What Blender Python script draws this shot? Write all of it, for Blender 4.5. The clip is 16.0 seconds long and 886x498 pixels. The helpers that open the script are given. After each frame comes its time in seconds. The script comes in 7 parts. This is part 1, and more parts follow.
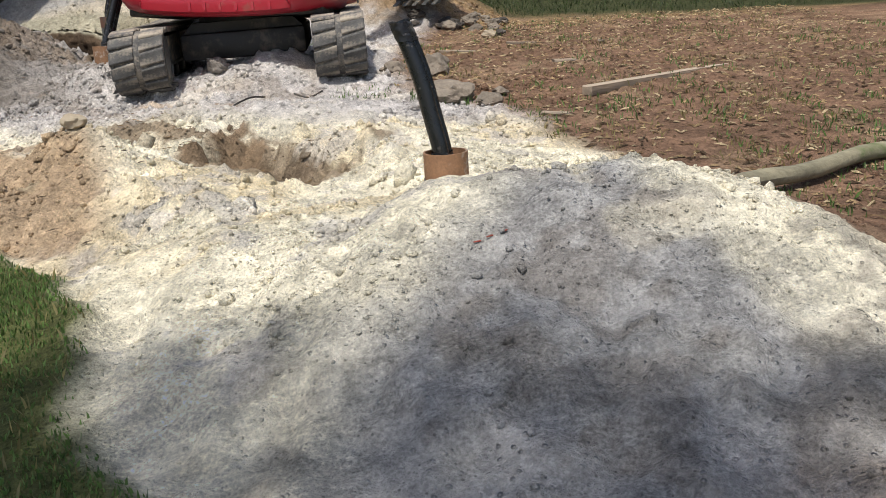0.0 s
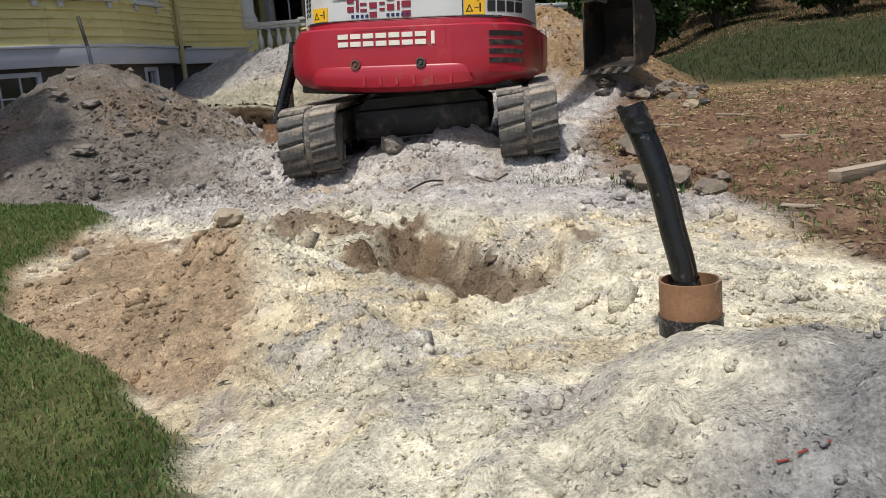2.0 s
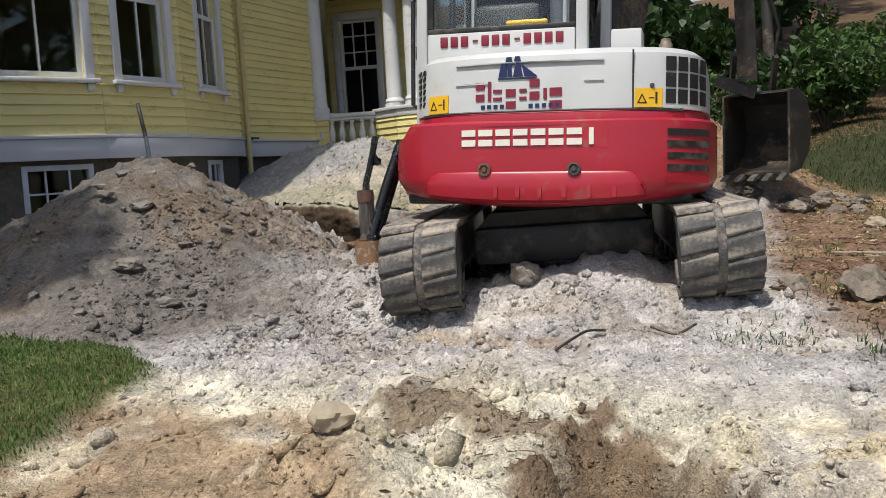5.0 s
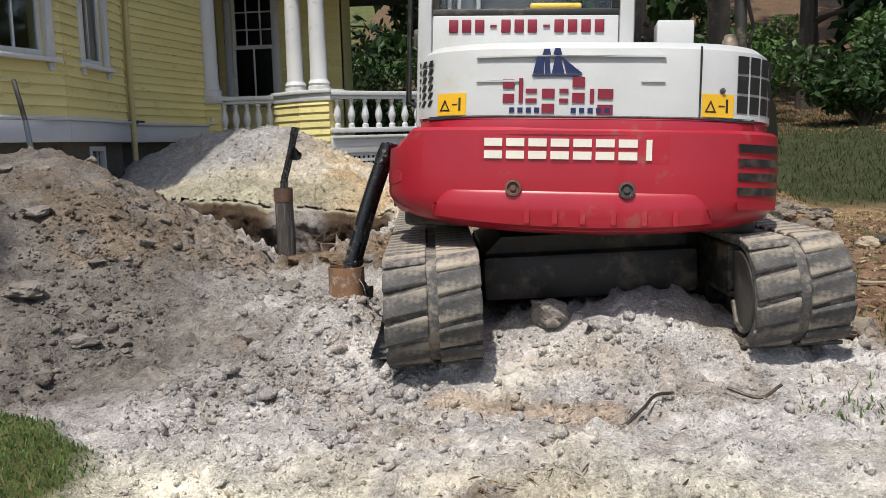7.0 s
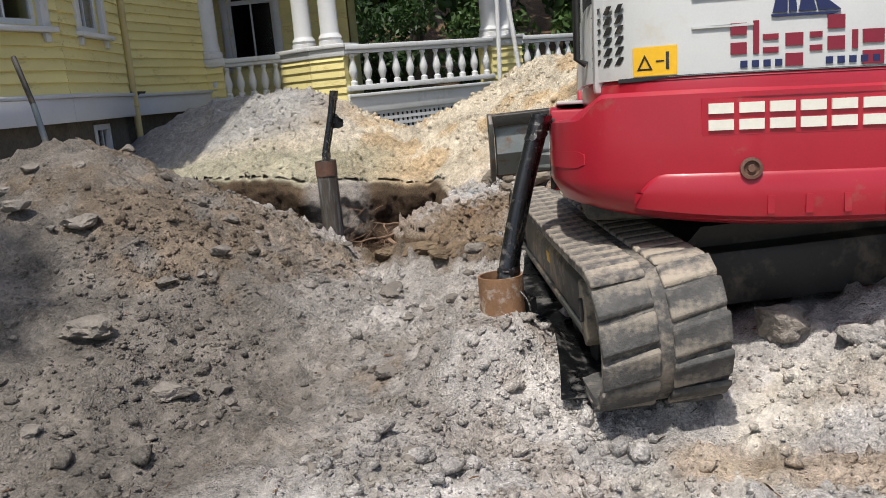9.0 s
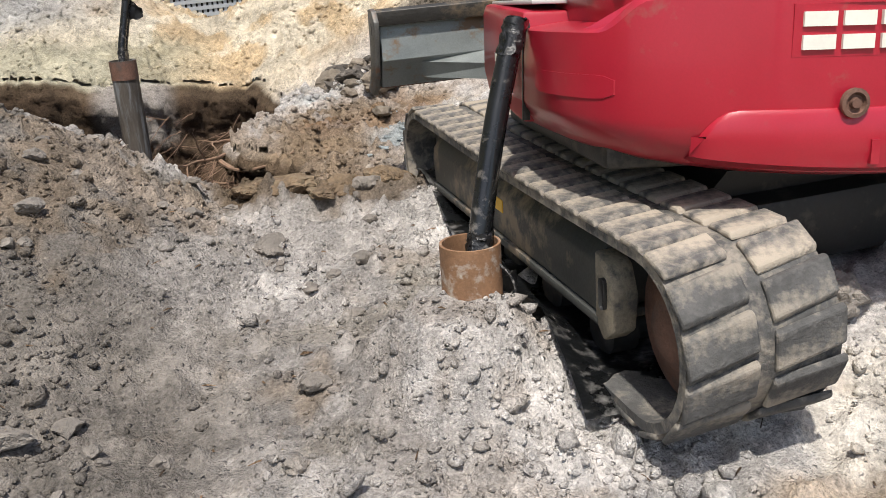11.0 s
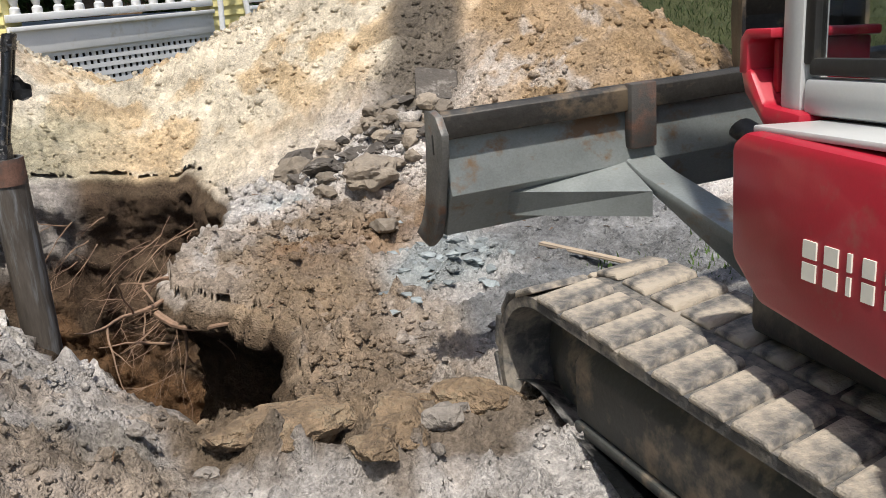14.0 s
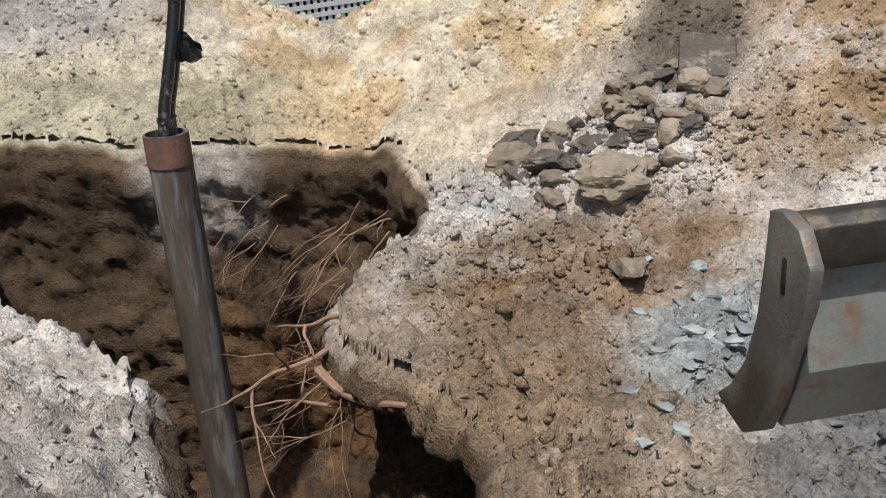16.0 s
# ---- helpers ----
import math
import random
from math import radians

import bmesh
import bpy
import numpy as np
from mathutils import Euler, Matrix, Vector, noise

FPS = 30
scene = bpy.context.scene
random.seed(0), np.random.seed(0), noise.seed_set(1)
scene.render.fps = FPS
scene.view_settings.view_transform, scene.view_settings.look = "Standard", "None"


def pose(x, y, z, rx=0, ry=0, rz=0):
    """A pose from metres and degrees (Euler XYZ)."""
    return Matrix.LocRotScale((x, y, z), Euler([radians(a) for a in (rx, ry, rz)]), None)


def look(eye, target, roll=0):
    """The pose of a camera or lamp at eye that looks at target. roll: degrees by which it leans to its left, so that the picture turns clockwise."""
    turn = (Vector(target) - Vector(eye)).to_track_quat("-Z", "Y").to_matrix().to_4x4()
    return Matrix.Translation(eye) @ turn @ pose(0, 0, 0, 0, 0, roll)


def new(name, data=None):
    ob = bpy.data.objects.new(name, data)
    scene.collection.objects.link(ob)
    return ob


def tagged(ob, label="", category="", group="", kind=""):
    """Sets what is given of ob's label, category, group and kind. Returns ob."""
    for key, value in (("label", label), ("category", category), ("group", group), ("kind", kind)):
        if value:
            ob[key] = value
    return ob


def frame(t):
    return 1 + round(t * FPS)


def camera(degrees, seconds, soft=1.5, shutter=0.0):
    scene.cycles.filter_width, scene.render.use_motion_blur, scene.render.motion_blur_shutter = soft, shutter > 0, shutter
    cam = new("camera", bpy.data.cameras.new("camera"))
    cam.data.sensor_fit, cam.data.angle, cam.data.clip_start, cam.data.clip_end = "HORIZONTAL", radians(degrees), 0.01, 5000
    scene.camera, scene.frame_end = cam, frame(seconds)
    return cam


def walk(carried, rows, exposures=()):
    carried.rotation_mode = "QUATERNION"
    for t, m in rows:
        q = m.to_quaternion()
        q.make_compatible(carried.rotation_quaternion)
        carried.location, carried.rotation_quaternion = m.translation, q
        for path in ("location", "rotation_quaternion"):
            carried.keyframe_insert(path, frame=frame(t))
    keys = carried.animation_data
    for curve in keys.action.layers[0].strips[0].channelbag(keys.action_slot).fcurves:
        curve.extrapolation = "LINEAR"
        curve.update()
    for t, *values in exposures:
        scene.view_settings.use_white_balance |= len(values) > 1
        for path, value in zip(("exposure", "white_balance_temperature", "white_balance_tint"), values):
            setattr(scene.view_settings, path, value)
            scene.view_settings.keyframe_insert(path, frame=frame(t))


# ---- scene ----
cam = camera(52.0, 16.0, soft=0.8)
METRES, EYE, TILT, LEAN, TURN = 9.8, 1.3, -16.0, 3.5, 0.0
ROWS = [
    (0.0, 0.0, 0.0, 0.0, 0.0, 0.0, -0.0),
    (0.5, -0.0063, 0.0195, 0.0032, 4.91, -0.01, -2.11),
    (1.0, -0.0099, 0.0434, 0.0143, 8.41, 2.23, -2.96),
    (1.5, -0.0149, 0.0672, 0.02, 10.34, 2.22, -2.91),
    (2.0, -0.0229, 0.0954, 0.0302, 10.48, 3.77, -1.7),
    (2.5, -0.0262, 0.1199, 0.0395, 12.53, 5.89, -3.58),
    (3.0, -0.0342, 0.1424, 0.0466, 16.39, 5.91, -5.68),
    (3.5, -0.0538, 0.1701, 0.054, 17.82, 6.08, -5.47),
    (4.0, -0.0717, 0.1957, 0.0627, 17.82, 7.08, -4.77),
    (4.5, -0.0908, 0.2226, 0.0708, 16.1, 9.14, -4.24),
    (7.0, -0.2037, 0.3301, 0.1149, 4.66, 8.95, -3.07),
    (7.5, -0.2308, 0.352, 0.1203, 8.17, 6.72, -3.07),
    (8.0, -0.253, 0.3704, 0.1318, 10.15, 6.15, -2.87),
    (8.5, -0.2768, 0.395, 0.1418, 7.43, 6.1, -0.97),
    (9.0, -0.2931, 0.4188, 0.1508, 3.81, 5.59, 0.77),
    (9.5, -0.3029, 0.4446, 0.1632, 2.0, 5.74, 0.94),
    (10.0, -0.3191, 0.4704, 0.1695, -2.44, 3.83, 1.4),
    (12.5, -0.3734, 0.6107, 0.2091, -15.63, -6.45, 5.14),
    (13.0, -0.372, 0.6419, 0.2209, -13.76, -4.49, 4.95),
    (13.5, -0.3722, 0.6761, 0.2331, -15.3, -1.76, 5.13),
    (14.0, -0.3719, 0.7075, 0.2455, -16.54, -0.19, 5.35),
    (14.5, -0.3661, 0.7421, 0.2568, -14.3, -1.54, 5.04),
    (15.0, -0.3624, 0.7716, 0.2638, -11.69, -3.65, 3.43),
    (15.5, -0.3609, 0.7971, 0.2778, -8.4, -3.63, 2.96),
    (16.0, -0.3563, 0.8237, 0.2883, -3.39, -4.17, 1.05),
]
EXPOSURES = [(0, 0.04), (2, -0.16), (4.5, 0.0), (7, 0.11), (10, 0.2), (12.5, 0.63), (14, 0.44), (16, 0.26)]
walk(cam, [(t, pose(0, 0, EYE, TILT, LEAN, TURN) @ pose(METRES * x, METRES * y, METRES * z, 90 + pitch, roll, yaw)) for t, x, y, z, yaw, pitch, roll in ROWS], EXPOSURES)

# ---- light ----
SUN_TO = Vector((-0.11, -0.42, 0.90)).normalized()
world = bpy.data.worlds.new("sky_world")
scene.world = world
world.use_nodes = True
wt = world.node_tree
sky = wt.nodes.new("ShaderNodeTexSky")
sky.sky_type = 'NISHITA'
sky.sun_disc = False
sky.sun_elevation = math.asin(SUN_TO.z)
sky.sun_rotation = math.atan2(SUN_TO.x, SUN_TO.y)
sky.air_density, sky.dust_density = 1.0, 2.5
wt.nodes["Background"].inputs["Strength"].default_value = 0.14
wt.links.new(sky.outputs[0], wt.nodes["Background"].inputs["Color"])
sun_data = bpy.data.lights.new("sun", 'SUN')
sun_data.energy, sun_data.angle, sun_data.color = 4.0, radians(1.4), (1.0, 0.955, 0.88)
sun = new("sun", sun_data)
sun.matrix_world = look(SUN_TO * 60, (0, 0, 0))


# ---- materials ----
def material(name, color=(0.5, 0.5, 0.5), rough=0.6, metal=0.0, vary=0.12, scale=6.0, bump=0.1, fine=60.0, stain=None, stain_amt=0.0,
             stain_scale=2.5, attribute=False, per_object=0.0, coat=0.0, stretch=(1, 1, 1), bump_dist=0.01):
    """A surface with colour variation at two scales, optional stains, bump and gloss variation."""
    m = bpy.data.materials.new(name)
    m.use_nodes = True
    nt, n = m.node_tree, m.node_tree.nodes
    bs = n["Principled BSDF"]
    co = n.new("ShaderNodeTexCoord")
    mp = n.new("ShaderNodeMapping")
    mp.inputs["Scale"].default_value = stretch
    nt.links.new(co.outputs["Object"], mp.inputs[0])

    def noise_node(s, detail=4.0, r=0.55):
        t = n.new("ShaderNodeTexNoise")
        t.inputs["Scale"].default_value, t.inputs["Detail"].default_value, t.inputs["Roughness"].default_value = s, detail, r
        nt.links.new(mp.outputs[0], t.inputs["Vector"])
        return t.outputs["Fac"]

    def ramp(v, a, b, lo, hi):
        r = n.new("ShaderNodeMapRange")
        for i, q in enumerate((a, b, lo, hi)):
            r.inputs[i + 1].default_value = q
        nt.links.new(v, r.inputs[0])
        return r.outputs[0]

    def mul(a, b):
        x = n.new("ShaderNodeMath")
        x.operation = 'MULTIPLY'
        nt.links.new(a, x.inputs[0])
        nt.links.new(b, x.inputs[1])
        return x.outputs[0]

    big, small = noise_node(scale), noise_node(fine, 3.0, 0.7)
    f = mul(ramp(big, 0.3, 0.7, 1 - vary, 1 + vary), ramp(small, 0.25, 0.75, 1 - vary * 0.8, 1 + vary * 0.8))
    if per_object:
        oi = n.new("ShaderNodeObjectInfo")
        f = mul(f, ramp(oi.outputs["Random"], 0, 1, 1 - per_object, 1 + per_object))
    mixer = n.new("ShaderNodeMix")
    mixer.data_type, mixer.blend_type = 'RGBA', 'MULTIPLY'
    mixer.inputs[0].default_value = 1.0
    if attribute:
        at = n.new("ShaderNodeAttribute")
        at.attribute_name = "Col"
        nt.links.new(at.outputs["Color"], mixer.inputs[6])
    else:
        mixer.inputs[6].default_value = (*color, 1)
    nt.links.new(f, mixer.inputs[7])
    out = mixer.outputs[2]
    if stain:
        sm_ = n.new("ShaderNodeMix")
        sm_.data_type = 'RGBA'
        nt.links.new(ramp(mul(noise_node(stain_scale, 6.0, 0.65), ramp(noise_node(stain_scale * 6, 4.0, 0.6), 0.3, 0.7, 0.8, 1.2)), 0.62 - stain_amt * 0.4, 0.74 - stain_amt * 0.3, 0, 1), sm_.inputs[0])
        nt.links.new(out, sm_.inputs[6])
        sm_.inputs[7].default_value = (*stain, 1)
        out = sm_.outputs[2]
    nt.links.new(out, bs.inputs["Base Color"])
    nt.links.new(ramp(big, 0.2, 0.8, max(0.03, rough - 0.1), min(1, rough + 0.1)), bs.inputs["Roughness"])
    bs.inputs["Metallic"].default_value = metal
    bs.inputs["Coat Weight"].default_value = coat
    if bump:
        bu = n.new("ShaderNodeBump")
        bu.inputs["Strength"].default_value, bu.inputs["Distance"].default_value = bump, bump_dist
        nt.links.new(small, bu.inputs["Height"])
        nt.links.new(bu.outputs[0], bs.inputs["Normal"])
    return m


def soil_material():
    """Loose soil and rock dust; its pigment comes from the mesh, its grain and pebbles from noise."""
    m = bpy.data.materials.new("loose_soil")
    m.use_nodes = True
    nt, n = m.node_tree, m.node_tree.nodes
    bs = n["Principled BSDF"]
    co = n.new("ShaderNodeTexCoord")
    at = n.new("ShaderNodeAttribute")
    at.attribute_name = "Col"

    def tex(kind, s, detail=4.0, r=0.6):
        t = n.new(kind)
        t.inputs["Scale"].default_value = s
        if kind == "ShaderNodeTexNoise":
            t.inputs["Detail"].default_value, t.inputs["Roughness"].default_value = detail, r
        nt.links.new(co.outputs["Object"], t.inputs["Vector"])
        return t

    def rng(v, a, b, lo, hi):
        r = n.new("ShaderNodeMapRange")
        for i, q in enumerate((a, b, lo, hi)):
            r.inputs[i + 1].default_value = q
        nt.links.new(v, r.inputs[0])
        return r.outputs[0]

    def op(kind, a, b):
        x = n.new("ShaderNodeMath")
        x.operation = kind
        nt.links.new(a, x.inputs[0])
        if hasattr(b, "links"):
            nt.links.new(b, x.inputs[1])
        else:
            x.inputs[1].default_value = b
        return x.outputs[0]

    big = tex("ShaderNodeTexNoise", 2.2, 6.0, 0.62).outputs["Fac"]
    mid = tex("ShaderNodeTexNoise", 11.0, 6.0, 0.68).outputs["Fac"]
    grain = tex("ShaderNodeTexNoise", 75.0, 5.0, 0.75).outputs["Fac"]
    grit = tex("ShaderNodeTexVoronoi", 48.0)
    pebbles = rng(grit.outputs["Distance"], 0.12, 0.34, 1.0, 0.0)
    pick = rng(grit.outputs["Color"], 0.62, 0.66, 0.0, 1.0)
    peb = op('MULTIPLY', pebbles, pick)
    f = op('MULTIPLY', rng(big, 0.32, 0.68, 0.80, 1.18), rng(mid, 0.28, 0.72, 0.70, 1.22))
    f = op('MULTIPLY', f, rng(tex("ShaderNodeTexNoise", 29.0, 4.0, 0.7).outputs["Fac"], 0.3, 0.7, 0.80, 1.30))
    coarse = rng(tex("ShaderNodeTexNoise", 4.3, 4.0, 0.6).outputs["Fac"], 0.36, 0.62, 0.25, 1.0)
    speck = op('MULTIPLY', op('SUBTRACT', rng(grain, 0.30, 0.70, 0.52, 1.78), 1.0), coarse)
    f = op('MULTIPLY', f, op('ADD', speck, 1.0))
    f = op('MULTIPLY', f, rng(peb, 0, 1, 1.0, 1.16))
    crumbs = tex("ShaderNodeTexVoronoi", 125.0)
    f = op('MULTIPLY', f, rng(crumbs.outputs["Color"], 0.0, 1.0, 0.88, 1.12))
    flecks = tex("ShaderNodeTexVoronoi", 62.0)
    f = op('MULTIPLY', f, rng(op('MULTIPLY', rng(flecks.outputs["Distance"], 0.18, 0.30, 1.0, 0.0), rng(flecks.outputs["Color"], 0.78, 0.80, 0.0, 1.0)), 0, 1, 1.0, 0.5))
    mx = n.new("ShaderNodeMix")
    mx.data_type, mx.blend_type = 'RGBA', 'MULTIPLY'
    mx.inputs[0].default_value = 1.0
    nt.links.new(at.outputs["Color"], mx.inputs[6])
    nt.links.new(f, mx.inputs[7])
    nt.links.new(mx.outputs[2], bs.inputs["Base Color"])
    bs.inputs["Roughness"].default_value = 0.95
    bs.inputs["Specular IOR Level"].default_value = 0.15
    h = op('ADD', op('MULTIPLY', mid, 0.32), op('MULTIPLY', op('MULTIPLY', grain, coarse), 0.6))
    h = op('ADD', h, op('MULTIPLY', peb, 0.4))
    h = op('ADD', h, op('MULTIPLY', crumbs.outputs["Distance"], -0.12))
    bu = n.new("ShaderNodeBump")
    bu.inputs["Strength"].default_value, bu.inputs["Distance"].default_value = 1.0, 0.052
    nt.links.new(h, bu.inputs["Height"])
    nt.links.new(bu.outputs[0], bs.inputs["Normal"])
    return m


def glass_material(name, tint=(0.8, 0.85, 0.85), rough=0.02):
    m = bpy.data.materials.new(name)
    m.use_nodes = True
    bs = m.node_tree.nodes["Principled BSDF"]
    bs.inputs["Base Color"].default_value = (*tint, 1)
    bs.inputs["Roughness"].default_value = rough
    bs.inputs["Transmission Weight"].default_value = 1.0
    bs.inputs["IOR"].default_value = 1.45
    return m


SOIL = soil_material()
RED = material("red_machine_paint", (0.36, 0.012, 0.028), 0.38, vary=0.07, scale=3, bump=0.03, fine=160, stain=(0.30, 0.07, 0.06), stain_amt=0.06, stain_scale=3, coat=0.25)
WHITE = material("white_machine_paint", (0.52, 0.53, 0.525), 0.36, vary=0.05, scale=3, bump=0.02, fine=160, stain=(0.5, 0.48, 0.43), stain_amt=0.04, stain_scale=2, coat=0.15)
BLACK = material("black_paint", (0.018, 0.018, 0.018), 0.5, vary=0.25, bump=0.08, stain=(0.09, 0.075, 0.06), stain_amt=0.2)
PLATE = material("worn_end_plate", (0.14, 0.137, 0.128), 0.55, metal=0.3, vary=0.25, scale=7, bump=0.25, fine=80, stain=(0.17, 0.10, 0.065), stain_amt=0.16, stain_scale=5)
LUGRUBBER = material("dusty_worn_lug", (0.105, 0.10, 0.095), 0.88, vary=0.35, scale=14, bump=0.7, fine=60, stain=(0.36, 0.31, 0.245), stain_amt=0.62, stain_scale=4.5)
RUBBER = material("dusty_track_rubber", (0.075, 0.073, 0.07), 0.85, vary=0.35, scale=9, bump=0.6, fine=60, stain=(0.25, 0.22, 0.18), stain_amt=0.42, stain_scale=4.5)
STEEL = material("dusty_grey_steel", (0.062, 0.064, 0.06), 0.55, metal=0.25, vary=0.2, scale=4, bump=0.12, fine=90, stain=(0.25, 0.20, 0.145), stain_amt=0.3, stain_scale=3)
BLADE = material("grey_blade_steel", (0.22, 0.24, 0.235), 0.42, metal=0.35, vary=0.16, scale=5, bump=0.08, fine=120, stain=(0.20, 0.13, 0.08), stain_amt=0.22, stain_scale=3.4)
DUSTYSTEEL = material("steel_caked_with_dust", (0.25, 0.215, 0.16), 0.85, vary=0.3, scale=9, bump=0.4, fine=70, stain=(0.09, 0.085, 0.075), stain_amt=0.3, stain_scale=6)
CLOD = material("dusty_earth_clod", (0.21, 0.187, 0.163), 0.95, vary=0.25, scale=9, bump=0.8, fine=60, per_object=0.2, bump_dist=0.02)
RUST = material("rusty_edge_steel", (0.16, 0.085, 0.06), 0.75, metal=0.2, vary=0.3, scale=8, bump=0.3, fine=90, stain=(0.07, 0.065, 0.06), stain_amt=0.4)
DARKSTEEL = material("dark_bucket_steel", (0.045, 0.042, 0.038), 0.5, metal=0.4, vary=0.3, scale=5, bump=0.2, stain=(0.16, 0.12, 0.08), stain_amt=0.25)
MAROON = material("maroon_lettering", (0.20, 0.012, 0.03), 0.45, vary=0.06, bump=0)
NAVY = material("navy_lettering", (0.012, 0.02, 0.085), 0.45, vary=0.06, bump=0)
LETTER = material("white_lettering", (0.72, 0.70, 0.62), 0.5, vary=0.06, bump=0)
YELLOW = material("yellow_sticker", (0.80, 0.46, 0.02), 0.45, vary=0.05, bump=0)
GLASS = glass_material("window_glass")
CASING = material("rusty_steel_casing", (0.265, 0.145, 0.078), 0.7, metal=0.15, vary=0.25, scale=9, bump=0.25, fine=90, stain=(0.42, 0.36, 0.30), stain_amt=0.25, stain_scale=8)
CASINGDARK = material("weathered_casing", (0.085, 0.072, 0.06), 0.6, metal=0.1, vary=0.4, scale=7, bump=0.4, fine=50, stain=(0.2, 0.205, 0.21), stain_amt=0.22, stain_scale=5, stretch=(1, 1, 0.14))
HDPE = material("black_polyethylene_pipe", (0.011, 0.012, 0.013), 0.27, vary=0.2, scale=8, bump=0.04, stain=(0.13, 0.12, 0.11), stain_amt=0.10, stain_scale=7)
TAPE = material("black_tape", (0.013, 0.013, 0.014), 0.36, vary=0.3, scale=14, bump=0.6, fine=45, stain=(0.2, 0.19, 0.18), stain_amt=0.12, stain_scale=14)
SHEET = material("black_plastic_sheet", (0.012, 0.013, 0.014), 0.3, vary=0.3, scale=5, bump=0.4, fine=14, stain=(0.26, 0.25, 0.24), stain_amt=0.3, stain_scale=4)
SIDING = material("yellow_painted_clapboard", (0.70, 0.615, 0.27), 0.6, vary=0.05, scale=1.4, bump=0.06, fine=50, per_object=0.05, stain=(0.55, 0.46, 0.20), stain_amt=0.1, stretch=(1, 1, 3))
TRIM = material("white_house_trim", (0.60, 0.61, 0.62), 0.55, vary=0.05, scale=2, bump=0.05, fine=60, stain=(0.52, 0.51, 0.48), stain_amt=0.12)
GREYTRIM = material("pale_grey_water_table", (0.47, 0.49, 0.54), 0.6, vary=0.06, scale=2, bump=0.05, fine=60)
STONEWALL = material("dark_foundation_stone", (0.085, 0.075, 0.062), 0.9, vary=0.35, scale=3, bump=0.8, fine=16, per_object=0.25, bump_dist=0.03)
# near-black: shade of rooms, porch ceiling and underfloor is put into this colour
SHADEBLACK = material("near_black_for_shade", (0.03, 0.028, 0.026), 0.9, vary=0.1, bump=0)
DOWNPIPE = material("cream_downpipe", (0.56, 0.46, 0.22), 0.5, vary=0.06, bump=0.02)
ROCK = material("field_stone", (0.215, 0.18, 0.14), 0.95, vary=0.32, scale=6, bump=0.7, fine=40, per_object=0.28, stain=(0.13, 0.105, 0.08), stain_amt=0.28, stain_scale=4, bump_dist=0.015)
SHALECHIP = material("blue_grey_shale", (0.20, 0.225, 0.23), 0.85, vary=0.25, scale=12, bump=0.5, fine=60, per_object=0.35)
SODCLUMP = material("root_bound_sod", (0.185, 0.13, 0.08), 0.97, vary=0.35, scale=12, bump=1.0, fine=45, per_object=0.2, stain=(0.22, 0.17, 0.11), stain_amt=0.3, stain_scale=9, bump_dist=0.03)
DARKROCK = material("dark_broken_slab", (0.07, 0.06, 0.05), 0.85, vary=0.3, scale=6, bump=0.7, fine=40, per_object=0.3, stain=(0.2, 0.18, 0.16), stain_amt=0.22, stain_scale=5, bump_dist=0.015)
PALEROCK = material("pale_round_stone", (0.34, 0.285, 0.205), 0.85, vary=0.15, scale=8, bump=0.3, fine=50)
GRANITE = material("granite_block", (0.34, 0.325, 0.30), 0.9, vary=0.18, scale=7, bump=0.5, fine=70, stain=(0.2, 0.18, 0.15), stain_amt=0.3)
WOOD = material("weathered_timber", (0.36, 0.29, 0.215), 0.85, vary=0.22, scale=9, bump=0.5, fine=45, stretch=(0.15, 1, 1), stain=(0.2, 0.165, 0.13), stain_amt=0.3)
LOGWOOD = material("weathered_log", (0.215, 0.195, 0.13), 0.9, vary=0.3, scale=9, bump=0.7, fine=40, stretch=(0.1, 1, 1), stain=(0.12, 0.14, 0.06), stain_amt=0.3)
ROOT = material("pale_root", (0.23, 0.145, 0.095), 0.85, vary=0.25, scale=20, bump=0.3)
BARK = material("tree_bark", (0.055, 0.045, 0.036), 0.95, vary=0.35, scale=8, bump=0.9, fine=25, stretch=(1, 1, 0.25), bump_dist=0.03)


def leaf_material(name, color):
    m = bpy.data.materials.new(name)
    m.use_nodes = True
    nt, n = m.node_tree, m.node_tree.nodes
    bs = n["Principled BSDF"]
    g = n.new("ShaderNodeNewGeometry")
    r = n.new("ShaderNodeMapRange")
    r.inputs[3].default_value, r.inputs[4].default_value = 0.55, 1.5
    nt.links.new(g.outputs["Random Per Island"], r.inputs[0])
    mx = n.new("ShaderNodeMix")
    mx.data_type, mx.blend_type = 'RGBA', 'MULTIPLY'
    mx.inputs[0].default_value = 1
    mx.inputs[6].default_value = (*color, 1)
    nt.links.new(r.outputs[0], mx.inputs[7])
    nt.links.new(mx.outputs[2], bs.inputs["Base Color"])
    bs.inputs["Roughness"].default_value = 0.55
    tr = n.new("ShaderNodeBsdfTranslucent")
    nt.links.new(mx.outputs[2], tr.inputs["Color"])
    ms = n.new("ShaderNodeMixShader")
    ms.inputs[0].default_value = 0.3
    nt.links.new(bs.outputs[0], ms.inputs[1])
    nt.links.new(tr.outputs[0], ms.inputs[2])
    nt.links.new(ms.outputs[0], n["Material Output"].inputs["Surface"])
    return m


LEAF = leaf_material("green_leaves", (0.03, 0.066, 0.015))
LEAFLIGHT = leaf_material("light_green_leaves", (0.055, 0.108, 0.024))
GRASS = leaf_material("grass_blades", (0.105, 0.175, 0.045))
# darker copy of the grass: shade on the far slope put into its colour
SHADED_FARGRASS = leaf_material("far_grass_shade_painted", (0.042, 0.065, 0.019))
DRYGRASS = leaf_material("dry_grass_blades", (0.22, 0.19, 0.075))


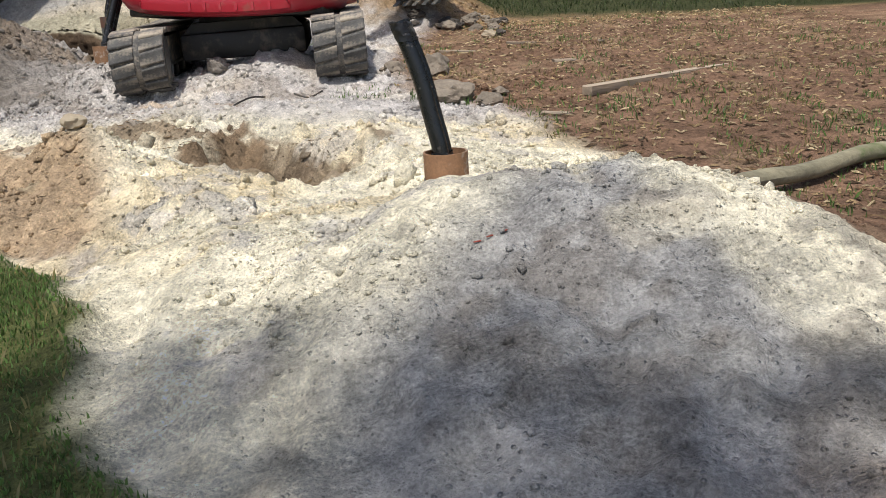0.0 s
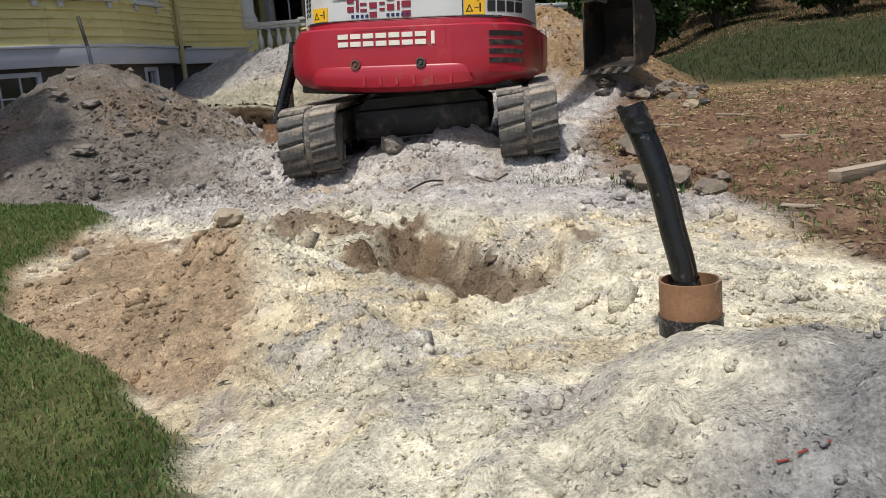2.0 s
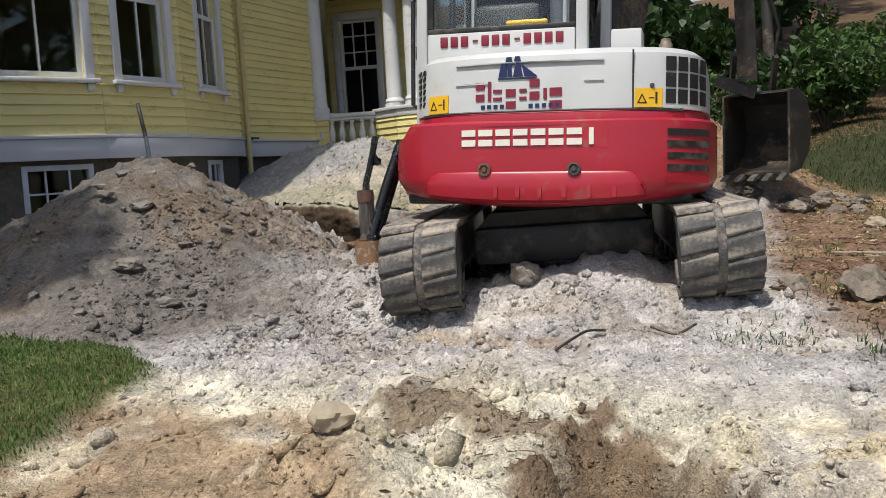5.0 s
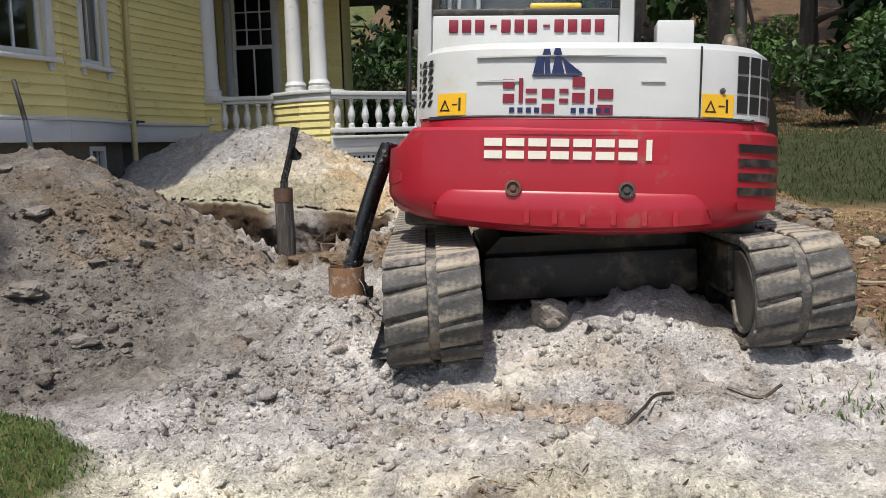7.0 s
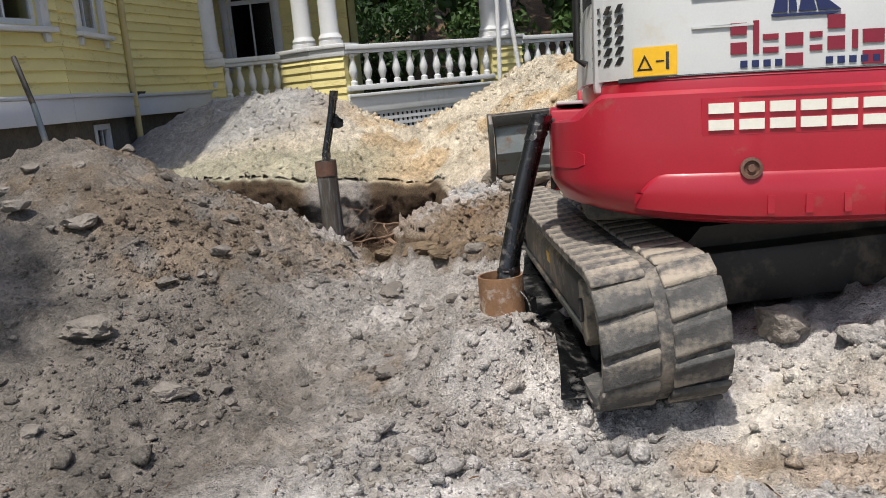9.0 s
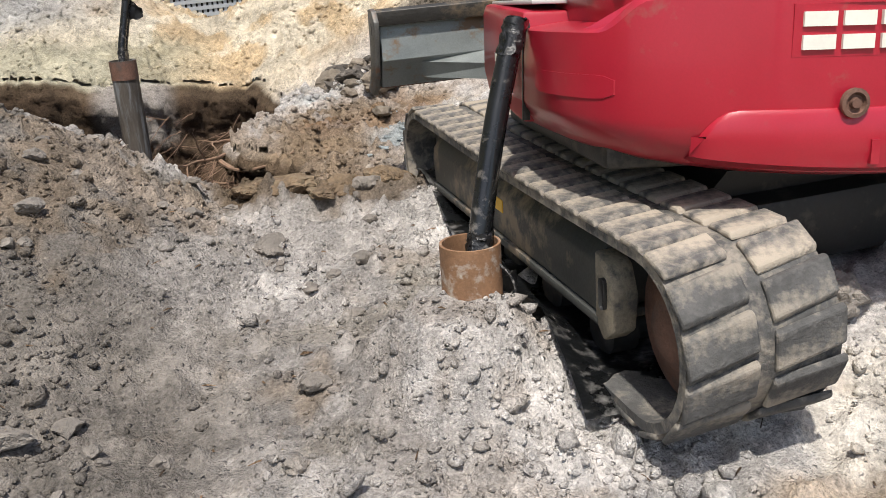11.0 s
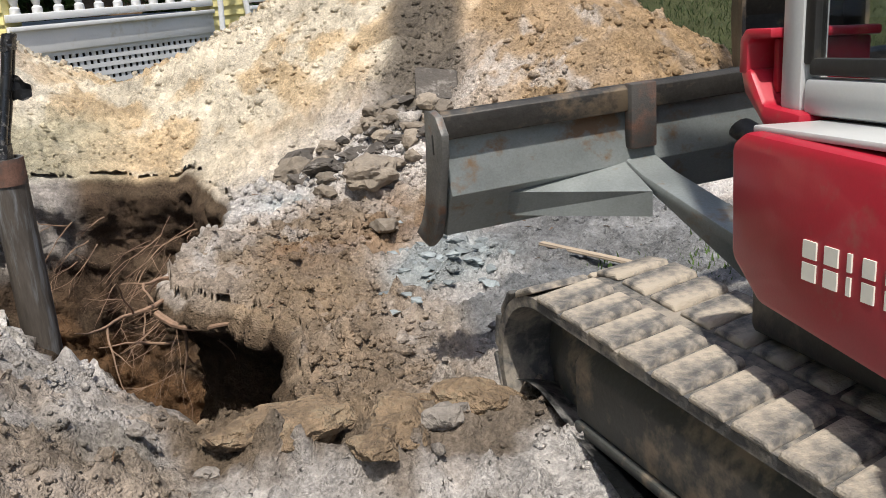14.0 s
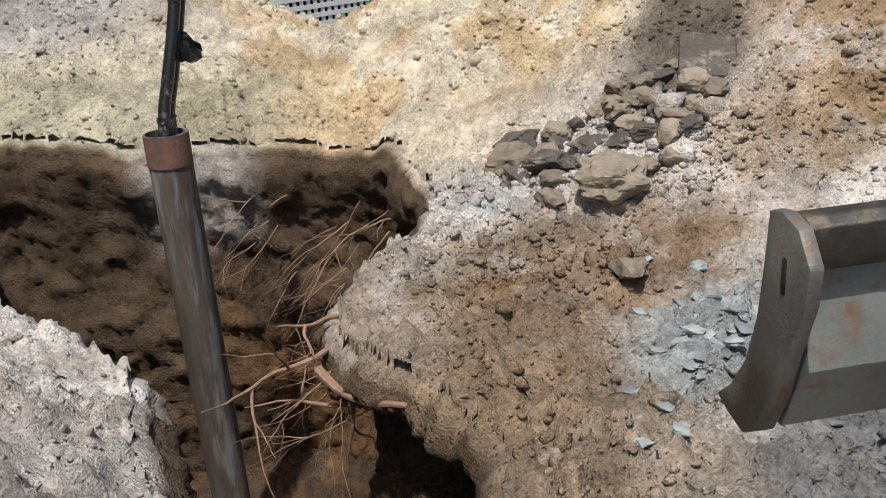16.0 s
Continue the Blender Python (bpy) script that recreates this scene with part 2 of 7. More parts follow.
# ---- mesh helpers ----
def finish(name, bm, mat, parent=None, label="", smooth=35):
    bmesh.ops.recalc_face_normals(bm, faces=bm.faces)
    me = bpy.data.meshes.new(name)
    bm.to_mesh(me)
    bm.free()
    if smooth:
        for p in me.polygons:
            p.use_smooth = True
        me.set_sharp_from_angle(angle=radians(smooth))
    me.materials.append(mat)
    ob = new(name, me)
    ob.parent = parent
    return tagged(ob, label)


def part(name, bm, mat, parent, label="", smooth=35):
    return finish(name, bm, mat, parent, label, smooth)


def share(name, me, parent, m):
    ob = new(name, me)
    ob.parent = parent
    ob.matrix_basis = m
    return ob


def thing(name, label, category, m=None, group="", kind=""):
    ob = new(name)
    ob.empty_display_size = 0.1
    if m is not None:
        ob.matrix_basis = m
    return tagged(ob, label, category, group, kind)


def bx(bm, x0, x1, y0, y1, z0, z1, bevel=0.0, seg=2, m=None):
    b = bmesh.new()
    vs = [b.verts.new((x, y, z)) for x in (x0, x1) for y in (y0, y1) for z in (z0, z1)]
    for f in ((0, 1, 3, 2), (4, 6, 7, 5), (0, 4, 5, 1), (2, 3, 7, 6), (0, 2, 6, 4), (1, 5, 7, 3)):
        b.faces.new([vs[i] for i in f])
    if bevel:
        bmesh.ops.bevel(b, geom=b.edges[:], offset=bevel, segments=seg, affect='EDGES', profile=0.5)
    join(bm, b, m)
    return bm


def join(bm, b, m=None):
    if m is not None:
        b.transform(m)
    me = bpy.data.meshes.new("tmp")
    b.to_mesh(me)
    b.free()
    bm.from_mesh(me)
    bpy.data.meshes.remove(me)


def prism(bm, pts, axis, a, b_, bevel=0.0, m=None):
    """Extrude a 2D outline along an axis from a to b."""
    b = bmesh.new()

    def at(p, q):
        return {'x': (q, p[0], p[1]), 'y': (p[0], q, p[1]), 'z': (p[0], p[1], q)}[axis]
    va = [b.verts.new(at(p, a)) for p in pts]
    vb = [b.verts.new(at(p, b_)) for p in pts]
    b.faces.new(va)
    b.faces.new(vb[::-1])
    for i in range(len(pts)):
        j = (i + 1) % len(pts)
        b.faces.new((va[i], vb[i], vb[j], va[j]))
    bmesh.ops.recalc_face_normals(b, faces=b.faces)
    if bevel:
        bmesh.ops.bevel(b, geom=[e for e in b.edges if e.calc_face_angle(0) > 0.5], offset=bevel, segments=2, affect='EDGES', profile=0.5)
    join(bm, b, m)
    return bm


def tube(bm, pts, rad, seg=12, cap=True):
    """A round tube along points; rad is a number or a list."""
    pts = [Vector(p) for p in pts]
    rads = rad if isinstance(rad, (list, tuple)) else [rad] * len(pts)
    rings, up = [], Vector((0.31, 0.2, 0.93))
    for i, p in enumerate(pts):
        d = (pts[min(i + 1, len(pts) - 1)] - pts[max(i - 1, 0)]).normalized()
        if abs(d.dot(up)) > 0.95:
            up = Vector((1, 0.1, 0))
        s = d.cross(up).normalized()
        u = s.cross(d)
        rings.append([bm.verts.new(p + rads[i] * (math.cos(a) * s + math.sin(a) * u)) for a in (2 * math.pi * k / seg for k in range(seg))])
    for r0, r1 in zip(rings, rings[1:]):
        for k in range(seg):
            bm.faces.new((r0[k], r0[(k + 1) % seg], r1[(k + 1) % seg], r1[k]))
    if cap:
        bm.faces.new(rings[0][::-1])
        bm.faces.new(rings[-1])
    return bm


def pipe_wall(bm, c, r, z0, z1, t=0.008, seg=32):
    """An open pipe with a wall thickness."""
    rows = [(r, z0), (r, z1), (r - t, z1), (r - t, z0)]
    rg = [[bm.verts.new((c[0] + q * math.cos(2 * math.pi * k / seg), c[1] + q * math.sin(2 * math.pi * k / seg), z)) for k in range(seg)] for q, z in rows]
    for i in range(4):
        a, b = rg[i], rg[(i + 1) % 4]
        for k in range(seg):
            bm.faces.new((a[k], a[(k + 1) % seg], b[(k + 1) % seg], b[k]))
    return bm


def lathe(bm, prof, seg=14, c=(0, 0, 0)):
    rg = [[bm.verts.new((c[0] + r * math.cos(2 * math.pi * k / seg), c[1] + r * math.sin(2 * math.pi * k / seg), c[2] + z)) for k in range(seg)] for r, z in prof]
    for a, b in zip(rg, rg[1:]):
        for k in range(seg):
            bm.faces.new((a[k], a[(k + 1) % seg], b[(k + 1) % seg], b[k]))
    bm.faces.new(rg[0][::-1])
    bm.faces.new(rg[-1])
    return bm


def loft(bm, rings, cap=True):
    rg = [[bm.verts.new(p) for p in r] for r in rings]
    n = len(rg[0])
    for a, b in zip(rg, rg[1:]):
        for k in range(n):
            bm.faces.new((a[k], a[(k + 1) % n], b[(k + 1) % n], b[k]))
    if cap:
        bm.faces.new(rg[0][::-1])
        bm.faces.new(rg[-1])
    return bm


def mesh_from_arrays(name, verts, faces, mat, smooth=False, cols=None):
    me = bpy.data.meshes.new(name)
    verts, faces = np.asarray(verts, np.float32), np.asarray(faces, np.int32)
    k = faces.shape[1]
    me.vertices.add(len(verts))
    me.vertices.foreach_set("co", verts.ravel())
    me.loops.add(faces.size)
    me.loops.foreach_set("vertex_index", faces.ravel())
    me.polygons.add(len(faces))
    me.polygons.foreach_set("loop_start", np.arange(0, faces.size, k, dtype=np.int32))
    me.update(calc_edges=True)
    if smooth:
        me.polygons.foreach_set("use_smooth", np.ones(len(faces), bool))
    if cols is not None:
        a = me.color_attributes.new("Col", 'FLOAT_COLOR', 'POINT')
        a.data.foreach_set("color", np.hstack([cols, np.ones((len(cols), 1))]).astype(np.float32).ravel())
    me.materials.append(mat)
    return me


# ---- ground ----
_tab = np.random.RandomState(7).rand(256, 256)


def vnoise(x, y):
    xi, yi = np.floor(x).astype(int), np.floor(y).astype(int)
    fx, fy = x - xi, y - yi
    fx, fy = fx * fx * (3 - 2 * fx), fy * fy * (3 - 2 * fy)
    a, b = _tab[xi % 256, yi % 256], _tab[(xi + 1) % 256, yi % 256]
    c, d = _tab[xi % 256, (yi + 1) % 256], _tab[(xi + 1) % 256, (yi + 1) % 256]
    return (a * (1 - fx) + b * fx) * (1 - fy) + (c * (1 - fx) + d * fx) * fy


def fbm(x, y, f, octaves=4, gain=0.5):
    v, amp, tot = 0, 1.0, 0
    for i in range(octaves):
        v, tot = v + amp * (vnoise(x * f + 17.3 * i, y * f + 5.1 * i) - 0.5), tot + amp
        amp, f = amp * gain, f * 2.07
    return v / tot


def ss(a, b, v):
    t = np.clip((v - a) / (b - a), 0, 1)
    return t * t * (3 - 2 * t)


def segd(x, y, x0, y0, x1, y1):
    dx, dy = x1 - x0, y1 - y0
    t = np.clip(((x - x0) * dx + (y - y0) * dy) / (dx * dx + dy * dy + 1e-9), 0, 1)
    return np.hypot(x - x0 - t * dx, y - y0 - t * dy), t


def ridge(x, y, a, b, slope, r=0.2):
    """A heap along a line from a to b, each (x, y, top), falling at a slope from a rounded crest."""
    d, t = segd(x, y, a[0], a[1], b[0], b[1])
    return a[2] + (b[2] - a[2]) * t - slope * (np.sqrt(d * d + r * r) - r)


def inside(x, y, poly):
    """Signed distance to a polygon, positive inside."""
    ins, dist = np.zeros(x.shape, bool), np.full(x.shape, 1e9)
    for (x0, y0), (x1, y1) in zip(poly, poly[1:] + poly[:1]):
        dist = np.minimum(dist, segd(x, y, x0, y0, x1, y1)[0])
        c = ((y0 > y) != (y1 > y)) & (x < (x1 - x0) * (y - y0) / (y1 - y0 + 1e-12) + x0)
        ins ^= c
    return np.where(ins, dist, -dist)


PIT = [(-5.9, 13.25), (-5.15, 13.15), (-4.75, 13.15), (-4.3, 13.28), (-3.93, 13.36), (-3.49, 13.2), (-3.36, 12.77), (-3.38, 12.12), (-3.53, 11.93), (-3.68, 11.8), (-3.77, 11.5), (-3.73, 11.2),
       (-3.57, 11.03), (-3.40, 10.84), (-3.30, 10.64), (-3.27, 10.46), (-3.30, 10.28), (-3.33, 10.0), (-3.42, 9.78), (-3.58, 9.74), (-3.71, 9.85), (-3.89, 10.17), (-4.05, 10.36), (-4.13, 10.56),
       (-4.24, 10.78), (-4.33, 11.08), (-4.49, 11.28), (-4.68, 11.4), (-4.95, 11.68), (-5.55, 12.25)]


def rim_noise(x, y):
    """How the crumbled rim of the pit wanders from its outline."""
    return 0.16 * fbm(x + 9, y, 2.4, 4) + 0.06 * fbm(x - 3, y + 6, 9.0, 4, 0.6)


def zones(x, y):
    """Masks of what lies on the ground: lawn, powder, and so on."""
    w1, w2 = fbm(x, y, 1.3, 4), fbm(x + 31, y - 12, 3.1, 4)
    wob = 0.35 * w1 + 0.18 * w2
    z = {}
    # the lawn on the house side, its edge running past the heaps
    edge = np.interp(y, [-50, 1.2, 1.72, 2.0, 2.4, 2.9, 3.35, 3.65, 4.15, 4.6, 4.85, 5.24, 5.74, 6.1, 6.4, 6.65, 7.0, 7.4, 9, 12, 20], [-0.1, -0.3, -0.55, -0.92, -1.05, -1.22, -1.42, -1.8, -2.4, -2.9, -3.15, -3.45, -3.5, -3.38, -3.5, -3.85, -4.9, -5.8, -7.8, -9, -9.5])
    z["lawn"] = ss(-0.05, 0.13, edge - x + wob * 0.95)
    z["brown_l"] = ss(0, 0.3, inside(x, y, [(-3.7, 5.1), (-3.6, 6.0), (-2.4, 5.9), (-2.05, 5.2), (-1.75, 4.5), (-1.5, 3.5), (-2.5, 4.05)]) + 0.2 + wob)
    z["right"] = ss(-0.1, 0.3, x - np.interp(y, [0, 2.5, 3.3, 4.1, 5.0, 6, 7, 8, 11, 13, 20], [2.2, 1.45, 1.05, 0.75, 0.75, 0.35, -0.35, -0.6, -0.4, 0.3, -1.5]) + wob * 0.9)
    z["far"] = ss(0, 1.2, y + 0.25 * x - 12.6 + wob * 2) * ss(0.2, 1.6, x + 0.15 * (y - 12)) + ss(15.5, 17.5, y)
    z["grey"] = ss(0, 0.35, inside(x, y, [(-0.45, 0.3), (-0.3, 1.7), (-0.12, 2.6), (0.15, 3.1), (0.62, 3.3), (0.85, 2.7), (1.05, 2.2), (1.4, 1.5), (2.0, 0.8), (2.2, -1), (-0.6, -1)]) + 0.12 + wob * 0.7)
    z["dust"] = ss(5.8, 6.5, y + 0.35 * w1 + 0.12 * (x + 2)) 
    # wide zone: the heap's grey earth plus tree shade put into its pigment
    z["heap"] = ss(-0.2, 0.45, inside(x, y, [(-8.5, 6.3), (-4.6, 6.4), (-3.75, 6.9), (-3.35, 7.8), (-3.7, 9.0), (-4.7, 10.5), (-7.5, 11)]) + wob * 1.3)
    z["tan"] = ss(12.5, 13.6, y - 0.05 * (x + 2) + wob) 
    z["loam"] = ss(0, 0.35, inside(x, y, [(-4.0, 9.7), (-3.2, 9.1), (-2.7, 9.9), (-2.75, 11.0), (-2.2, 11.7), (-2.9, 12.2), (-3.4, 11.9), (-3.4, 10.4)]) + 0.1 + wob * 0.9)
    z["shale"] = ss(0, 0.25, 0.38 - np.hypot((x + 2.55) * 1.1, y - 10.9) + wob * 0.8) + ss(0, 0.3, 0.28 - np.hypot(x + 3.05, (y - 12.2) * 1.3) + wob * 0.6)
    z["gravel"] = ss(0, 0.25, 0.75 - np.hypot((x + 1.75), y - 10.8) + wob * 0.7) + ss(0, 0.12, 0.42 - np.hypot((x + 2.28) * 0.9, y - 10.2) + wob * 0.5)
    return z


def height(x, y, pit=True):
    base = 0.50 + 0.38 * np.tanh((y - 5.6) / 3.4)
    base = base + 0.105 * np.maximum(0, y - 12.5) * ss(-1.0, 3.0, x) * ss(60, 15, y) + 9.0 * ss(24, 60, y) - 0.035 * np.maximum(0, x - 1.2) * ss(12, 7, y)
    lawn = ss(-1.0, -1.8, x) * ss(4.6, 3.2, y)
    base = base - 0.10 * lawn
    heaps = [base,
             ridge(x, y, (-5.4, 9.5, 1.69), (-5.25, 9.35, 1.67), 0.62, 0.34), ridge(x, y, (-5.3, 8.5, 1.22), (-4.75, 7.95, 0.92), 0.5, 0.3),
             ridge(x, y, (-6.1, 9.4, 1.35), (-6.5, 9.2, 1.15), 0.5, 0.3),
             ridge(x, y, (-6.4, 15.7, 1.9), (-5.3, 15.1, 1.95), 0.55, 0.3), ridge(x, y, (-5.3, 15.1, 1.84), (-4.4, 14.8, 1.28), 0.6, 0.25),
             
             ridge(x, y, (-4.3, 14.6, 1.22), (-2.3, 14.9, 2.0), 0.6, 0.25), ridge(x, y, (-2.3, 14.9, 2.0), (-1.3, 14.1, 2.1), 0.62, 0.3),
             ridge(x, y, (-1.3, 14.1, 2.05), (-0.95, 13.0, 1.9), 0.68, 0.25), ridge(x, y, (-0.95, 13.0, 1.85), (0.5, 12.6, 0.95), 0.6, 0.2),
             ridge(x, y, (-0.8, 3.22, 0.55), (0.0, 3.2, 0.645), 0.40, 0.2), ridge(x, y, (0.2, 3.05, 0.715), (0.68, 3.12, 0.72), 0.44, 0.2),
             ridge(x, y, (-0.2, 2.1, 0.27), (0.7, 1.9, 0.30), 0.22, 0.4), ridge(x, y, (0.75, 3.0, 0.64), (1.25, 2.3, 0.44), 0.45, 0.22),
             ridge(x, y, (-2.08, 5.06, 0.74), (-1.5, 4.45, 0.56), 0.75, 0.12), ridge(x, y, (-1.5, 4.45, 0.56), (-0.8, 3.5, 0.48), 0.4, 0.2),
             ridge(x, y, (-0.3, 5.25, 0.58), (0.2, 4.3, 0.5), 0.4, 0.25), ridge(x, y, (-1.9, 6.35, 0.60), (-0.8, 6.3, 0.62), 0.5, 0.2), ridge(x, y, (-2.15, 6.02, 0.62), (-1.5, 5.6, 0.58), 0.7, 0.12),
             ridge(x, y, (-1.5, 7.75, 0.93), (-1.35, 7.9, 0.95), 0.62, 0.12), ridge(x, y, (-1.95, 7.8, 0.86), (-1.85, 7.9, 0.86), 0.6, 0.1),
             ridge(x, y, (-3.1, 8.3, 0.74), (-2.9, 8.8, 0.80), 0.3, 0.2),
             ridge(x, y, (-0.45, 3.52, 0.50), (0.35, 3.6, 0.53), 0.45, 0.15), ridge(x, y, (-2.6, 12.35, 0.98), (-1.95, 12.6, 1.25), 0.45, 0.2), ridge(x, y, (-5.1, 11.2, 0.98), (-4.75, 10.4, 1.0), 0.6, 0.12),
             ridge(x, y, (-3.62, 9.5, 0.93), (-2.9, 9.3, 0.92), 0.6, 0.1), ridge(x, y, (-2.5, 4.75, 0.50), (-1.7, 4.5, 0.62), 0.5, 0.15), ridge(x, y, (-0.6, 5.4, 0.58), (-0.45, 5.2, 0.58), 0.5, 0.15),
             ridge(x, y, (-5.9, 13.75, 1.26), (-4.6, 13.9, 1.12), 0.35, 0.3)]
    k = 16.0
    z = np.log(sum(np.exp(np.clip(k * (h - base), -40, 60)) for h in heaps)) / k + base
    # trench by the white heap
    d, _ = segd(x, y, -1.32, 5.42, -0.76, 4.88)
    d2, _ = segd(x, y, -1.1, 5.75, -1.35, 5.35)
    wob = fbm(x, y, 2.6, 4)
    wb2 = fbm(x + 2, y - 7, 6.5, 4, 0.6)
    z = z - 0.24 * ss(0.34, 0.08, d + 0.42 * wob + 0.2 * wb2) - 0.12 * ss(0.26, 0.04, d2 + 0.2 * wob)
    z = z + 0.10 * ss(0.26, 0.05, np.hypot(x + 1.02, y - 5.62) + 0.2 * wb2) + 0.09 * ss(0.2, 0.03, np.hypot(x + 1.5, y - 5.25) + 0.2 * wb2)
    z = z - 0.05 * ss(0.25, 0.13, np.hypot(x + 0.03, y - 3.76)) 
    z = z + 0.20 * ss(0.38, 0.10, np.hypot(x + 2.96, y - 7.80))
    # wheel and bucket ruts in the dust before the machine
    z = z - 0.05 * ss(0.5, 0.1, np.abs(y - 6.85 + 0.1 * x)) * ss(-3.6, -2.6, x) * ss(0.2, -0.9, x)
    if pit:
        s = inside(x, y, PIT) + rim_noise(x, y)
        fl = -0.95 + 0.35 * fbm(x, y, 1.4, 3)
        wall = ss(-0.022, 0.012, s)
        z = z * (1 - wall) + np.minimum(z, fl) * wall
    return z


def surface(x, y):
    z = zones(x, y)
    h = height(x, y)
    rough = np.clip(1 - z["lawn"] - 0.6 * z["right"] - z["far"], 0.12, 1)
    c1 = fbm(x, y, 2.1, 3)
    lump = fbm(x, y, 5.5, 5, 0.6)
    crumb = np.maximum(0, fbm(x + 3, y + 8, 14, 3, 0.6) - 0.02)
    heap1 = ss(4.2, 3.4, y)
    amp = rough * (1 - 0.1 * heap1)
    tr = ss(0.75, 0.3, segd(x, y, -2.0, 6.0, -0.7, 4.8)[0]) + ss(0.5, 0.1, np.abs(inside(x, y, [(-2.2, 5.2), (-1.6, 4.3), (-1.2, 3.8), (-2.0, 4.2)])))
    h = h + np.clip(tr, 0, 1) * (0.20 * fbm(x + 4, y, 4.6, 5, 0.68) + 0.14 * np.maximum(0, fbm(x, y + 9, 9, 4, 0.6)))
    h = h + amp * (0.06 * c1 + (0.085 - 0.015 * z["heap"]) * lump + (0.12 - 0.05 * z["heap"]) * crumb * ss(5.4, 7, y) + 0.05 * crumb)
    h = h + heap1 * rough * (0.10 * fbm(x * 1.6 + 2, y * 0.7, 2.6, 4, 0.55) + 0.07 * np.maximum(0, fbm(x + 6, y - 2, 7.5, 3, 0.6)))
    near = ss(-1.5, -0.2, inside(x, y, PIT)) * ss(12.2, 11.6, y)
    h = h + near * (0.24 * np.maximum(0, fbm(x + 13, y - 5, 8.5, 4, 0.55)) + 0.05 * np.maximum(0, fbm(x - 6, y + 2, 19, 3, 0.6)) - 0.045)
    h = h + z["heap"] * (0.16 * fbm(x + 7, y - 3, 1.7, 4, 0.55) - 0.05 * np.abs(fbm(x - 2, y, 3.2, 3)) )
    h = h + amp * ss(7.6, 8.6, y) * (0.035 * fbm(x + 1, y - 9, 17, 3, 0.6) + 0.03 * np.maximum(0, fbm(x - 8, y + 5, 31, 2, 0.6)))
    h = h - 0.075 * amp - 0.05 * z["right"] * ss(30, 15, y)
    h = h + 0.02 * fbm(x, y, 0.8, 3) + 0.01 * (1 - rough) * fbm(x, y, 9, 3)
    return h, z


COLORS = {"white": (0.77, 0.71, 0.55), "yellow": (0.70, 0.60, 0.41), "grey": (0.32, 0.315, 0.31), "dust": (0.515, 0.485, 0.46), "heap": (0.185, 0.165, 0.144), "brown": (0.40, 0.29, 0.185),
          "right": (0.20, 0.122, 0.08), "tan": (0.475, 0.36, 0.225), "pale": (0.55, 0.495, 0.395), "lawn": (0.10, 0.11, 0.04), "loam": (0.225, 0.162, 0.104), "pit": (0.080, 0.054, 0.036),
          "shale": (0.29, 0.32, 0.325), "gravel": (0.17, 0.175, 0.18), "orange": (0.20, 0.108, 0.05), "litter": (0.13, 0.085, 0.05), "spoil": (0.30, 0.20, 0.105), "farlawn_shaded": (0.05, 0.056, 0.024),
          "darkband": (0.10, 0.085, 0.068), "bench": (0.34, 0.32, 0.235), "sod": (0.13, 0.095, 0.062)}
COLORS = {k_: np.array(v) for k_, v in COLORS.items()}


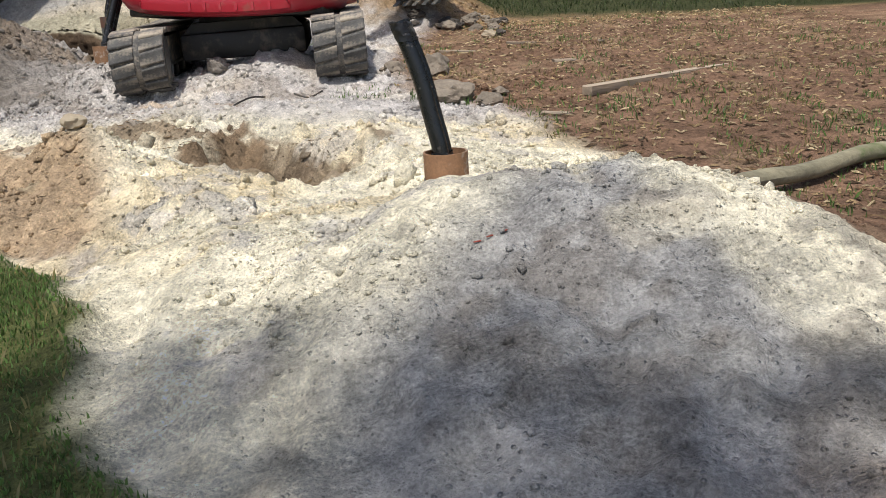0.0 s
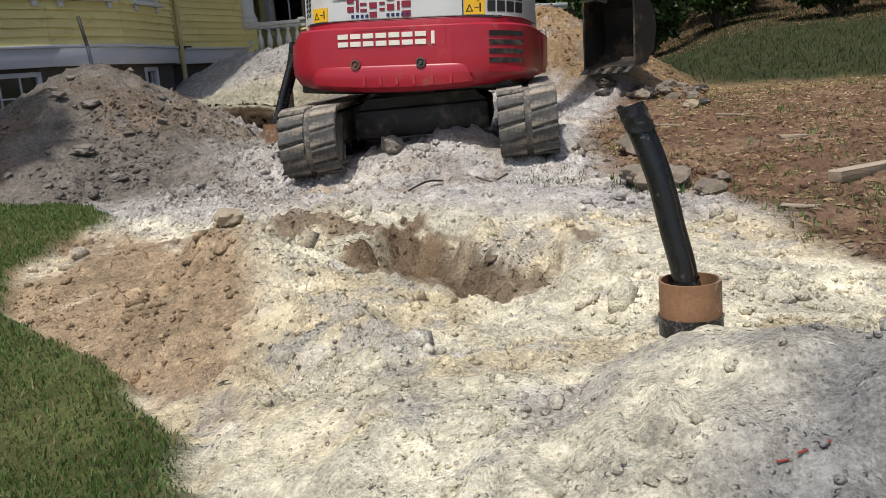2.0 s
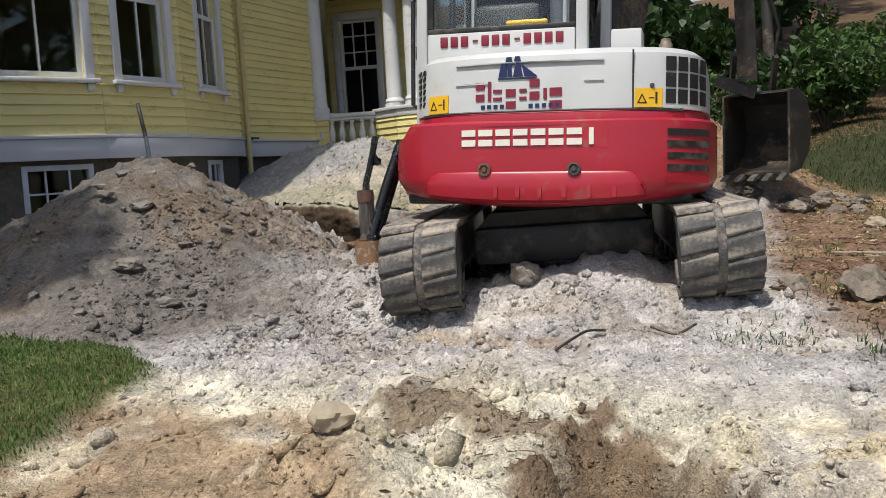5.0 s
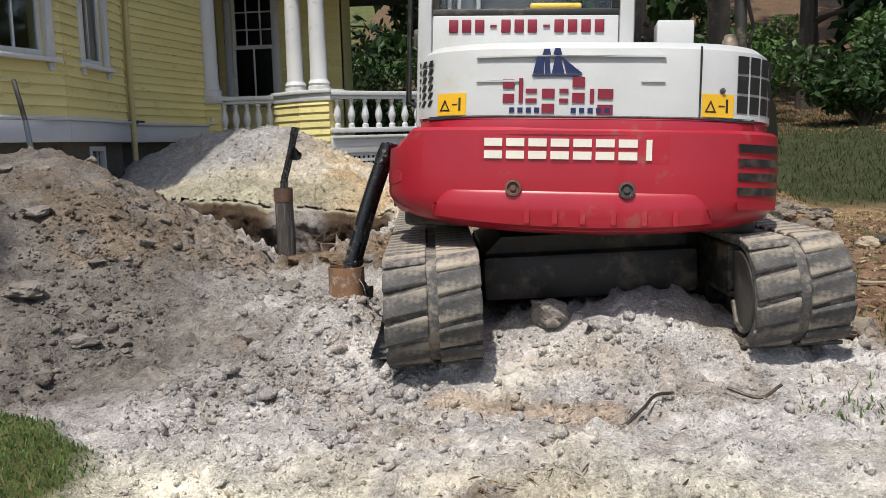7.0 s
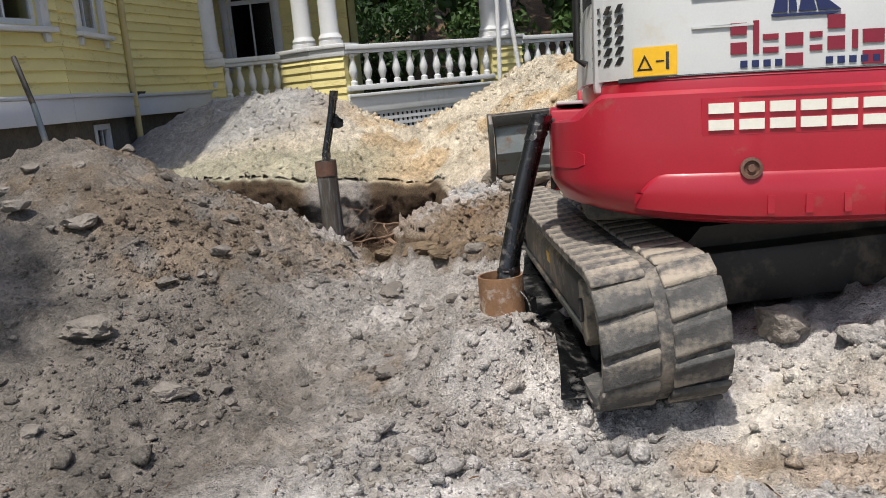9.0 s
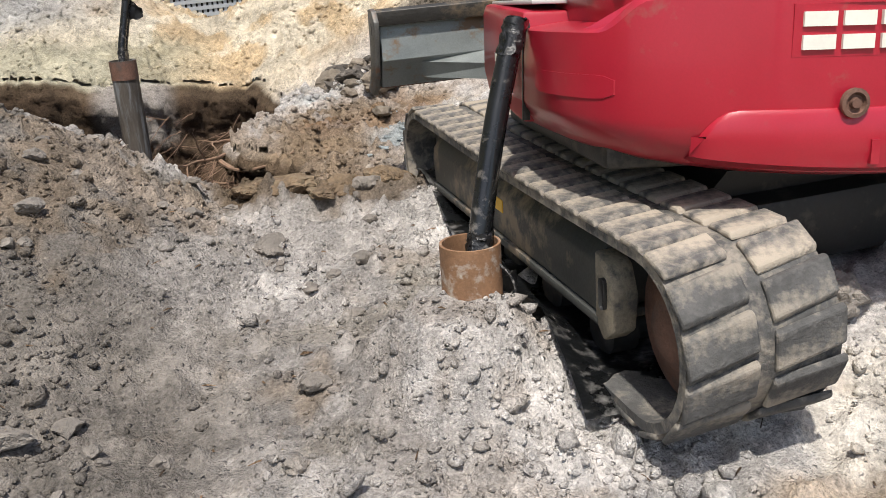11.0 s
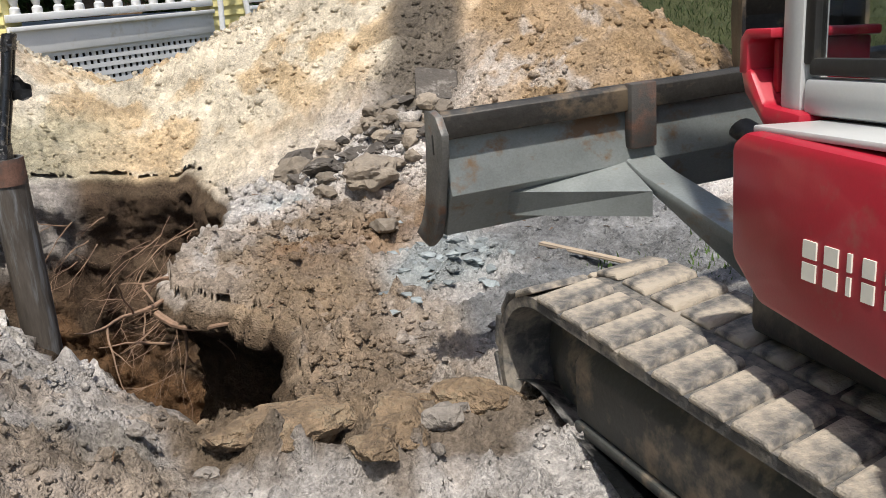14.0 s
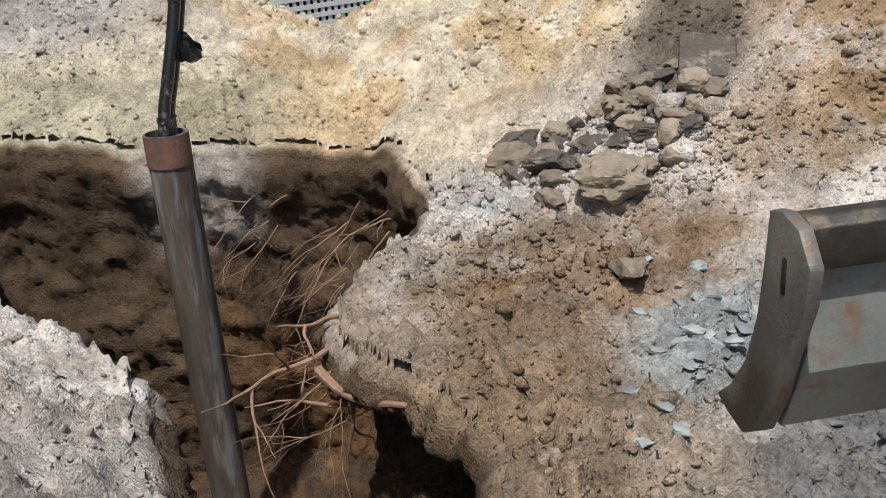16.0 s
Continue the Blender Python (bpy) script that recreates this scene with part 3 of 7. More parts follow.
def pigment(x, y, h, z):
    n1, n2, n3 = fbm(x + 5, y, 1.1, 4), fbm(x, y + 40, 3.3, 4), fbm(x - 20, y + 3, 6.5, 4)

    def mix(c, w, name):
        w = np.clip(w, 0, 1)[:, None]
        return c * (1 - w) + COLORS[name] * w
    c = np.tile(COLORS["white"], (len(x), 1))
    c = mix(c, ss(-0.05, 0.2, n1 + 0.5 * n2), "yellow")
    c = mix(c, ss(0.06, 0.22, n3 + 0.4 * n1) * 0.6, "dust")
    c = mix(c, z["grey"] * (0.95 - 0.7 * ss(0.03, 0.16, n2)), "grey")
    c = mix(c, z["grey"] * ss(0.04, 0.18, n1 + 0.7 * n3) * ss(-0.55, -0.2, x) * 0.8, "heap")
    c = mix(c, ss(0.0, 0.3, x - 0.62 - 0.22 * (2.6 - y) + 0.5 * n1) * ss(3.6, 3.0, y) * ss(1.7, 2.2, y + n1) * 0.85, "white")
    # grey powder carried down the near foot, partly painting the tree shade there
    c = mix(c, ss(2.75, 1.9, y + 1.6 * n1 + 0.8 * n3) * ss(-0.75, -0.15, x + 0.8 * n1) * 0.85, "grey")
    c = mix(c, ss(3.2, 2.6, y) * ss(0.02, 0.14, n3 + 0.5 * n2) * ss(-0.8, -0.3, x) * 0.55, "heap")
    c = mix(c, ss(0.5, 0.9, x + n1) * ss(2.0, 1.5, y + n2) * 0.6, "brown")
    c = mix(c, z["brown_l"] * (0.95 - 0.6 * ss(0.05, 0.25, n2)), "brown")
    trench = ss(0.36, 0.2, segd(x, y, -1.32, 5.42, -0.76, 4.88)[0] + 0.8 * n2 + 0.5 * n3) + ss(0.26, 0.1, segd(x, y, -2.15, 6.0, -1.45, 5.5)[0] + 0.6 * n2 + 0.4 * n3)
    c = mix(c, trench * 0.85, "loam")
    c = mix(c, trench * ss(0.0, 0.16, n3 + 0.4 * n1) * 0.7, "sod")
    c = mix(c, z["dust"], "dust")
    c = mix(c, z["dust"] * ss(0.05, 0.2, n2) * 0.4, "pale")
    c = mix(c, ss(0.2, 0.08, segd(x, y, -2.3, 7.02, -1.75, 6.9)[0] + 0.15 * n2) * 0.6, "brown")
    # grey heap earth, darkened in pigment where tree shade should fall
    c = mix(c, z["heap"] * 0.95, "heap")
    c = mix(c, ss(7.4, 9.0, y - 0.6 * (x + 3.6)) * ss(0.02, 0.2, n2 + 0.3 * n3) * 0.3, "heap")
    mid = ss(-2.75, -3.3, x + 0.8 * n1) * ss(6.7, 7.5, y + n2) * ss(10.9, 10.0, y + 0.55 * (x + 4.4) + n1)
    c = mix(c, mid * (0.48 + 1.0 * n2), "heap")
    c = mix(c, mid * ss(0.0, 0.15, n1 - 0.5 * n3) * 0.5, "loam")
    c = mix(c, z["dust"] * ss(-3.4, -2.9, x) * ss(0.06, 0.2, n3 + 0.6 * n1) * 0.35, "loam")
    c = mix(c, z["tan"] * ss(-6.2, -4.6, x + n1 * 2), "tan")
    c = mix(c, z["tan"] * ss(0.0, 0.14, n1 + 0.6 * n2 - 0.06 * (x + 2.6)) * 0.85, "pale")
    c = mix(c, z["tan"] * ss(-4.2, -5.4, x + n1) * ss(13.7, 14.2, y) * 0.85, "grey")
    c = mix(c, ss(-3.9, -4.5, x + n1) * ss(12.9, 13.2, y) * ss(14.1, 13.7, y + n1) * 0.8, "bench")
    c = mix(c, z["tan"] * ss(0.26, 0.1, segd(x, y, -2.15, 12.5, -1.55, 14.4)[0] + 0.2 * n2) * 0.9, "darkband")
    c = mix(c, ss(-1.2, -0.6, x + n2) * ss(11.4, 12.2, y) * ss(15.5, 14.5, y) * 0.65, "loam")
    c = mix(c, z["loam"] * (0.9 - 0.5 * ss(0.05, 0.22, n3)), "loam")
    c = mix(c, z["loam"] * ss(0.0, 0.16, n1) * ss(11.0, 11.5, y) * 0.7, "orange")
    c = mix(c, ss(-0.4, -0.1, inside(x, y, PIT) + 0.7 * n2) * ss(-4.0, -3.6, x + 0.3 * n1) * ss(12.1, 11.6, y) * ss(10.0, 10.5, y + n1) * 0.75, "loam")
    c = mix(c, ss(0.26, 0.1, segd(x, y, -3.5, 9.5, -2.85, 9.42)[0] + 0.45 * n2 + 0.25 * n3) * 0.85, "sod")
    c = mix(c, z["gravel"] * 0.9, "gravel")
    c = mix(c, z["shale"] * 0.9, "shale")
    c = mix(c, z["right"] * ss(14, 12, y), "right")
    c = mix(c, z["right"] * ss(0.05, 0.22, n2) * 0.35, "brown")
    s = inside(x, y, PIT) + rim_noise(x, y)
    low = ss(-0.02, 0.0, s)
    # brown pit earth, its colour lowered further to hold the pit's shade
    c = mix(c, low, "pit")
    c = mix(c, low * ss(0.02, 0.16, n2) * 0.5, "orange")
    c = mix(c, ss(-2.2, -1.5, x + 0.5 * n1 + 0.25 * (13 - y)) * ss(11.5, 12.1, y + n2) * ss(17, 15.5, y) * (0.9 - 0.5 * ss(0.05, 0.2, n3)), "spoil")
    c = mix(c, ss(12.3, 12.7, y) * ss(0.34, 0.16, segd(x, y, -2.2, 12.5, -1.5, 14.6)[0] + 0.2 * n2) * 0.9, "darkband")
    # far lawn pigment is lowered to paint the shade lying on it
    c = mix(c, np.clip(z["far"], 0, 1), "farlawn_shaded")
    c = mix(c, ss(19.5, 23.5, y + 3 * n1), "litter")
    c = mix(c, z["lawn"], "lawn")
    return c


def axis(lo, hi, step, far_lo, far_hi):
    core = np.arange(lo, hi + step / 2, step)
    up, dn, g = [hi], [lo], step
    while up[-1] < far_hi:
        g *= 1.13
        up.append(up[-1] + g)
    g = step
    while dn[-1] > far_lo:
        g *= 1.13
        dn.append(dn[-1] - g)
    return np.concatenate([dn[:0:-1], core, up[1:]])


def refine(v, lo, hi, step):
    """A finer stretch of an axis."""
    return np.concatenate([v[v < lo - step / 2], np.arange(lo, hi, step), v[v > hi + step / 2]])


gx, gy = refine(axis(-6.6, 2.3, 0.0235, -900, 900), -4.7, -2.2, 0.013), refine(axis(0.7, 15.2, 0.0235, -900, 900), 8.6, 12.8, 0.0135)
GX, GY = np.meshgrid(gx, gy, indexing="ij")
fx_, fy_ = GX.ravel(), GY.ravel()
gh, gz = surface(fx_, fy_)
gh = gh * ss(600, 60, np.hypot(fx_, fy_))
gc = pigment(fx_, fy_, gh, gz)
nx_, ny_ = len(gx), len(gy)
idx = np.arange(nx_ * ny_).reshape(nx_, ny_)
quads = np.stack([idx[:-1, :-1], idx[1:, :-1], idx[1:, 1:], idx[:-1, 1:]], -1).reshape(-1, 4)
# the cut faces round the pit are left to the pit wall
drop = gh[quads].max(1) - gh[quads].min(1)
quads = quads[(drop < 0.3) | (np.abs(inside(fx_[quads[:, 0]], fy_[quads[:, 0]], PIT)) > 0.4)]
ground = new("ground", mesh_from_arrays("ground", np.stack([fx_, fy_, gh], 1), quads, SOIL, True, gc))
tagged(ground, "churned earth with white rock dust, brown soil and lawn", "ground", kind="structure")


def pit_walls():
    """The steep earth face of the pit: a strip round its rim, rough and undercut below the turf."""
    ring_ = []
    n = len(PIT)
    for i in range(n):
        a, b = Vector(PIT[i]), Vector(PIT[(i + 1) % n])
        k = max(1, int((b - a).length / 0.021))
        ring_ += [a.lerp(b, j / k) for j in range(k)]
    for _ in range(14):
        ring_ = [(ring_[i - 1] + ring_[i] * 2 + ring_[(i + 1) % len(ring_)]) / 4 for i in range(len(ring_))]
    m = len(ring_)
    nrm = []
    for i in range(m):
        d = (ring_[(i + 2) % m] - ring_[i - 2]).normalized()
        nrm.append(Vector((d.y, -d.x)))
    probe = ring_[0] + nrm[0] * 0.2
    if inside(np.array([probe.x]), np.array([probe.y]), PIT)[0] < 0:
        nrm = [-v for v in nrm]
    rows, V = 84, np.zeros((m, 84, 3))
    px, py = np.array([p.x for p in ring_]), np.array([p.y for p in ring_])
    qx, qy = np.array([v.x for v in nrm]), np.array([v.y for v in nrm])
    off = -rim_noise(px, py)
    off = np.clip(off, -0.12, 0.12)
    top = surface(px + qx * (off - 0.06), py + qy * (off - 0.06))[0]
    top = (np.roll(top, 1) + top + np.roll(top, -1)) / 3
    # the tongue of earth beside the blade is undercut
    lobe = ss(-3.86, -3.72, px) * ss(10.05, 10.4, py) * ss(12.0, 11.75, py)
    for r in range(rows):
        v = r / (rows - 1)
        z = top - 0.012 - (top + 1.15) * v
        inn = off + (-0.15, -0.02, 0.02)[min(r, 2)] + 0.05 * ss(0.03, 0.07, v) - 0.085 * ss(0.08, 0.2, v) + 0.06 * ss(0.25, 0.5, v) + 0.05 * v
        inn = inn - 0.17 * lobe * ss(0.04, 0.14, v) * ss(1.0, 0.45, v)
        w = min(1.0, r / 6)
        d = np.array([w * (0.05 * noise.fractal(Vector((px[i] * 2.3, py[i] * 2.3, (z[i]) * 2.8)), 0.7, 2.1, 4) + 0.032 * noise.noise(Vector((px[i] * 8, py[i] * 8, z[i] * 9)))
                           + 0.026 * abs(noise.noise(Vector((px[i] * 19, py[i] * 19, z[i] * 17)))) + 0.02 * noise.noise(Vector((px[i] * 41, py[i] * 41, z[i] * 39)))) for i in range(m)])
        V[:, r] = np.stack([px + qx * (inn + d), py + qy * (inn + d), z], 1)
    f = V.reshape(-1, 3)
    # wall starts from brown earth with the pit's shade put into the colour
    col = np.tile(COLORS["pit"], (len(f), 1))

    def mixin(c, w, name):
        w = np.clip(w, 0, 1)[:, None]
        return c * (1 - w) + COLORS[name] * w
    u = (f[:, 0] + f[:, 1])
    n1, n2 = fbm(u, f[:, 2] * 1.5, 1.6, 4), fbm(u + 7, f[:, 2], 4.5, 4)
    v = np.tile(np.linspace(0, 1, rows), m)
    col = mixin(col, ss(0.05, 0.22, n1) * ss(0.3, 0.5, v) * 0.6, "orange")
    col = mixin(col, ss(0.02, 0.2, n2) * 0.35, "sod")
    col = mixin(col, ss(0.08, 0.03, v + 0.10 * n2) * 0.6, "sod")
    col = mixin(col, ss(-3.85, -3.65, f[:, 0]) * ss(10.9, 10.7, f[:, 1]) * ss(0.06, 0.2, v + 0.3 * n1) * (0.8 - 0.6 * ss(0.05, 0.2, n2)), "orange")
    gcol = pigment(f[:, 0] - np.repeat(qx, rows) * 0.2, f[:, 1] - np.repeat(qy, rows) * 0.2, f[:, 2], zones(f[:, 0] - np.repeat(qx, rows) * 0.2, f[:, 1] - np.repeat(qy, rows) * 0.2))
    wt_ = ss(0.03, 0.012, v + 0.03 * n2)[:, None]
    col = col * (1 - wt_) + gcol * wt_
    col = mixin(col, ss(0.30, 0.16, v + 0.25 * n1) * ss(-4.15, -4.35, f[:, 0]) * ss(-4.9, -4.7, f[:, 0]) * 0.5, "dust")
    idx2 = np.arange(m * rows).reshape(m, rows)
    nx2 = np.roll(idx2, -1, axis=0)
    q = np.stack([idx2[:, :-1], nx2[:, :-1], nx2[:, 1:], idx2[:, 1:]], -1).reshape(-1, 4)
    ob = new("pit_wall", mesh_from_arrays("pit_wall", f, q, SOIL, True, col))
    tagged(ob, "brown earth wall of the dug pit, coloured darker for shade", "pit wall", kind="structure")


pit_walls()


def gz_at(x, y):
    return float(surface(np.array([float(x)]), np.array([float(y)]))[0][0])


# ---- excavator ----
# the house of the machine is swung a little against its tracks
MX = pose(-1.665, 8.334, 0.604, -3.05, 2.58, -2.94)
TRACKS = MX.inverted() @ pose(-1.745, 8.35, 0.66, 1.2, -1.0, 6)
HW, YB, DR, PE, CX, HC, HH = 0.926, -1.004, 0.70, 3.3, -0.095, -0.055, 0.841


def rear(x, hw=HW, yb=YB, d=DR, cx=CX):
    a = min(1.0, abs(x - cx) / hw)
    return yb + d * (1 - (1 - a ** PE) ** (1 / PE))


def ring(z, inset=0.0, front=-0.16, zf=None, hw=HW, yb=YB, cx=CX):
    pts = []
    for i in range(81):
        th = math.pi * i / 80
        c, s = math.cos(th), math.sin(th)
        x = -(hw - inset) * math.copysign(abs(c) ** (2 / PE), c)
        y = yb + inset + (DR - inset) * (1 - abs(s) ** (2 / PE))
        pts.append((x + cx, y, z if zf is None else zf(x, y, z)))
    xr = hw - inset
    for x in (xr, xr * 0.33, -xr * 0.33, -xr):
        pts.append((x + cx, front, z if zf is None else zf(x, front, z)))
    return pts


def on_rear(bm, poly, off=0.004, thick=0.004, hw=HW, yb=YB, cx=CX):
    """A flat shape (x, z) laid on the curved rear of the machine."""
    va = [bm.verts.new((x, rear(x, hw, yb, DR, cx) - off - thick, z)) for x, z in poly]
    vb = [bm.verts.new((x, rear(x, hw, yb, DR, cx) - off + 0.012, z)) for x, z in poly]
    bm.faces.new(va)
    for i in range(len(poly)):
        j = (i + 1) % len(poly)
        bm.faces.new((va[i], vb[i], vb[j], va[j]))


def rect(x0, x1, z0, z1, n=1):
    xs = [x0 + (x1 - x0) * i / n for i in range(n + 1)]
    return [(x, z0) for x in xs] + [(x, z1) for x in xs[::-1]]


def excavator():
    ex = thing("excavator", "red and white tracked mini excavator parked on rock dust", "excavator", MX)
    # counterweight
    bulge = lambda x, y, z: z + (0.085 * (abs(x) / HW) ** 2.2 if z < 0.62 else 0)
    ledge = lambda x, y, z: z - (z - 0.84) * 0.52 * float(ss(-0.74, -0.84, np.array(x)))
    bm = loft(bmesh.new(), [ring(0.535, 0.10, zf=bulge), ring(0.55, 0.045, zf=bulge), ring(0.60, 0.008, zf=bulge), ring(0.70, 0.0), ring(0.84, 0.0), ring(0.985, 0.004, zf=ledge), ring(1.0, 0.02, zf=ledge)])
    cw = part("counterweight", bm, RED, ex, "glossy red cast counterweight")
    bm = loft(bmesh.new(), [ring(0.86, 0.03, hw=HH, cx=HC), ring(0.96, 0.016, hw=HH, cx=HC), ring(1.03, 0.012, hw=HH, cx=HC), ring(1.045, 0.02, hw=HH, cx=HC)])
    part("upper_lip", bm, RED, cw)
    # raised lower skirt of the counterweight
    bm = bmesh.new()
    cols = []
    for i in range(49):
        x = -0.74 + 1.22 * i / 48
        e = max(0, (abs(x + 0.13) - 0.5) / 0.1)
        zb = 0.56 + 0.085 * (abs(x - CX) / HW) ** 2.2
        top = max(0.722 - 0.075 * e ** 2.5, zb + 0.03)
        sink = 0.02 if i in (0, 48) else 0.0
        cols.append([bm.verts.new((x, rear(x) - o + sink, z)) for o, z in ((-0.03, top + 0.004), (0.006, top), (0.014, top - 0.012), (0.014, zb + 0.06), (0.004, zb + 0.01), (-0.05, zb - 0.01))])
    for a, b in zip(cols, cols[1:]):
        for k in range(5):
            bm.faces.new((a[k], a[k + 1], b[k + 1], b[k]))
    part("skirt", bm, RED, cw)
    for i, x in enumerate((-0.372, 0.113)):
        bm = bmesh.new()
        b2 = bmesh.new()
        lathe(b2, [(0.036, 0), (0.036, 0.012), (0.026, 0.014), (0.022, 0.004), (0.014, 0.004), (0.012, 0.016)], 20)
        join(bm, b2, Matrix.Translation((x, rear(x) - 0.012, 0.735)) @ pose(0, 0, 0, 90, 0, 0))
        part("bolt", bm, RUST, cw, "recessed bolt in the counterweight")
    for x in (-0.32, -0.20, -0.08, 0.05, 0.18, 0.31):
        bm = bmesh.new()
        on_rear(bm, rect(x, x + 0.022, 0.585, 0.645), 0.017, 0.004)
        part("rib", bm, RED, cw)
    # side slot
    def side_strip(y0, y1, z0, z1, off):
        b2, n_ = bmesh.new(), 14
        rows_ = []
        for i in range(n_ + 1):
            y = y0 + (y1 - y0) * i / n_
            q = max(0.0, 1 - (y - YB) / DR)
            x = CX - HW * (1 - min(1.0, q) ** PE) ** (1 / PE)
            e = 0.012 * (1 - min(1, min(i, n_ - i) / 1.2))
            rows_.append([b2.verts.new((x - o, y, z)) for o, z in ((-0.02, z0 + e), (off, z0 + e), (off, z1 - e), (-0.02, z1 - e))])
        for a, b in zip(rows_, rows_[1:]):
            for k in range(4):
                b2.faces.new((a[k], a[(k + 1) % 4], b[(k + 1) % 4], b[k]))
        b2.faces.new(rows_[0])
        b2.faces.new(rows_[-1][::-1])
        return b2
    part("side_slot", side_strip(-0.82, -0.47, 0.745, 0.805, 0.004), RED, cw, "shallow pressed slot")
    part("panel_gap", side_strip(-0.318, -0.304, 0.64, 0.93, 0.002), BLACK, cw, "dark joint")
    # louvres on the rear right corner
    for i in range(5):
        bm = bmesh.new()
        z = 0.925 - 0.062 * i
        on_rear(bm, rect(0.585, 0.79, z - 0.017, z + 0.017, 10), 0.003, 0.003)
        part("louvre", bm, BLACK if i < 4 else RED, cw, "dark vent slot" if i < 4 else "")
    # white engine hood
    bm = loft(bmesh.new(), [ring(1.046, 0.0, 0.0, hw=HH, yb=YB + 0.015, cx=HC), ring(1.26, 0.005, 0.0, hw=HH, yb=YB + 0.015, cx=HC), ring(1.34, 0.02, 0.0, hw=HH, yb=YB + 0.015, cx=HC), ring(1.372, 0.06, 0.0, hw=HH, yb=YB + 0.015, cx=HC),
                            ring(1.38, 0.12, 0.0, hw=HH, yb=YB + 0.015, cx=HC)])
    hood = part("engine_hood", bm, WHITE, ex, "white engine hood with a company logo")
    hr = dict(hw=HH, yb=YB + 0.015, cx=HC)
    bm = bmesh.new()
    on_rear(bm, rect(-0.78, 0.66, 1.036, 1.05, 24), 0.001, 0.003, **hr)
    part("seam", bm, BLACK, hood, "dark joint")
    bm = bmesh.new()
    on_rear(bm, rect(0.405, 0.413, 1.05, 1.35), 0.001, 0.002, **hr)
    part("door_gap", bm, BLACK, hood, "dark joint")
    for z0, z1, x0, x1 in ((1.300, 1.308, -0.55, 0.26), (1.195, 1.203, -0.55, -0.36), (1.195, 1.203, 0.16, 0.26)):
        bm = bmesh.new()
        on_rear(bm, rect(x0, x1, z0, z1, 10), 0.0, 0.005, **hr)
        part("pressed_line", bm, WHITE, hood)
    # grille of slots at the right corner
    for r in range(3):
        for c_ in range(4):
            bm = bmesh.new()
            x0 = (0.572, 0.632, 0.689, 0.738)[c_]
            w = (0.05, 0.047, 0.04, 0.03)[c_]
            on_rear(bm, rect(x0, x0 + w, 1.075 + 0.085 * r, 1.148 + 0.085 * r, 2), 0.001, 0.002, **hr)
            part("grille_opening", bm, BLACK, hood, "dark grille opening")
    for r in range(6):
        for c_ in range(3):
            bm = bmesh.new()
            x0 = -0.862 + 0.036 * c_
            on_rear(bm, [(x0, 1.10 + 0.036 * r), (x0 + 0.016, 1.10 + 0.036 * r), (x0 + 0.028, 1.126 + 0.036 * r), (x0 + 0.012, 1.126 + 0.036 * r)], 0.001, 0.002, **hr)
            part("slot", bm, BLACK, hood, "dark slanted vent slot")
    # stickers: yellow plate, black triangle and bars
    for x0 in (-0.734, 0.418):
        bm = bmesh.new()
        on_rear(bm, rect(x0, x0 + 0.138, 1.053, 1.15, 4), 0.002, 0.002, **hr)
        st = part("warning_sticker", bm, YELLOW, hood, "yellow warning sticker with black signs")
        bm = bmesh.new()
        tri_ = [(x0 + 0.012, 1.072), (x0 + 0.062, 1.072), (x0 + 0.037, 1.125)]
        tin = [(x0 + 0.021, 1.078), (x0 + 0.053, 1.078), (x0 + 0.037, 1.112)]
        for i in range(3):
            j = (i + 1) % 3
            on_rear(bm, [tri_[i], tri_[j], tin[j], tin[i]], 0.0045, 0.001, **hr)
        on_rear(bm, rect(x0 + 0.103, x0 + 0.113, 1.072, 1.13), 0.0045, 0.001, **hr)
        on_rear(bm, rect(x0 + 0.072, x0 + 0.098, 1.098, 1.103), 0.0045, 0.001, **hr)
        part("sticker_sign", bm, BLACK, st, "black pictogram")
    # brand mark on the counterweight: plain blocks
    bm = bmesh.new()
    on_rear(bm, rect(-0.525, 0.29, 0.845, 0.968, 10), -0.002, 0.003)
    part("brand_field", bm, RED, cw)
    w = 0.77 / 8
    for i in range(8):
        x0 = -0.504 + w * i
        x1 = x0 + (w * 0.82 if i < 7 else 0.024)
        if i == 7:
            x0, x1 = x0 + 0.02, x1 + 0.02
        bm = bmesh.new()
        if i == 7:
            on_rear(bm, rect(x0, x1, 0.862, 0.95), 0.002, 0.006)
        else:
            for q in (rect(x0, x1, 0.916, 0.95, 2), rect(x0, x1, 0.862, 0.896, 2)):
                on_rear(bm, q, 0.002, 0.006)
        part("brand_block", bm, LETTER, cw, "white block of a brand mark")
    # company mark on the hood: maroon blocks, navy bars and sails
    for i, (x, w_, z0, z1) in enumerate(((-0.43, 0.062, 1.105, 1.205), (-0.36, 0.02, 1.105, 1.21), (-0.33, 0.06, 1.105, 1.165), (-0.26, 0.068, 1.06, 1.165), (-0.185, 0.048, 1.105, 1.165),
                                         (-0.13, 0.066, 1.105, 1.215), (-0.055, 0.022, 1.105, 1.165), (-0.022, 0.082, 1.055, 1.165))):
        bm = bmesh.new()
        if w_ < 0.03:
            on_rear(bm, rect(x, x + 0.018, z0, z1), 0.002, 0.002, **hr)
        else:
            x1, zm = x + w_ * 0.8, (z0 + z1) / 2
            on_rear(bm, rect(x, x1, z0, zm - 0.012), 0.002, 0.002, **hr)
            part("logo_block", bm, MAROON, hood, "maroon block of a company mark")
            bm = bmesh.new()
            on_rear(bm, rect(x, x1, zm + 0.012, z1), 0.002, 0.002, **hr)
        part("logo_block", bm, MAROON, hood, "maroon block of a company mark")
    for i in range(9):
        bm = bmesh.new()
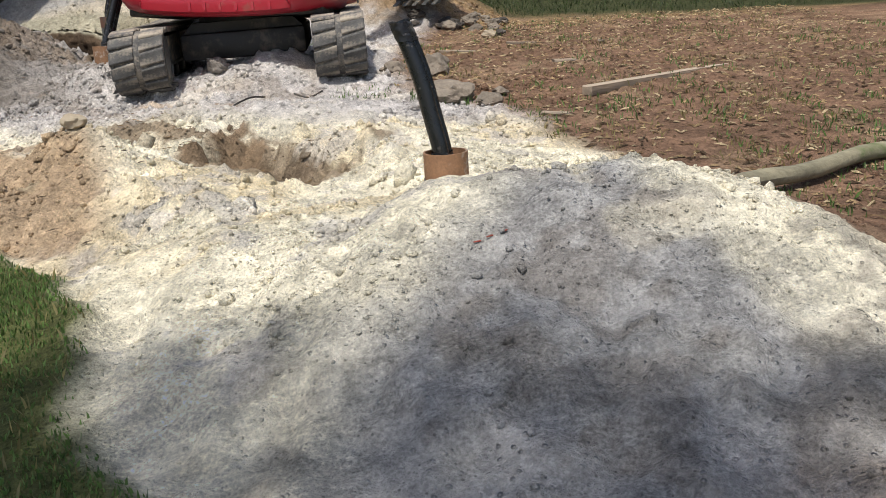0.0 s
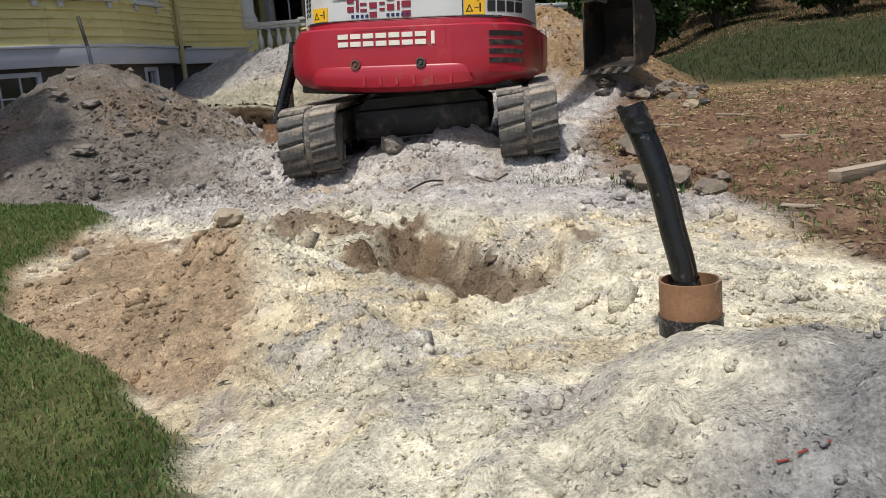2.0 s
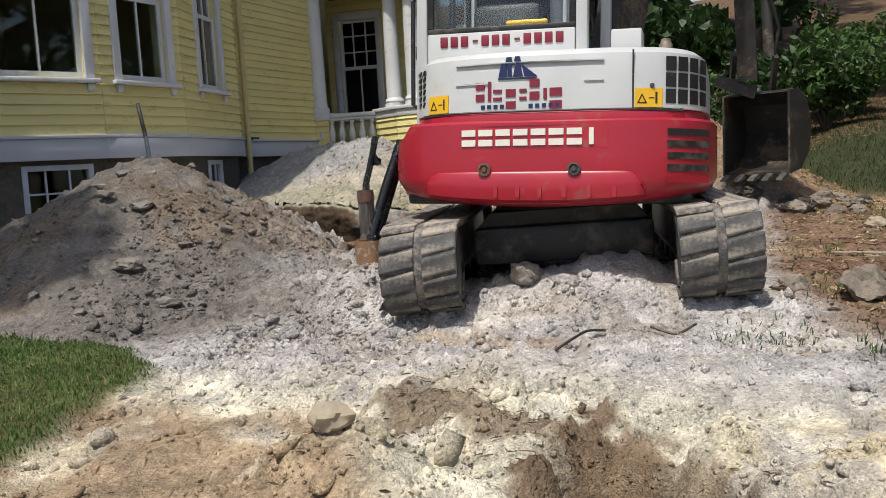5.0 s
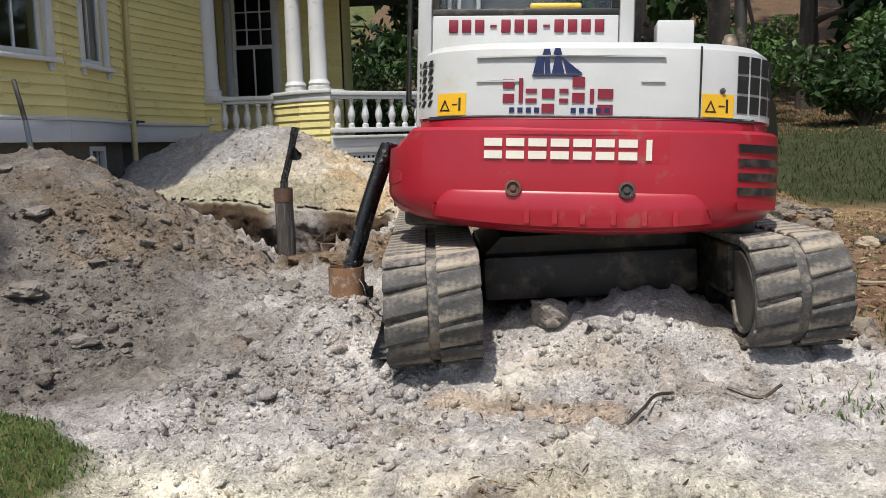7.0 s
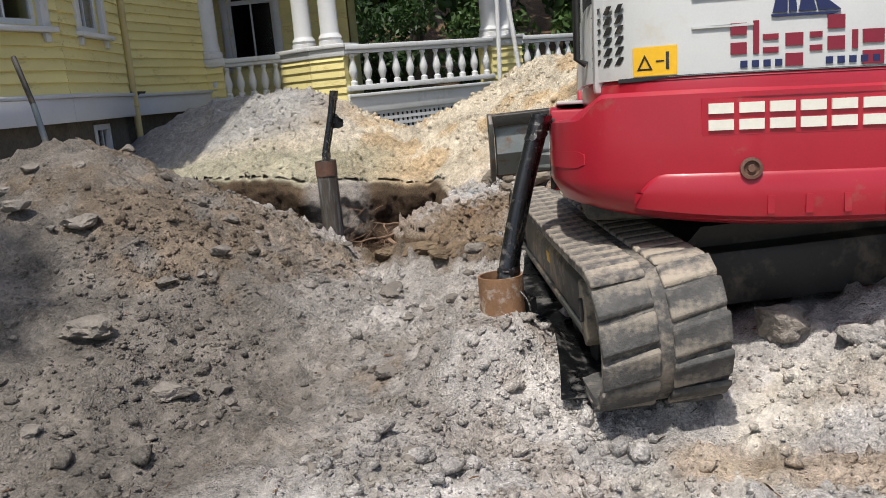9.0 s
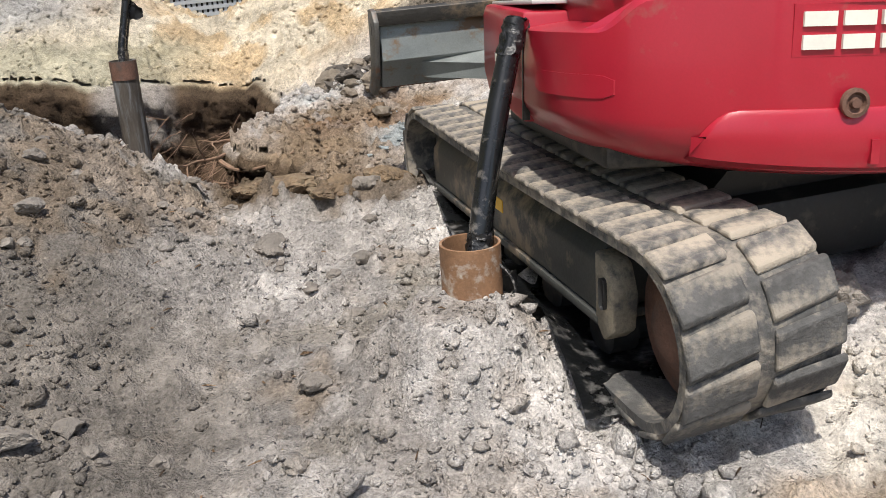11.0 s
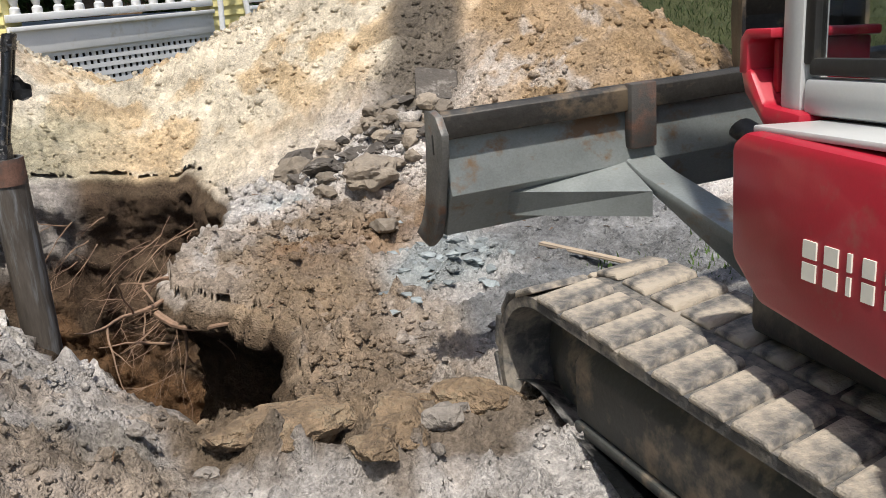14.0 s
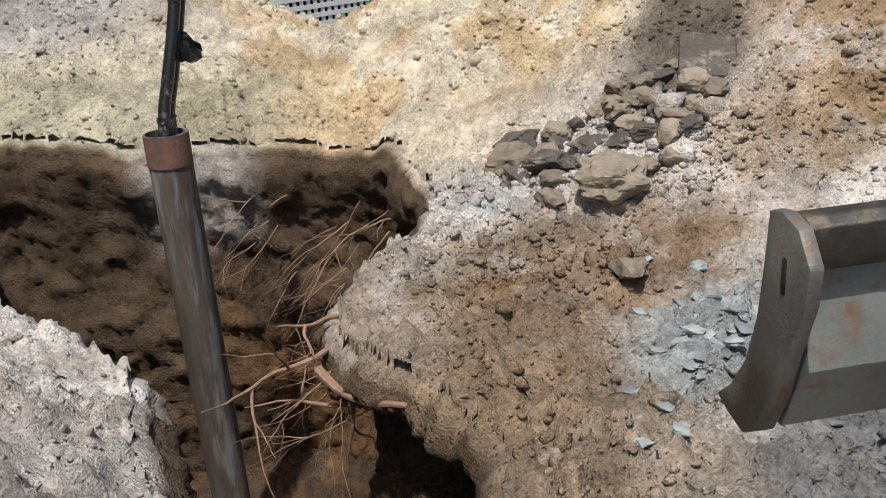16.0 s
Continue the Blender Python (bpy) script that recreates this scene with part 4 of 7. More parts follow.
        x = (-0.40 if i < 4 else -0.135) + 0.036 * (i if i < 4 else i - 4)
        on_rear(bm, rect(x, x + 0.022, 1.062, 1.084), 0.002, 0.002, **hr)
        part("logo_bar", bm, NAVY, hood, "dark blue bar of a company mark")
    for poly in ([(-0.30, 1.232), (-0.255, 1.232), (-0.255, 1.30), (-0.285, 1.30)], [(-0.25, 1.232), (-0.225, 1.232), (-0.232, 1.30), (-0.25, 1.30)], [(-0.22, 1.232), (-0.165, 1.232), (-0.185, 1.305), (-0.205, 1.305)],
                 [(-0.158, 1.232), (-0.09, 1.232), (-0.175, 1.298)], [(-0.262, 1.308), (-0.225, 1.308), (-0.23, 1.335), (-0.255, 1.335)], [(-0.215, 1.312), (-0.178, 1.312), (-0.185, 1.338), (-0.208, 1.338)],
                 [(-0.30, 1.218), (-0.11, 1.218), (-0.09, 1.226), (-0.305, 1.226)]):
        bm = bmesh.new()
        on_rear(bm, poly, 0.002, 0.002, **hr)
        part("logo_sail", bm, NAVY, hood, "dark blue sail shape of a company mark")
    # cap, exhaust cover, lock
    bm = lathe(bmesh.new(), [(0.035, 0), (0.035, 0.03), (0.028, 0.04), (0.028, 0.055), (0.02, 0.06)], 18, (0.56, -0.72, 1.375))
    part("filler_cap", bm, STEEL, ex, "grey filler cap")
    bm = bx(bmesh.new(), 0.25, 0.42, -0.58, -0.40, 1.37, 1.528, 0.008)
    part("exhaust_cover", bm, WHITE, ex)
    bm = lathe(bmesh.new(), [(0.012, 0), (0.012, 0.01), (0.006, 0.012)], 12)
    bm.transform(Matrix.Translation((0.505, rear(0.505, **hr), 1.165)) @ pose(0, 0, 0, 90, 0, 0))
    part("hood_lock", bm, STEEL, hood)
    # left side body below the cab
    bm = bmesh.new()
    prism(bm, [(-0.30, 0.63), (0.24, 0.68), (0.335, 0.75), (0.345, 0.965), (0.30, 0.99), (-0.30, 0.965)], 'x', CX - HW, -0.45, 0.016)
    side = part("side_panel", bm, RED, ex, "red side panel with a model mark")
    bm = bx(bmesh.new(), CX - HW + 0.03, -0.55, -0.30, 0.318, 0.984, 0.998, 0.004)
    part("step_plate", bm, WHITE, ex, "worn pale step plate")
    x = CX - HW - 0.003
    for i, y in enumerate((0.11, 0.055, 0.0, -0.035, -0.085, -0.14)):
        bm = bmesh.new()
        w = (0.046, 0.044, 0.013, 0.036, 0.036, 0.055)[i]
        bx(bm, x, x + 0.006, y - w * 0.75, y, 0.76, 0.79)
        bx(bm, x, x + 0.006, y - w * 0.75, y, 0.798, 0.828)
        part("model_block", bm, LETTER, side, "white block of a model mark")
    # right side body and main floor
    bm = bmesh.new()
    prism(bm, [(-0.155, 0.64), (0.4, 0.68), (0.55, 0.74), (0.55, 1.0), (-0.155, 1.0)], 'x', 0.15, CX + HW - 0.02, 0.02)
    part("side_panel", bm, RED, ex)
    bm = bmesh.new()
    prism(bm, [(-0.155, 1.0), (0.5, 1.0), (0.42, 1.2), (-0.155, 1.33)], 'x', 0.2, CX + HW - 0.1, 0.03)
    part("tank_cover", bm, WHITE, ex)
    bm = bx(bmesh.new(), -0.9, 0.7, -0.75, 0.45, 0.55, 0.66, 0.02)
    part("turntable", bm, BLACK, ex)
    # cab
    cab = new("cab")
    cab.parent = ex
    x0, x1, y0, y1, z0, z1 = -0.86, 0.14, -0.715, 0.44, 1.004, 2.5
    for px, py in ((x0, y0), (x1 - 0.07, y0), (x0, y1 - 0.07), (x1 - 0.07, y1 - 0.07)):
        part("pillar", bx(bmesh.new(), px, px + 0.07, py, py + 0.07, z0, z1, 0.018), WHITE, cab)
    part("rear_panel", bx(bmesh.new(), x0 + 0.072, x1 - 0.072, y0 + 0.005, y0 + 0.045, 1.2, 1.53, 0.008), WHITE, cab)
    part("sill", bx(bmesh.new(), x0 + 0.005, x0 + 0.06, y0 + 0.072, y1 - 0.072, z0, 1.075, 0.012), WHITE, cab)
    part("door_panel", bx(bmesh.new(), x0 - 0.018, x0 + 0.02, -0.56, -0.05, 1.03, 1.30, 0.02), WHITE, cab)
    part("cab_roof", bx(bmesh.new(), x0 - 0.02, x1 + 0.02, y0 - 0.02, y1 + 0.03, z1, z1 + 0.09, 0.035), WHITE, cab)
    part("inner_wall", bx(bmesh.new(), x1 - 0.06, x1 - 0.02, y0 + 0.072, y1 - 0.072, z0, 1.5, 0.006), BLACK, cab)
    part("cab_floor", bx(bmesh.new(), x0 + 0.03, x1 - 0.03, y0 + 0.08, y1 - 0.02, 1.0, 1.03), BLACK, cab)
    g = part("rear_window", bx(bmesh.new(), x0 + 0.10, x1 - 0.10, y0 + 0.02, y0 + 0.028, 1.555, 2.38), GLASS, cab)
    g.visible_shadow = False
    bm = bmesh.new()
    for q in ((x0 + 0.07, x1 - 0.07, 1.53, 1.56), (x0 + 0.07, x1 - 0.07, 2.38, 2.5)):
        bx(bm, q[0], q[1], y0 + 0.008, y0 + 0.04, q[2], q[3], 0.006)
    for q in ((x0 + 0.07, x0 + 0.105), (x1 - 0.105, x1 - 0.07)):
        bx(bm, q[0], q[1], y0 + 0.008, y0 + 0.04, 1.56, 2.38, 0.006)
    part("window_gasket", bm, BLACK, cab, "black rubber window gasket")
    for (yy0, yy1, zz0, zz1) in ((-0.02, 0.355, 1.10, 2.4), (-0.57, -0.05, 1.33, 2.4)):
        g = part("side_window", bx(bmesh.new(), x0 + 0.02, x0 + 0.027, yy0, yy1, zz0, zz1), GLASS, cab)
        g.visible_shadow = False
        bm = bmesh.new()
        for a in ((yy0 - 0.02, yy0 + 0.012, zz0, zz1), (yy1 - 0.012, yy1 + 0.02, zz0, zz1), (yy0, yy1, zz0 - 0.02, zz0 + 0.012)):
            bx(bm, x0 + 0.008, x0 + 0.04, a[0], a[1], a[2], a[3], 0.005)
        part("window_gasket", bm, BLACK, cab, "black rubber window gasket")
    tube(bm := bmesh.new(), [(x0 - 0.02, -0.60, 1.12), (x0 - 0.055, -0.60, 1.14), (x0 - 0.055, -0.60, 1.75), (x0 - 0.02, -0.60, 1.78)], 0.013, 10)
    part("grab_rail", bm, BLACK, cab, "dark grab rail")
    part("door_latch", bx(bmesh.new(), x0 - 0.03, x0 - 0.002, -0.635, -0.605, 1.40, 1.48, 0.006), STEEL, cab)
    bm = bx(bmesh.new(), -0.6, -0.18, -0.35, 0.1, 1.1, 1.28, 0.05)
    bx(bm, -0.6, -0.18, -0.42, -0.3, 1.25, 1.75, 0.05)
    part("driver_seat", bm, BLACK, cab, "black driver seat")
    bm = bx(bmesh.new(), -0.34, -0.10, -0.64, -0.60, 1.57, 1.60, 0.012)
    part("folded_vest", bm, YELLOW, cab, "yellow folded vest behind the window")
    # number on the rear panel becomes bars
    for i in range(12):
        if i in (3, 7):
            b_ = bx(bmesh.new(), -0.70 + 0.061 * i, -0.67 + 0.061 * i, y0 - 0.003, y0 + 0.01, 1.475, 1.485)
        else:
            b_ = bx(bmesh.new(), -0.71 + 0.061 * i, -0.667 + 0.061 * i, y0 - 0.003, y0 + 0.01, 1.45, 1.51, 0.004)
        part("marking_bar", b_, MAROON, cab, "maroon bar")
    # red guard at the front of the swing frame
    bm = bmesh.new()
    prism(bm, [(0.34, 0.97), (0.44, 0.96), (0.53, 1.04), (0.55, 1.09), (0.51, 1.09), (0.46, 1.02), (0.34, 1.01)], 'x', -0.88, -0.62, 0.012)
    prism(bm, [(0.52, 1.08), (0.55, 1.08), (0.55, 1.15), (0.53, 1.17), (0.44, 1.17), (0.44, 1.15), (0.51, 1.15), (0.52, 1.14)], 'x', -0.88, -0.62, 0.006)
    bx(bm, -0.84, -0.62, 0.47, 0.49, 1.04, 1.15, 0.006)
    part("front_guard", bm, RED, ex, "red guard bracket before the cab")
    bm = lathe(bmesh.new(), [(0.06, 0), (0.06, 0.02), (0.04, 0.06), (0.07, 0.1)], 14, (-0.70, 0.36, 1.31))
    part("front_lamp", bm, BLACK, ex)
    # undercarriage
    bm = bx(bmesh.new(), -0.52, 0.52, -0.55, 0.65, 0.20, 0.42, 0.03)
    prism(bm, [(-0.5, 0.42), (0.5, 0.42), (0.42, 0.5), (-0.42, 0.5)], 'y', -0.45, 0.5)
    part("track_frame_centre", bm, BLACK, ex).matrix_basis = TRACKS
    part("slew_ring", lathe(bmesh.new(), [(0.42, 0), (0.42, 0.05), (0.38, 0.06)], 36, (0, 0, 0.50)), BLACK, ex).matrix_basis = TRACKS
    for s in (-1, 1):
        crawler(ex, s)
    blade(ex)
    boom(ex)
    return ex


def loop_point(u, r, yr=-0.90, yf=1.03, zc=0.262):
    """A place along the stadium-shaped loop of a track, and its outward direction."""
    straight, arc = yf - yr, math.pi * r
    total = 2 * (straight + arc)
    d = (u % 1.0) * total
    if d < straight:
        return (yr + d, zc + r), (0, 1)
    d -= straight
    if d < arc:
        a = math.pi / 2 - d / r
        return (yf + r * math.cos(a), zc + r * math.sin(a)), (math.cos(a), math.sin(a))
    d -= arc
    if d < straight:
        return (yf - d, zc - r), (0, -1)
    d -= straight
    a = -math.pi / 2 - d / r
    return (yr + r * math.cos(a), zc + r * math.sin(a)), (math.cos(a), math.sin(a))


def crawler(ex, s):
    cx, hw = (-0.765 if s < 0 else 0.80), 0.205
    tr = new("crawler_track")
    tr.parent = ex
    tr.matrix_basis = TRACKS
    tagged(tr, "dusty black rubber crawler track")
    n = 120
    rows = []
    for i in range(n):
        (y, z), (oy, oz) = loop_point(i / n, 0.235)
        sag = -0.012 * math.sin(math.pi * min(1, max(0, (y + 0.9) / 1.93))) if oz > 0.99 else 0
        rows.append([(cx - hw, y, z + sag), (cx + hw, y, z + sag), (cx + hw, y - 0.028 * oy, z - 0.028 * oz + sag), (cx - hw, y - 0.028 * oy, z - 0.028 * oz + sag)])
    bm = bmesh.new()
    vs = [[bm.verts.new(p) for p in r] for r in rows]
    for i in range(n):
        a, b = vs[i], vs[(i + 1) % n]
        for k in range(4):
            bm.faces.new((a[k], a[(k + 1) % 4], b[(k + 1) % 4], b[k]))
    belt = part("belt", bm, RUBBER, tr)
    # lugs: two staggered rows of worn bars
    lug = bmesh.new()
    prism(lug, [(-0.054, -0.004), (0.054, -0.004), (0.043, 0.015), (-0.043, 0.015)], 'x', 0.022, hw + 0.004, 0.007)
    for v in lug.verts:
        v.co.y += 0.035 * (v.co.x / hw) ** 2
    me = bpy.data.meshes.new("lug")
    bmesh.ops.recalc_face_normals(lug, faces=lug.faces)
    lug.to_mesh(me)
    lug.free()
    me.materials.append(RUBBER)
    me_top = me.copy()
    me_top.materials.clear()
    me_top.materials.append(LUGRUBBER)
    for side in (0, 1):
        for i in range(46):
            (y, z), (oy, oz) = loop_point((i + 0.5 * side) / 46, 0.235)
            sag = -0.012 * math.sin(math.pi * min(1, max(0, (y + 0.9) / 1.93))) if oz > 0.99 else 0
            ang = math.atan2(oz, oy) - math.pi / 2
            m = Matrix.Translation((cx, y, z + sag)) @ Matrix.Rotation(ang, 4, 'X')
            if side:
                m = m @ Matrix.Rotation(math.pi, 4, 'Z')
            share("lug", me_top if oz > 0.75 else me, belt, m)
    # side beam with sloping shoulder and bottom flange
    xo, xi = cx + s * 0.165, cx - s * 0.165
    bm = bmesh.new()
    prism(bm, [(xo, 0.215), (xo, 0.36), (xo - s * 0.05, 0.43), (xi, 0.43), (xi, 0.215)], 'y', -0.62, 0.93, 0.008)
    beam = part("side_beam", bm, STEEL, tr, "grey steel track beam caked with dust")
    part("flange", bx(bmesh.new(), min(xo + s * 0.012, xi), max(xo + s * 0.012, xi), -0.64, 0.92, 0.185, 0.213, 0.006), STEEL, tr)
    bm = bmesh.new()
    pts = [(-0.62, 0.19), (-0.62, 0.40), (-0.70, 0.38), (-0.735, 0.30), (-0.72, 0.19), (-0.67, 0.15)]
    prism(bm, pts, 'x', cx + s * 0.10, cx + s * 0.175, 0.01)
    part("end_bracket", bm, DUSTYSTEEL, tr, "end bracket caked with tan dust")
    part("bracket_hole", bx(bmesh.new(), cx + s * 0.1755 - 0.002, cx + s * 0.1755 + 0.002, -0.695, -0.665, 0.25, 0.34, 0.012), BLACK, tr, "dark oval hole")
    part("label_plate", bx(bmesh.new(), xo - 0.003 if s < 0 else xo - 0.001, xo + 0.001 if s < 0 else xo + 0.003, 0.10, 0.18, 0.30, 0.345), YELLOW, tr, "yellow sticker")
    for y, r, nm in ((-0.90, 0.20, "sprocket"), (1.03, 0.195, "idler")):
        bm = bmesh.new()
        b2 = lathe(bmesh.new(), [(r * 0.98, -0.07), (r, -0.05), (r, 0.05), (r * 0.97, 0.07), (r * 0.6, 0.085), (r * 0.35, 0.12), (r * 0.1, 0.125)], 28)
        join(bm, b2, Matrix.Translation((cx, y, 0.262)) @ Matrix.Rotation(s * math.pi / 2, 4, 'Y'))
        part(nm, bm, RUST if nm == "sprocket" else STEEL, tr, "rusty drive wheel" if nm == "sprocket" else "")
    xc = cx - s * 0.19
    arc_ = [(-0.90 + 0.175 * math.cos(a), 0.262 + 0.175 * math.sin(a)) for a in (math.pi * (0.5 + k / 14) for k in range(15))]
    cover = part("drive_cover", prism(bmesh.new(), arc_ + [(-0.84, 0.11), (-0.79, 0.20), (-0.79, 0.437)], 'x', min(xc, xc + s * 0.05), max(xc, xc + s * 0.05), 0.004), PLATE, tr, "grey drive motor cover")
    rim_ = tube(bmesh.new(), [(xc - s * 0.004, y, z) for y, z in arc_ + [(-0.84, 0.11), (-0.79, 0.20)]], 0.013, 8)
    part("cover_rim", rim_, STEEL, cover, "dusty raised rim")
    for y in (-0.55, -0.2, 0.15, 0.5, 0.8):
        bm = bmesh.new()
        b2 = lathe(bmesh.new(), [(0.06, -0.13), (0.075, -0.12), (0.075, -0.04), (0.05, -0.03), (0.05, 0.03), (0.075, 0.04), (0.075, 0.12), (0.06, 0.13)], 16)
        join(bm, b2, Matrix.Translation((cx, y, 0.125)) @ Matrix.Rotation(math.pi / 2, 4, 'Y'))
        part("roller", bm, BLACK, tr)


def blade(ex):
    bl = new("dozer_blade")
    bl.parent = ex
    bl.matrix_basis = TRACKS @ Matrix.Translation((0, 0, 0.187)) @ Matrix.Diagonal((1, 1, 0.764, 1))
    tagged(bl, "raised grey steel dozer blade")
    # profile from behind: top lip, light upper sheet, fold, lower box, cutting edge
    y = 1.46
    upper = [(y + 0.02, 0.915), (y + 0.06, 0.925), (y + 0.065, 0.86), (y + 0.075, 0.72), (y + 0.10, 0.60), (y + 0.165, 0.455), (y + 0.06, 0.462), (y + 0.02, 0.60), (y - 0.005, 0.632), (y + 0.045, 0.835), (y + 0.022, 0.85)]
    part("mouldboard", prism(bmesh.new(), upper, 'x', -0.99, 0.99, 0.004), BLADE, bl)
    part("top_lip", prism(bmesh.new(), [(y + 0.0, 0.84), (y + 0.0, 0.925), (y + 0.02, 0.94), (y + 0.058, 0.934), (y + 0.018, 0.904), (y + 0.018, 0.838)], 'x', -1.0, 1.0, 0.004), DARKSTEEL, bl, "dark worn top lip")
    part("cutting_edge", prism(bmesh.new(), [(y + 0.13, 0.50), (y + 0.152, 0.50), (y + 0.205, 0.43), (y + 0.17, 0.432)], 'x', -0.99, 0.99, 0.004), RUST, bl)
    for s in (-1, 1):
        pts = [(y - 0.005, 0.93), (y + 0.04, 0.945), (y + 0.075, 0.935), (y + 0.085, 0.80), (y + 0.095, 0.70), (y + 0.125, 0.58), (y + 0.17, 0.49), (y + 0.215, 0.435), (y + 0.17, 0.415), (y + 0.12, 0.405), (y + 0.06, 0.46), (y + 0.02, 0.56), (y - 0.005, 0.68), (y - 0.035, 0.79), (y - 0.04, 0.87)]
        part("end_plate", prism(bmesh.new(), pts, 'x', s * 1.012 - 0.012, s * 1.012 + 0.012, 0.005), PLATE, bl, "worn end plate with rusty edges")
        part("plate_hole", bx(bmesh.new(), s * 1.0125 - 0.0135, s * 1.0125 + 0.0135, y + 0.01, y + 0.038, 0.78, 0.87, 0.012), BLACK, bl, "dark slot")
        part("rib", bx(bmesh.new(), s * 0.36 - 0.045, s * 0.36 + 0.045, y - 0.02, y + 0.02, 0.69, 0.945, 0.006), RUST, bl)
        b2 = bmesh.new()
        prism(b2, [(y + 0.02, 0.66), (y - 0.08, 0.61), (0.98, 0.50), (0.55, 0.42), (0.55, 0.30), (0.95, 0.36), (y - 0.12, 0.55), (y + 0.03, 0.56)], 'x', s * 0.36 - 0.055, s * 0.36 + 0.055, 0.008)
        part("lift_arm", b2, BLADE, bl)
        b2 = bmesh.new()
        v = [b2.verts.new(p) for p in ((s * 0.42, y + 0.01, 0.65), (s * 0.42, y - 0.14, 0.56), (s * 0.42, y - 0.14, 0.46), (s * 0.42, y + 0.04, 0.46), (s * 0.80, y + 0.02, 0.60), (s * 0.80, y + 0.05, 0.50))]
        for f in ((0, 1, 4), (1, 2, 5, 4), (2, 3, 5), (0, 4, 5, 3), (0, 3, 2, 1)):
            b2.faces.new([v[i] for i in f])
        part("gusset", b2, BLADE, bl)
    part("cylinder", tube(bmesh.new(), [(0, 0.6, 0.42), (0, y - 0.02, 0.70)], 0.045, 14), BLACK, bl)


def beam(bm, pts, w, hts):
    """A box beam along points in a vertical plane; w wide, hts deep at each point."""
    pts = [Vector(p) for p in pts]
    rings = []
    for i, p in enumerate(pts):
        d = (pts[min(i + 1, len(pts) - 1)] - pts[max(i - 1, 0)]).normalized()
        s = d.cross(Vector((0, 0, 1)))
        s = s.normalized() if s.length > 0.05 else Vector((1, 0, 0))
        u = s.cross(d).normalized()
        rings.append([p + s * a * w / 2 + u * b * hts[i] / 2 for a, b in ((-1, -1), (1, -1), (1, 1), (-1, 1))])
    return loft(bm, rings)


def boom(ex):
    part("swing_bracket", bx(bmesh.new(), 0.12, 0.5, 0.5, 0.85, 0.62, 1.1, 0.04), RED, ex)
    part("boom", beam(bmesh.new(), [(0.32, 0.75, 1.0), (0.62, 1.15, 2.3), (0.95, 1.6, 3.3), (1.45, 2.3, 3.75), (1.75, 2.75, 3.7)], 0.2, [0.25, 0.34, 0.38, 0.3, 0.22]), DARKSTEEL, ex, "dark hydraulic boom").matrix_basis = TRACKS
    part("boom_cylinder", tube(bmesh.new(), [(0.4, 0.9, 0.9), (0.9, 1.65, 2.7)], 0.06, 14), STEEL, ex).matrix_basis = TRACKS
    arm = part("arm", beam(bmesh.new(), [(1.62, 2.55, 4.0), (1.68, 2.72, 3.4), (1.72, 2.92, 2.2), (1.74, 3.0, 1.30)], 0.17, [0.2, 0.3, 0.22, 0.16]), DARKSTEEL, ex, "dark digging arm")
    arm.matrix_basis = TRACKS
    part("bucket_cylinder", tube(bmesh.new(), [(1.9, 2.86, 3.2), (1.93, 3.0, 2.0), (1.94, 3.02, 1.5)], 0.05, 12), STEEL, arm)
    for x, z0 in ((1.62, 1.55), (1.99, 1.5)):
        part("link", beam(bmesh.new(), [(x, 2.98, z0), (x, 3.2, z0 - 0.32)], 0.04, [0.1, 0.09]), DARKSTEEL, arm)
    part("tilt_link", beam(bmesh.new(), [(1.45, 2.98, 1.32), (1.80, 3.02, 1.18)], 0.06, [0.1, 0.12]), DARKSTEEL, arm)
    part("hydraulic_hose", tube(bmesh.new(), [(1.78, 2.84, 3.2), (1.87, 2.88, 2.3), (2.02, 2.95, 1.75), (1.98, 3.0, 1.5)], 0.016, 8), BLACK, arm)
    # bucket: open towards the machine
    bk = new("bucket")
    bk.parent = ex
    bk.matrix_basis = TRACKS @ Matrix.Translation((1.83, 3.08, 0.45)) @ pose(0, 0, 0, -6, 0, -34)
    tagged(bk, "dark steel digging bucket hanging open")
    prof = [(-0.12, 0.72), (0.10, 0.76), (0.32, 0.66), (0.42, 0.42), (0.36, 0.18), (0.18, 0.02), (-0.10, -0.04)]
    bm = bmesh.new()
    w = 0.30
    outer = [[bm.verts.new((x, p[0], p[1])) for p in prof] for x in (-w, w)]
    inner = [[bm.verts.new((x, p[0] * 0.94 - 0.01, 0.02 + p[1] * 0.95)) for p in prof] for x in (-w, w)]
    for k in range(len(prof) - 1):
        bm.faces.new((outer[0][k], outer[1][k], outer[1][k + 1], outer[0][k + 1]))
        bm.faces.new((inner[0][k], inner[0][k + 1], inner[1][k + 1], inner[1][k]))
    for k in (0, len(prof) - 1):
        bm.faces.new((outer[0][k], inner[0][k], inner[1][k], outer[1][k]))
    part("shell", bm, DARKSTEEL, bk)
    for s in (-1, 1):
        part("side_plate", prism(bmesh.new(), prof, 'x', s * (w + 0.002), s * (w + 0.022), 0.0), DARKSTEEL, bk)
    for i in range(5):
        x = -0.27 + 0.135 * i
        part("tooth", prism(bmesh.new(), [(-0.08, -0.07), (-0.08, -0.02), (-0.22, -0.085), (-0.23, -0.10)], 'x', x - 0.03, x + 0.03), STEEL, bk)


excavator()


# ---- house ----
P_H = [Vector(p) for p in ((-11.2, 4.75), (-7.27, 11.7), (-6.97, 12.97), (-7.17, 14.88), (-7.46, 15.42), (-7.08, 17.6))]
Z_BAND0, Z_BAND1, Z_TOP = 1.78, 2.0, 6.2
house = thing("house", "yellow clapboard house with white trim beside the dig", "house")


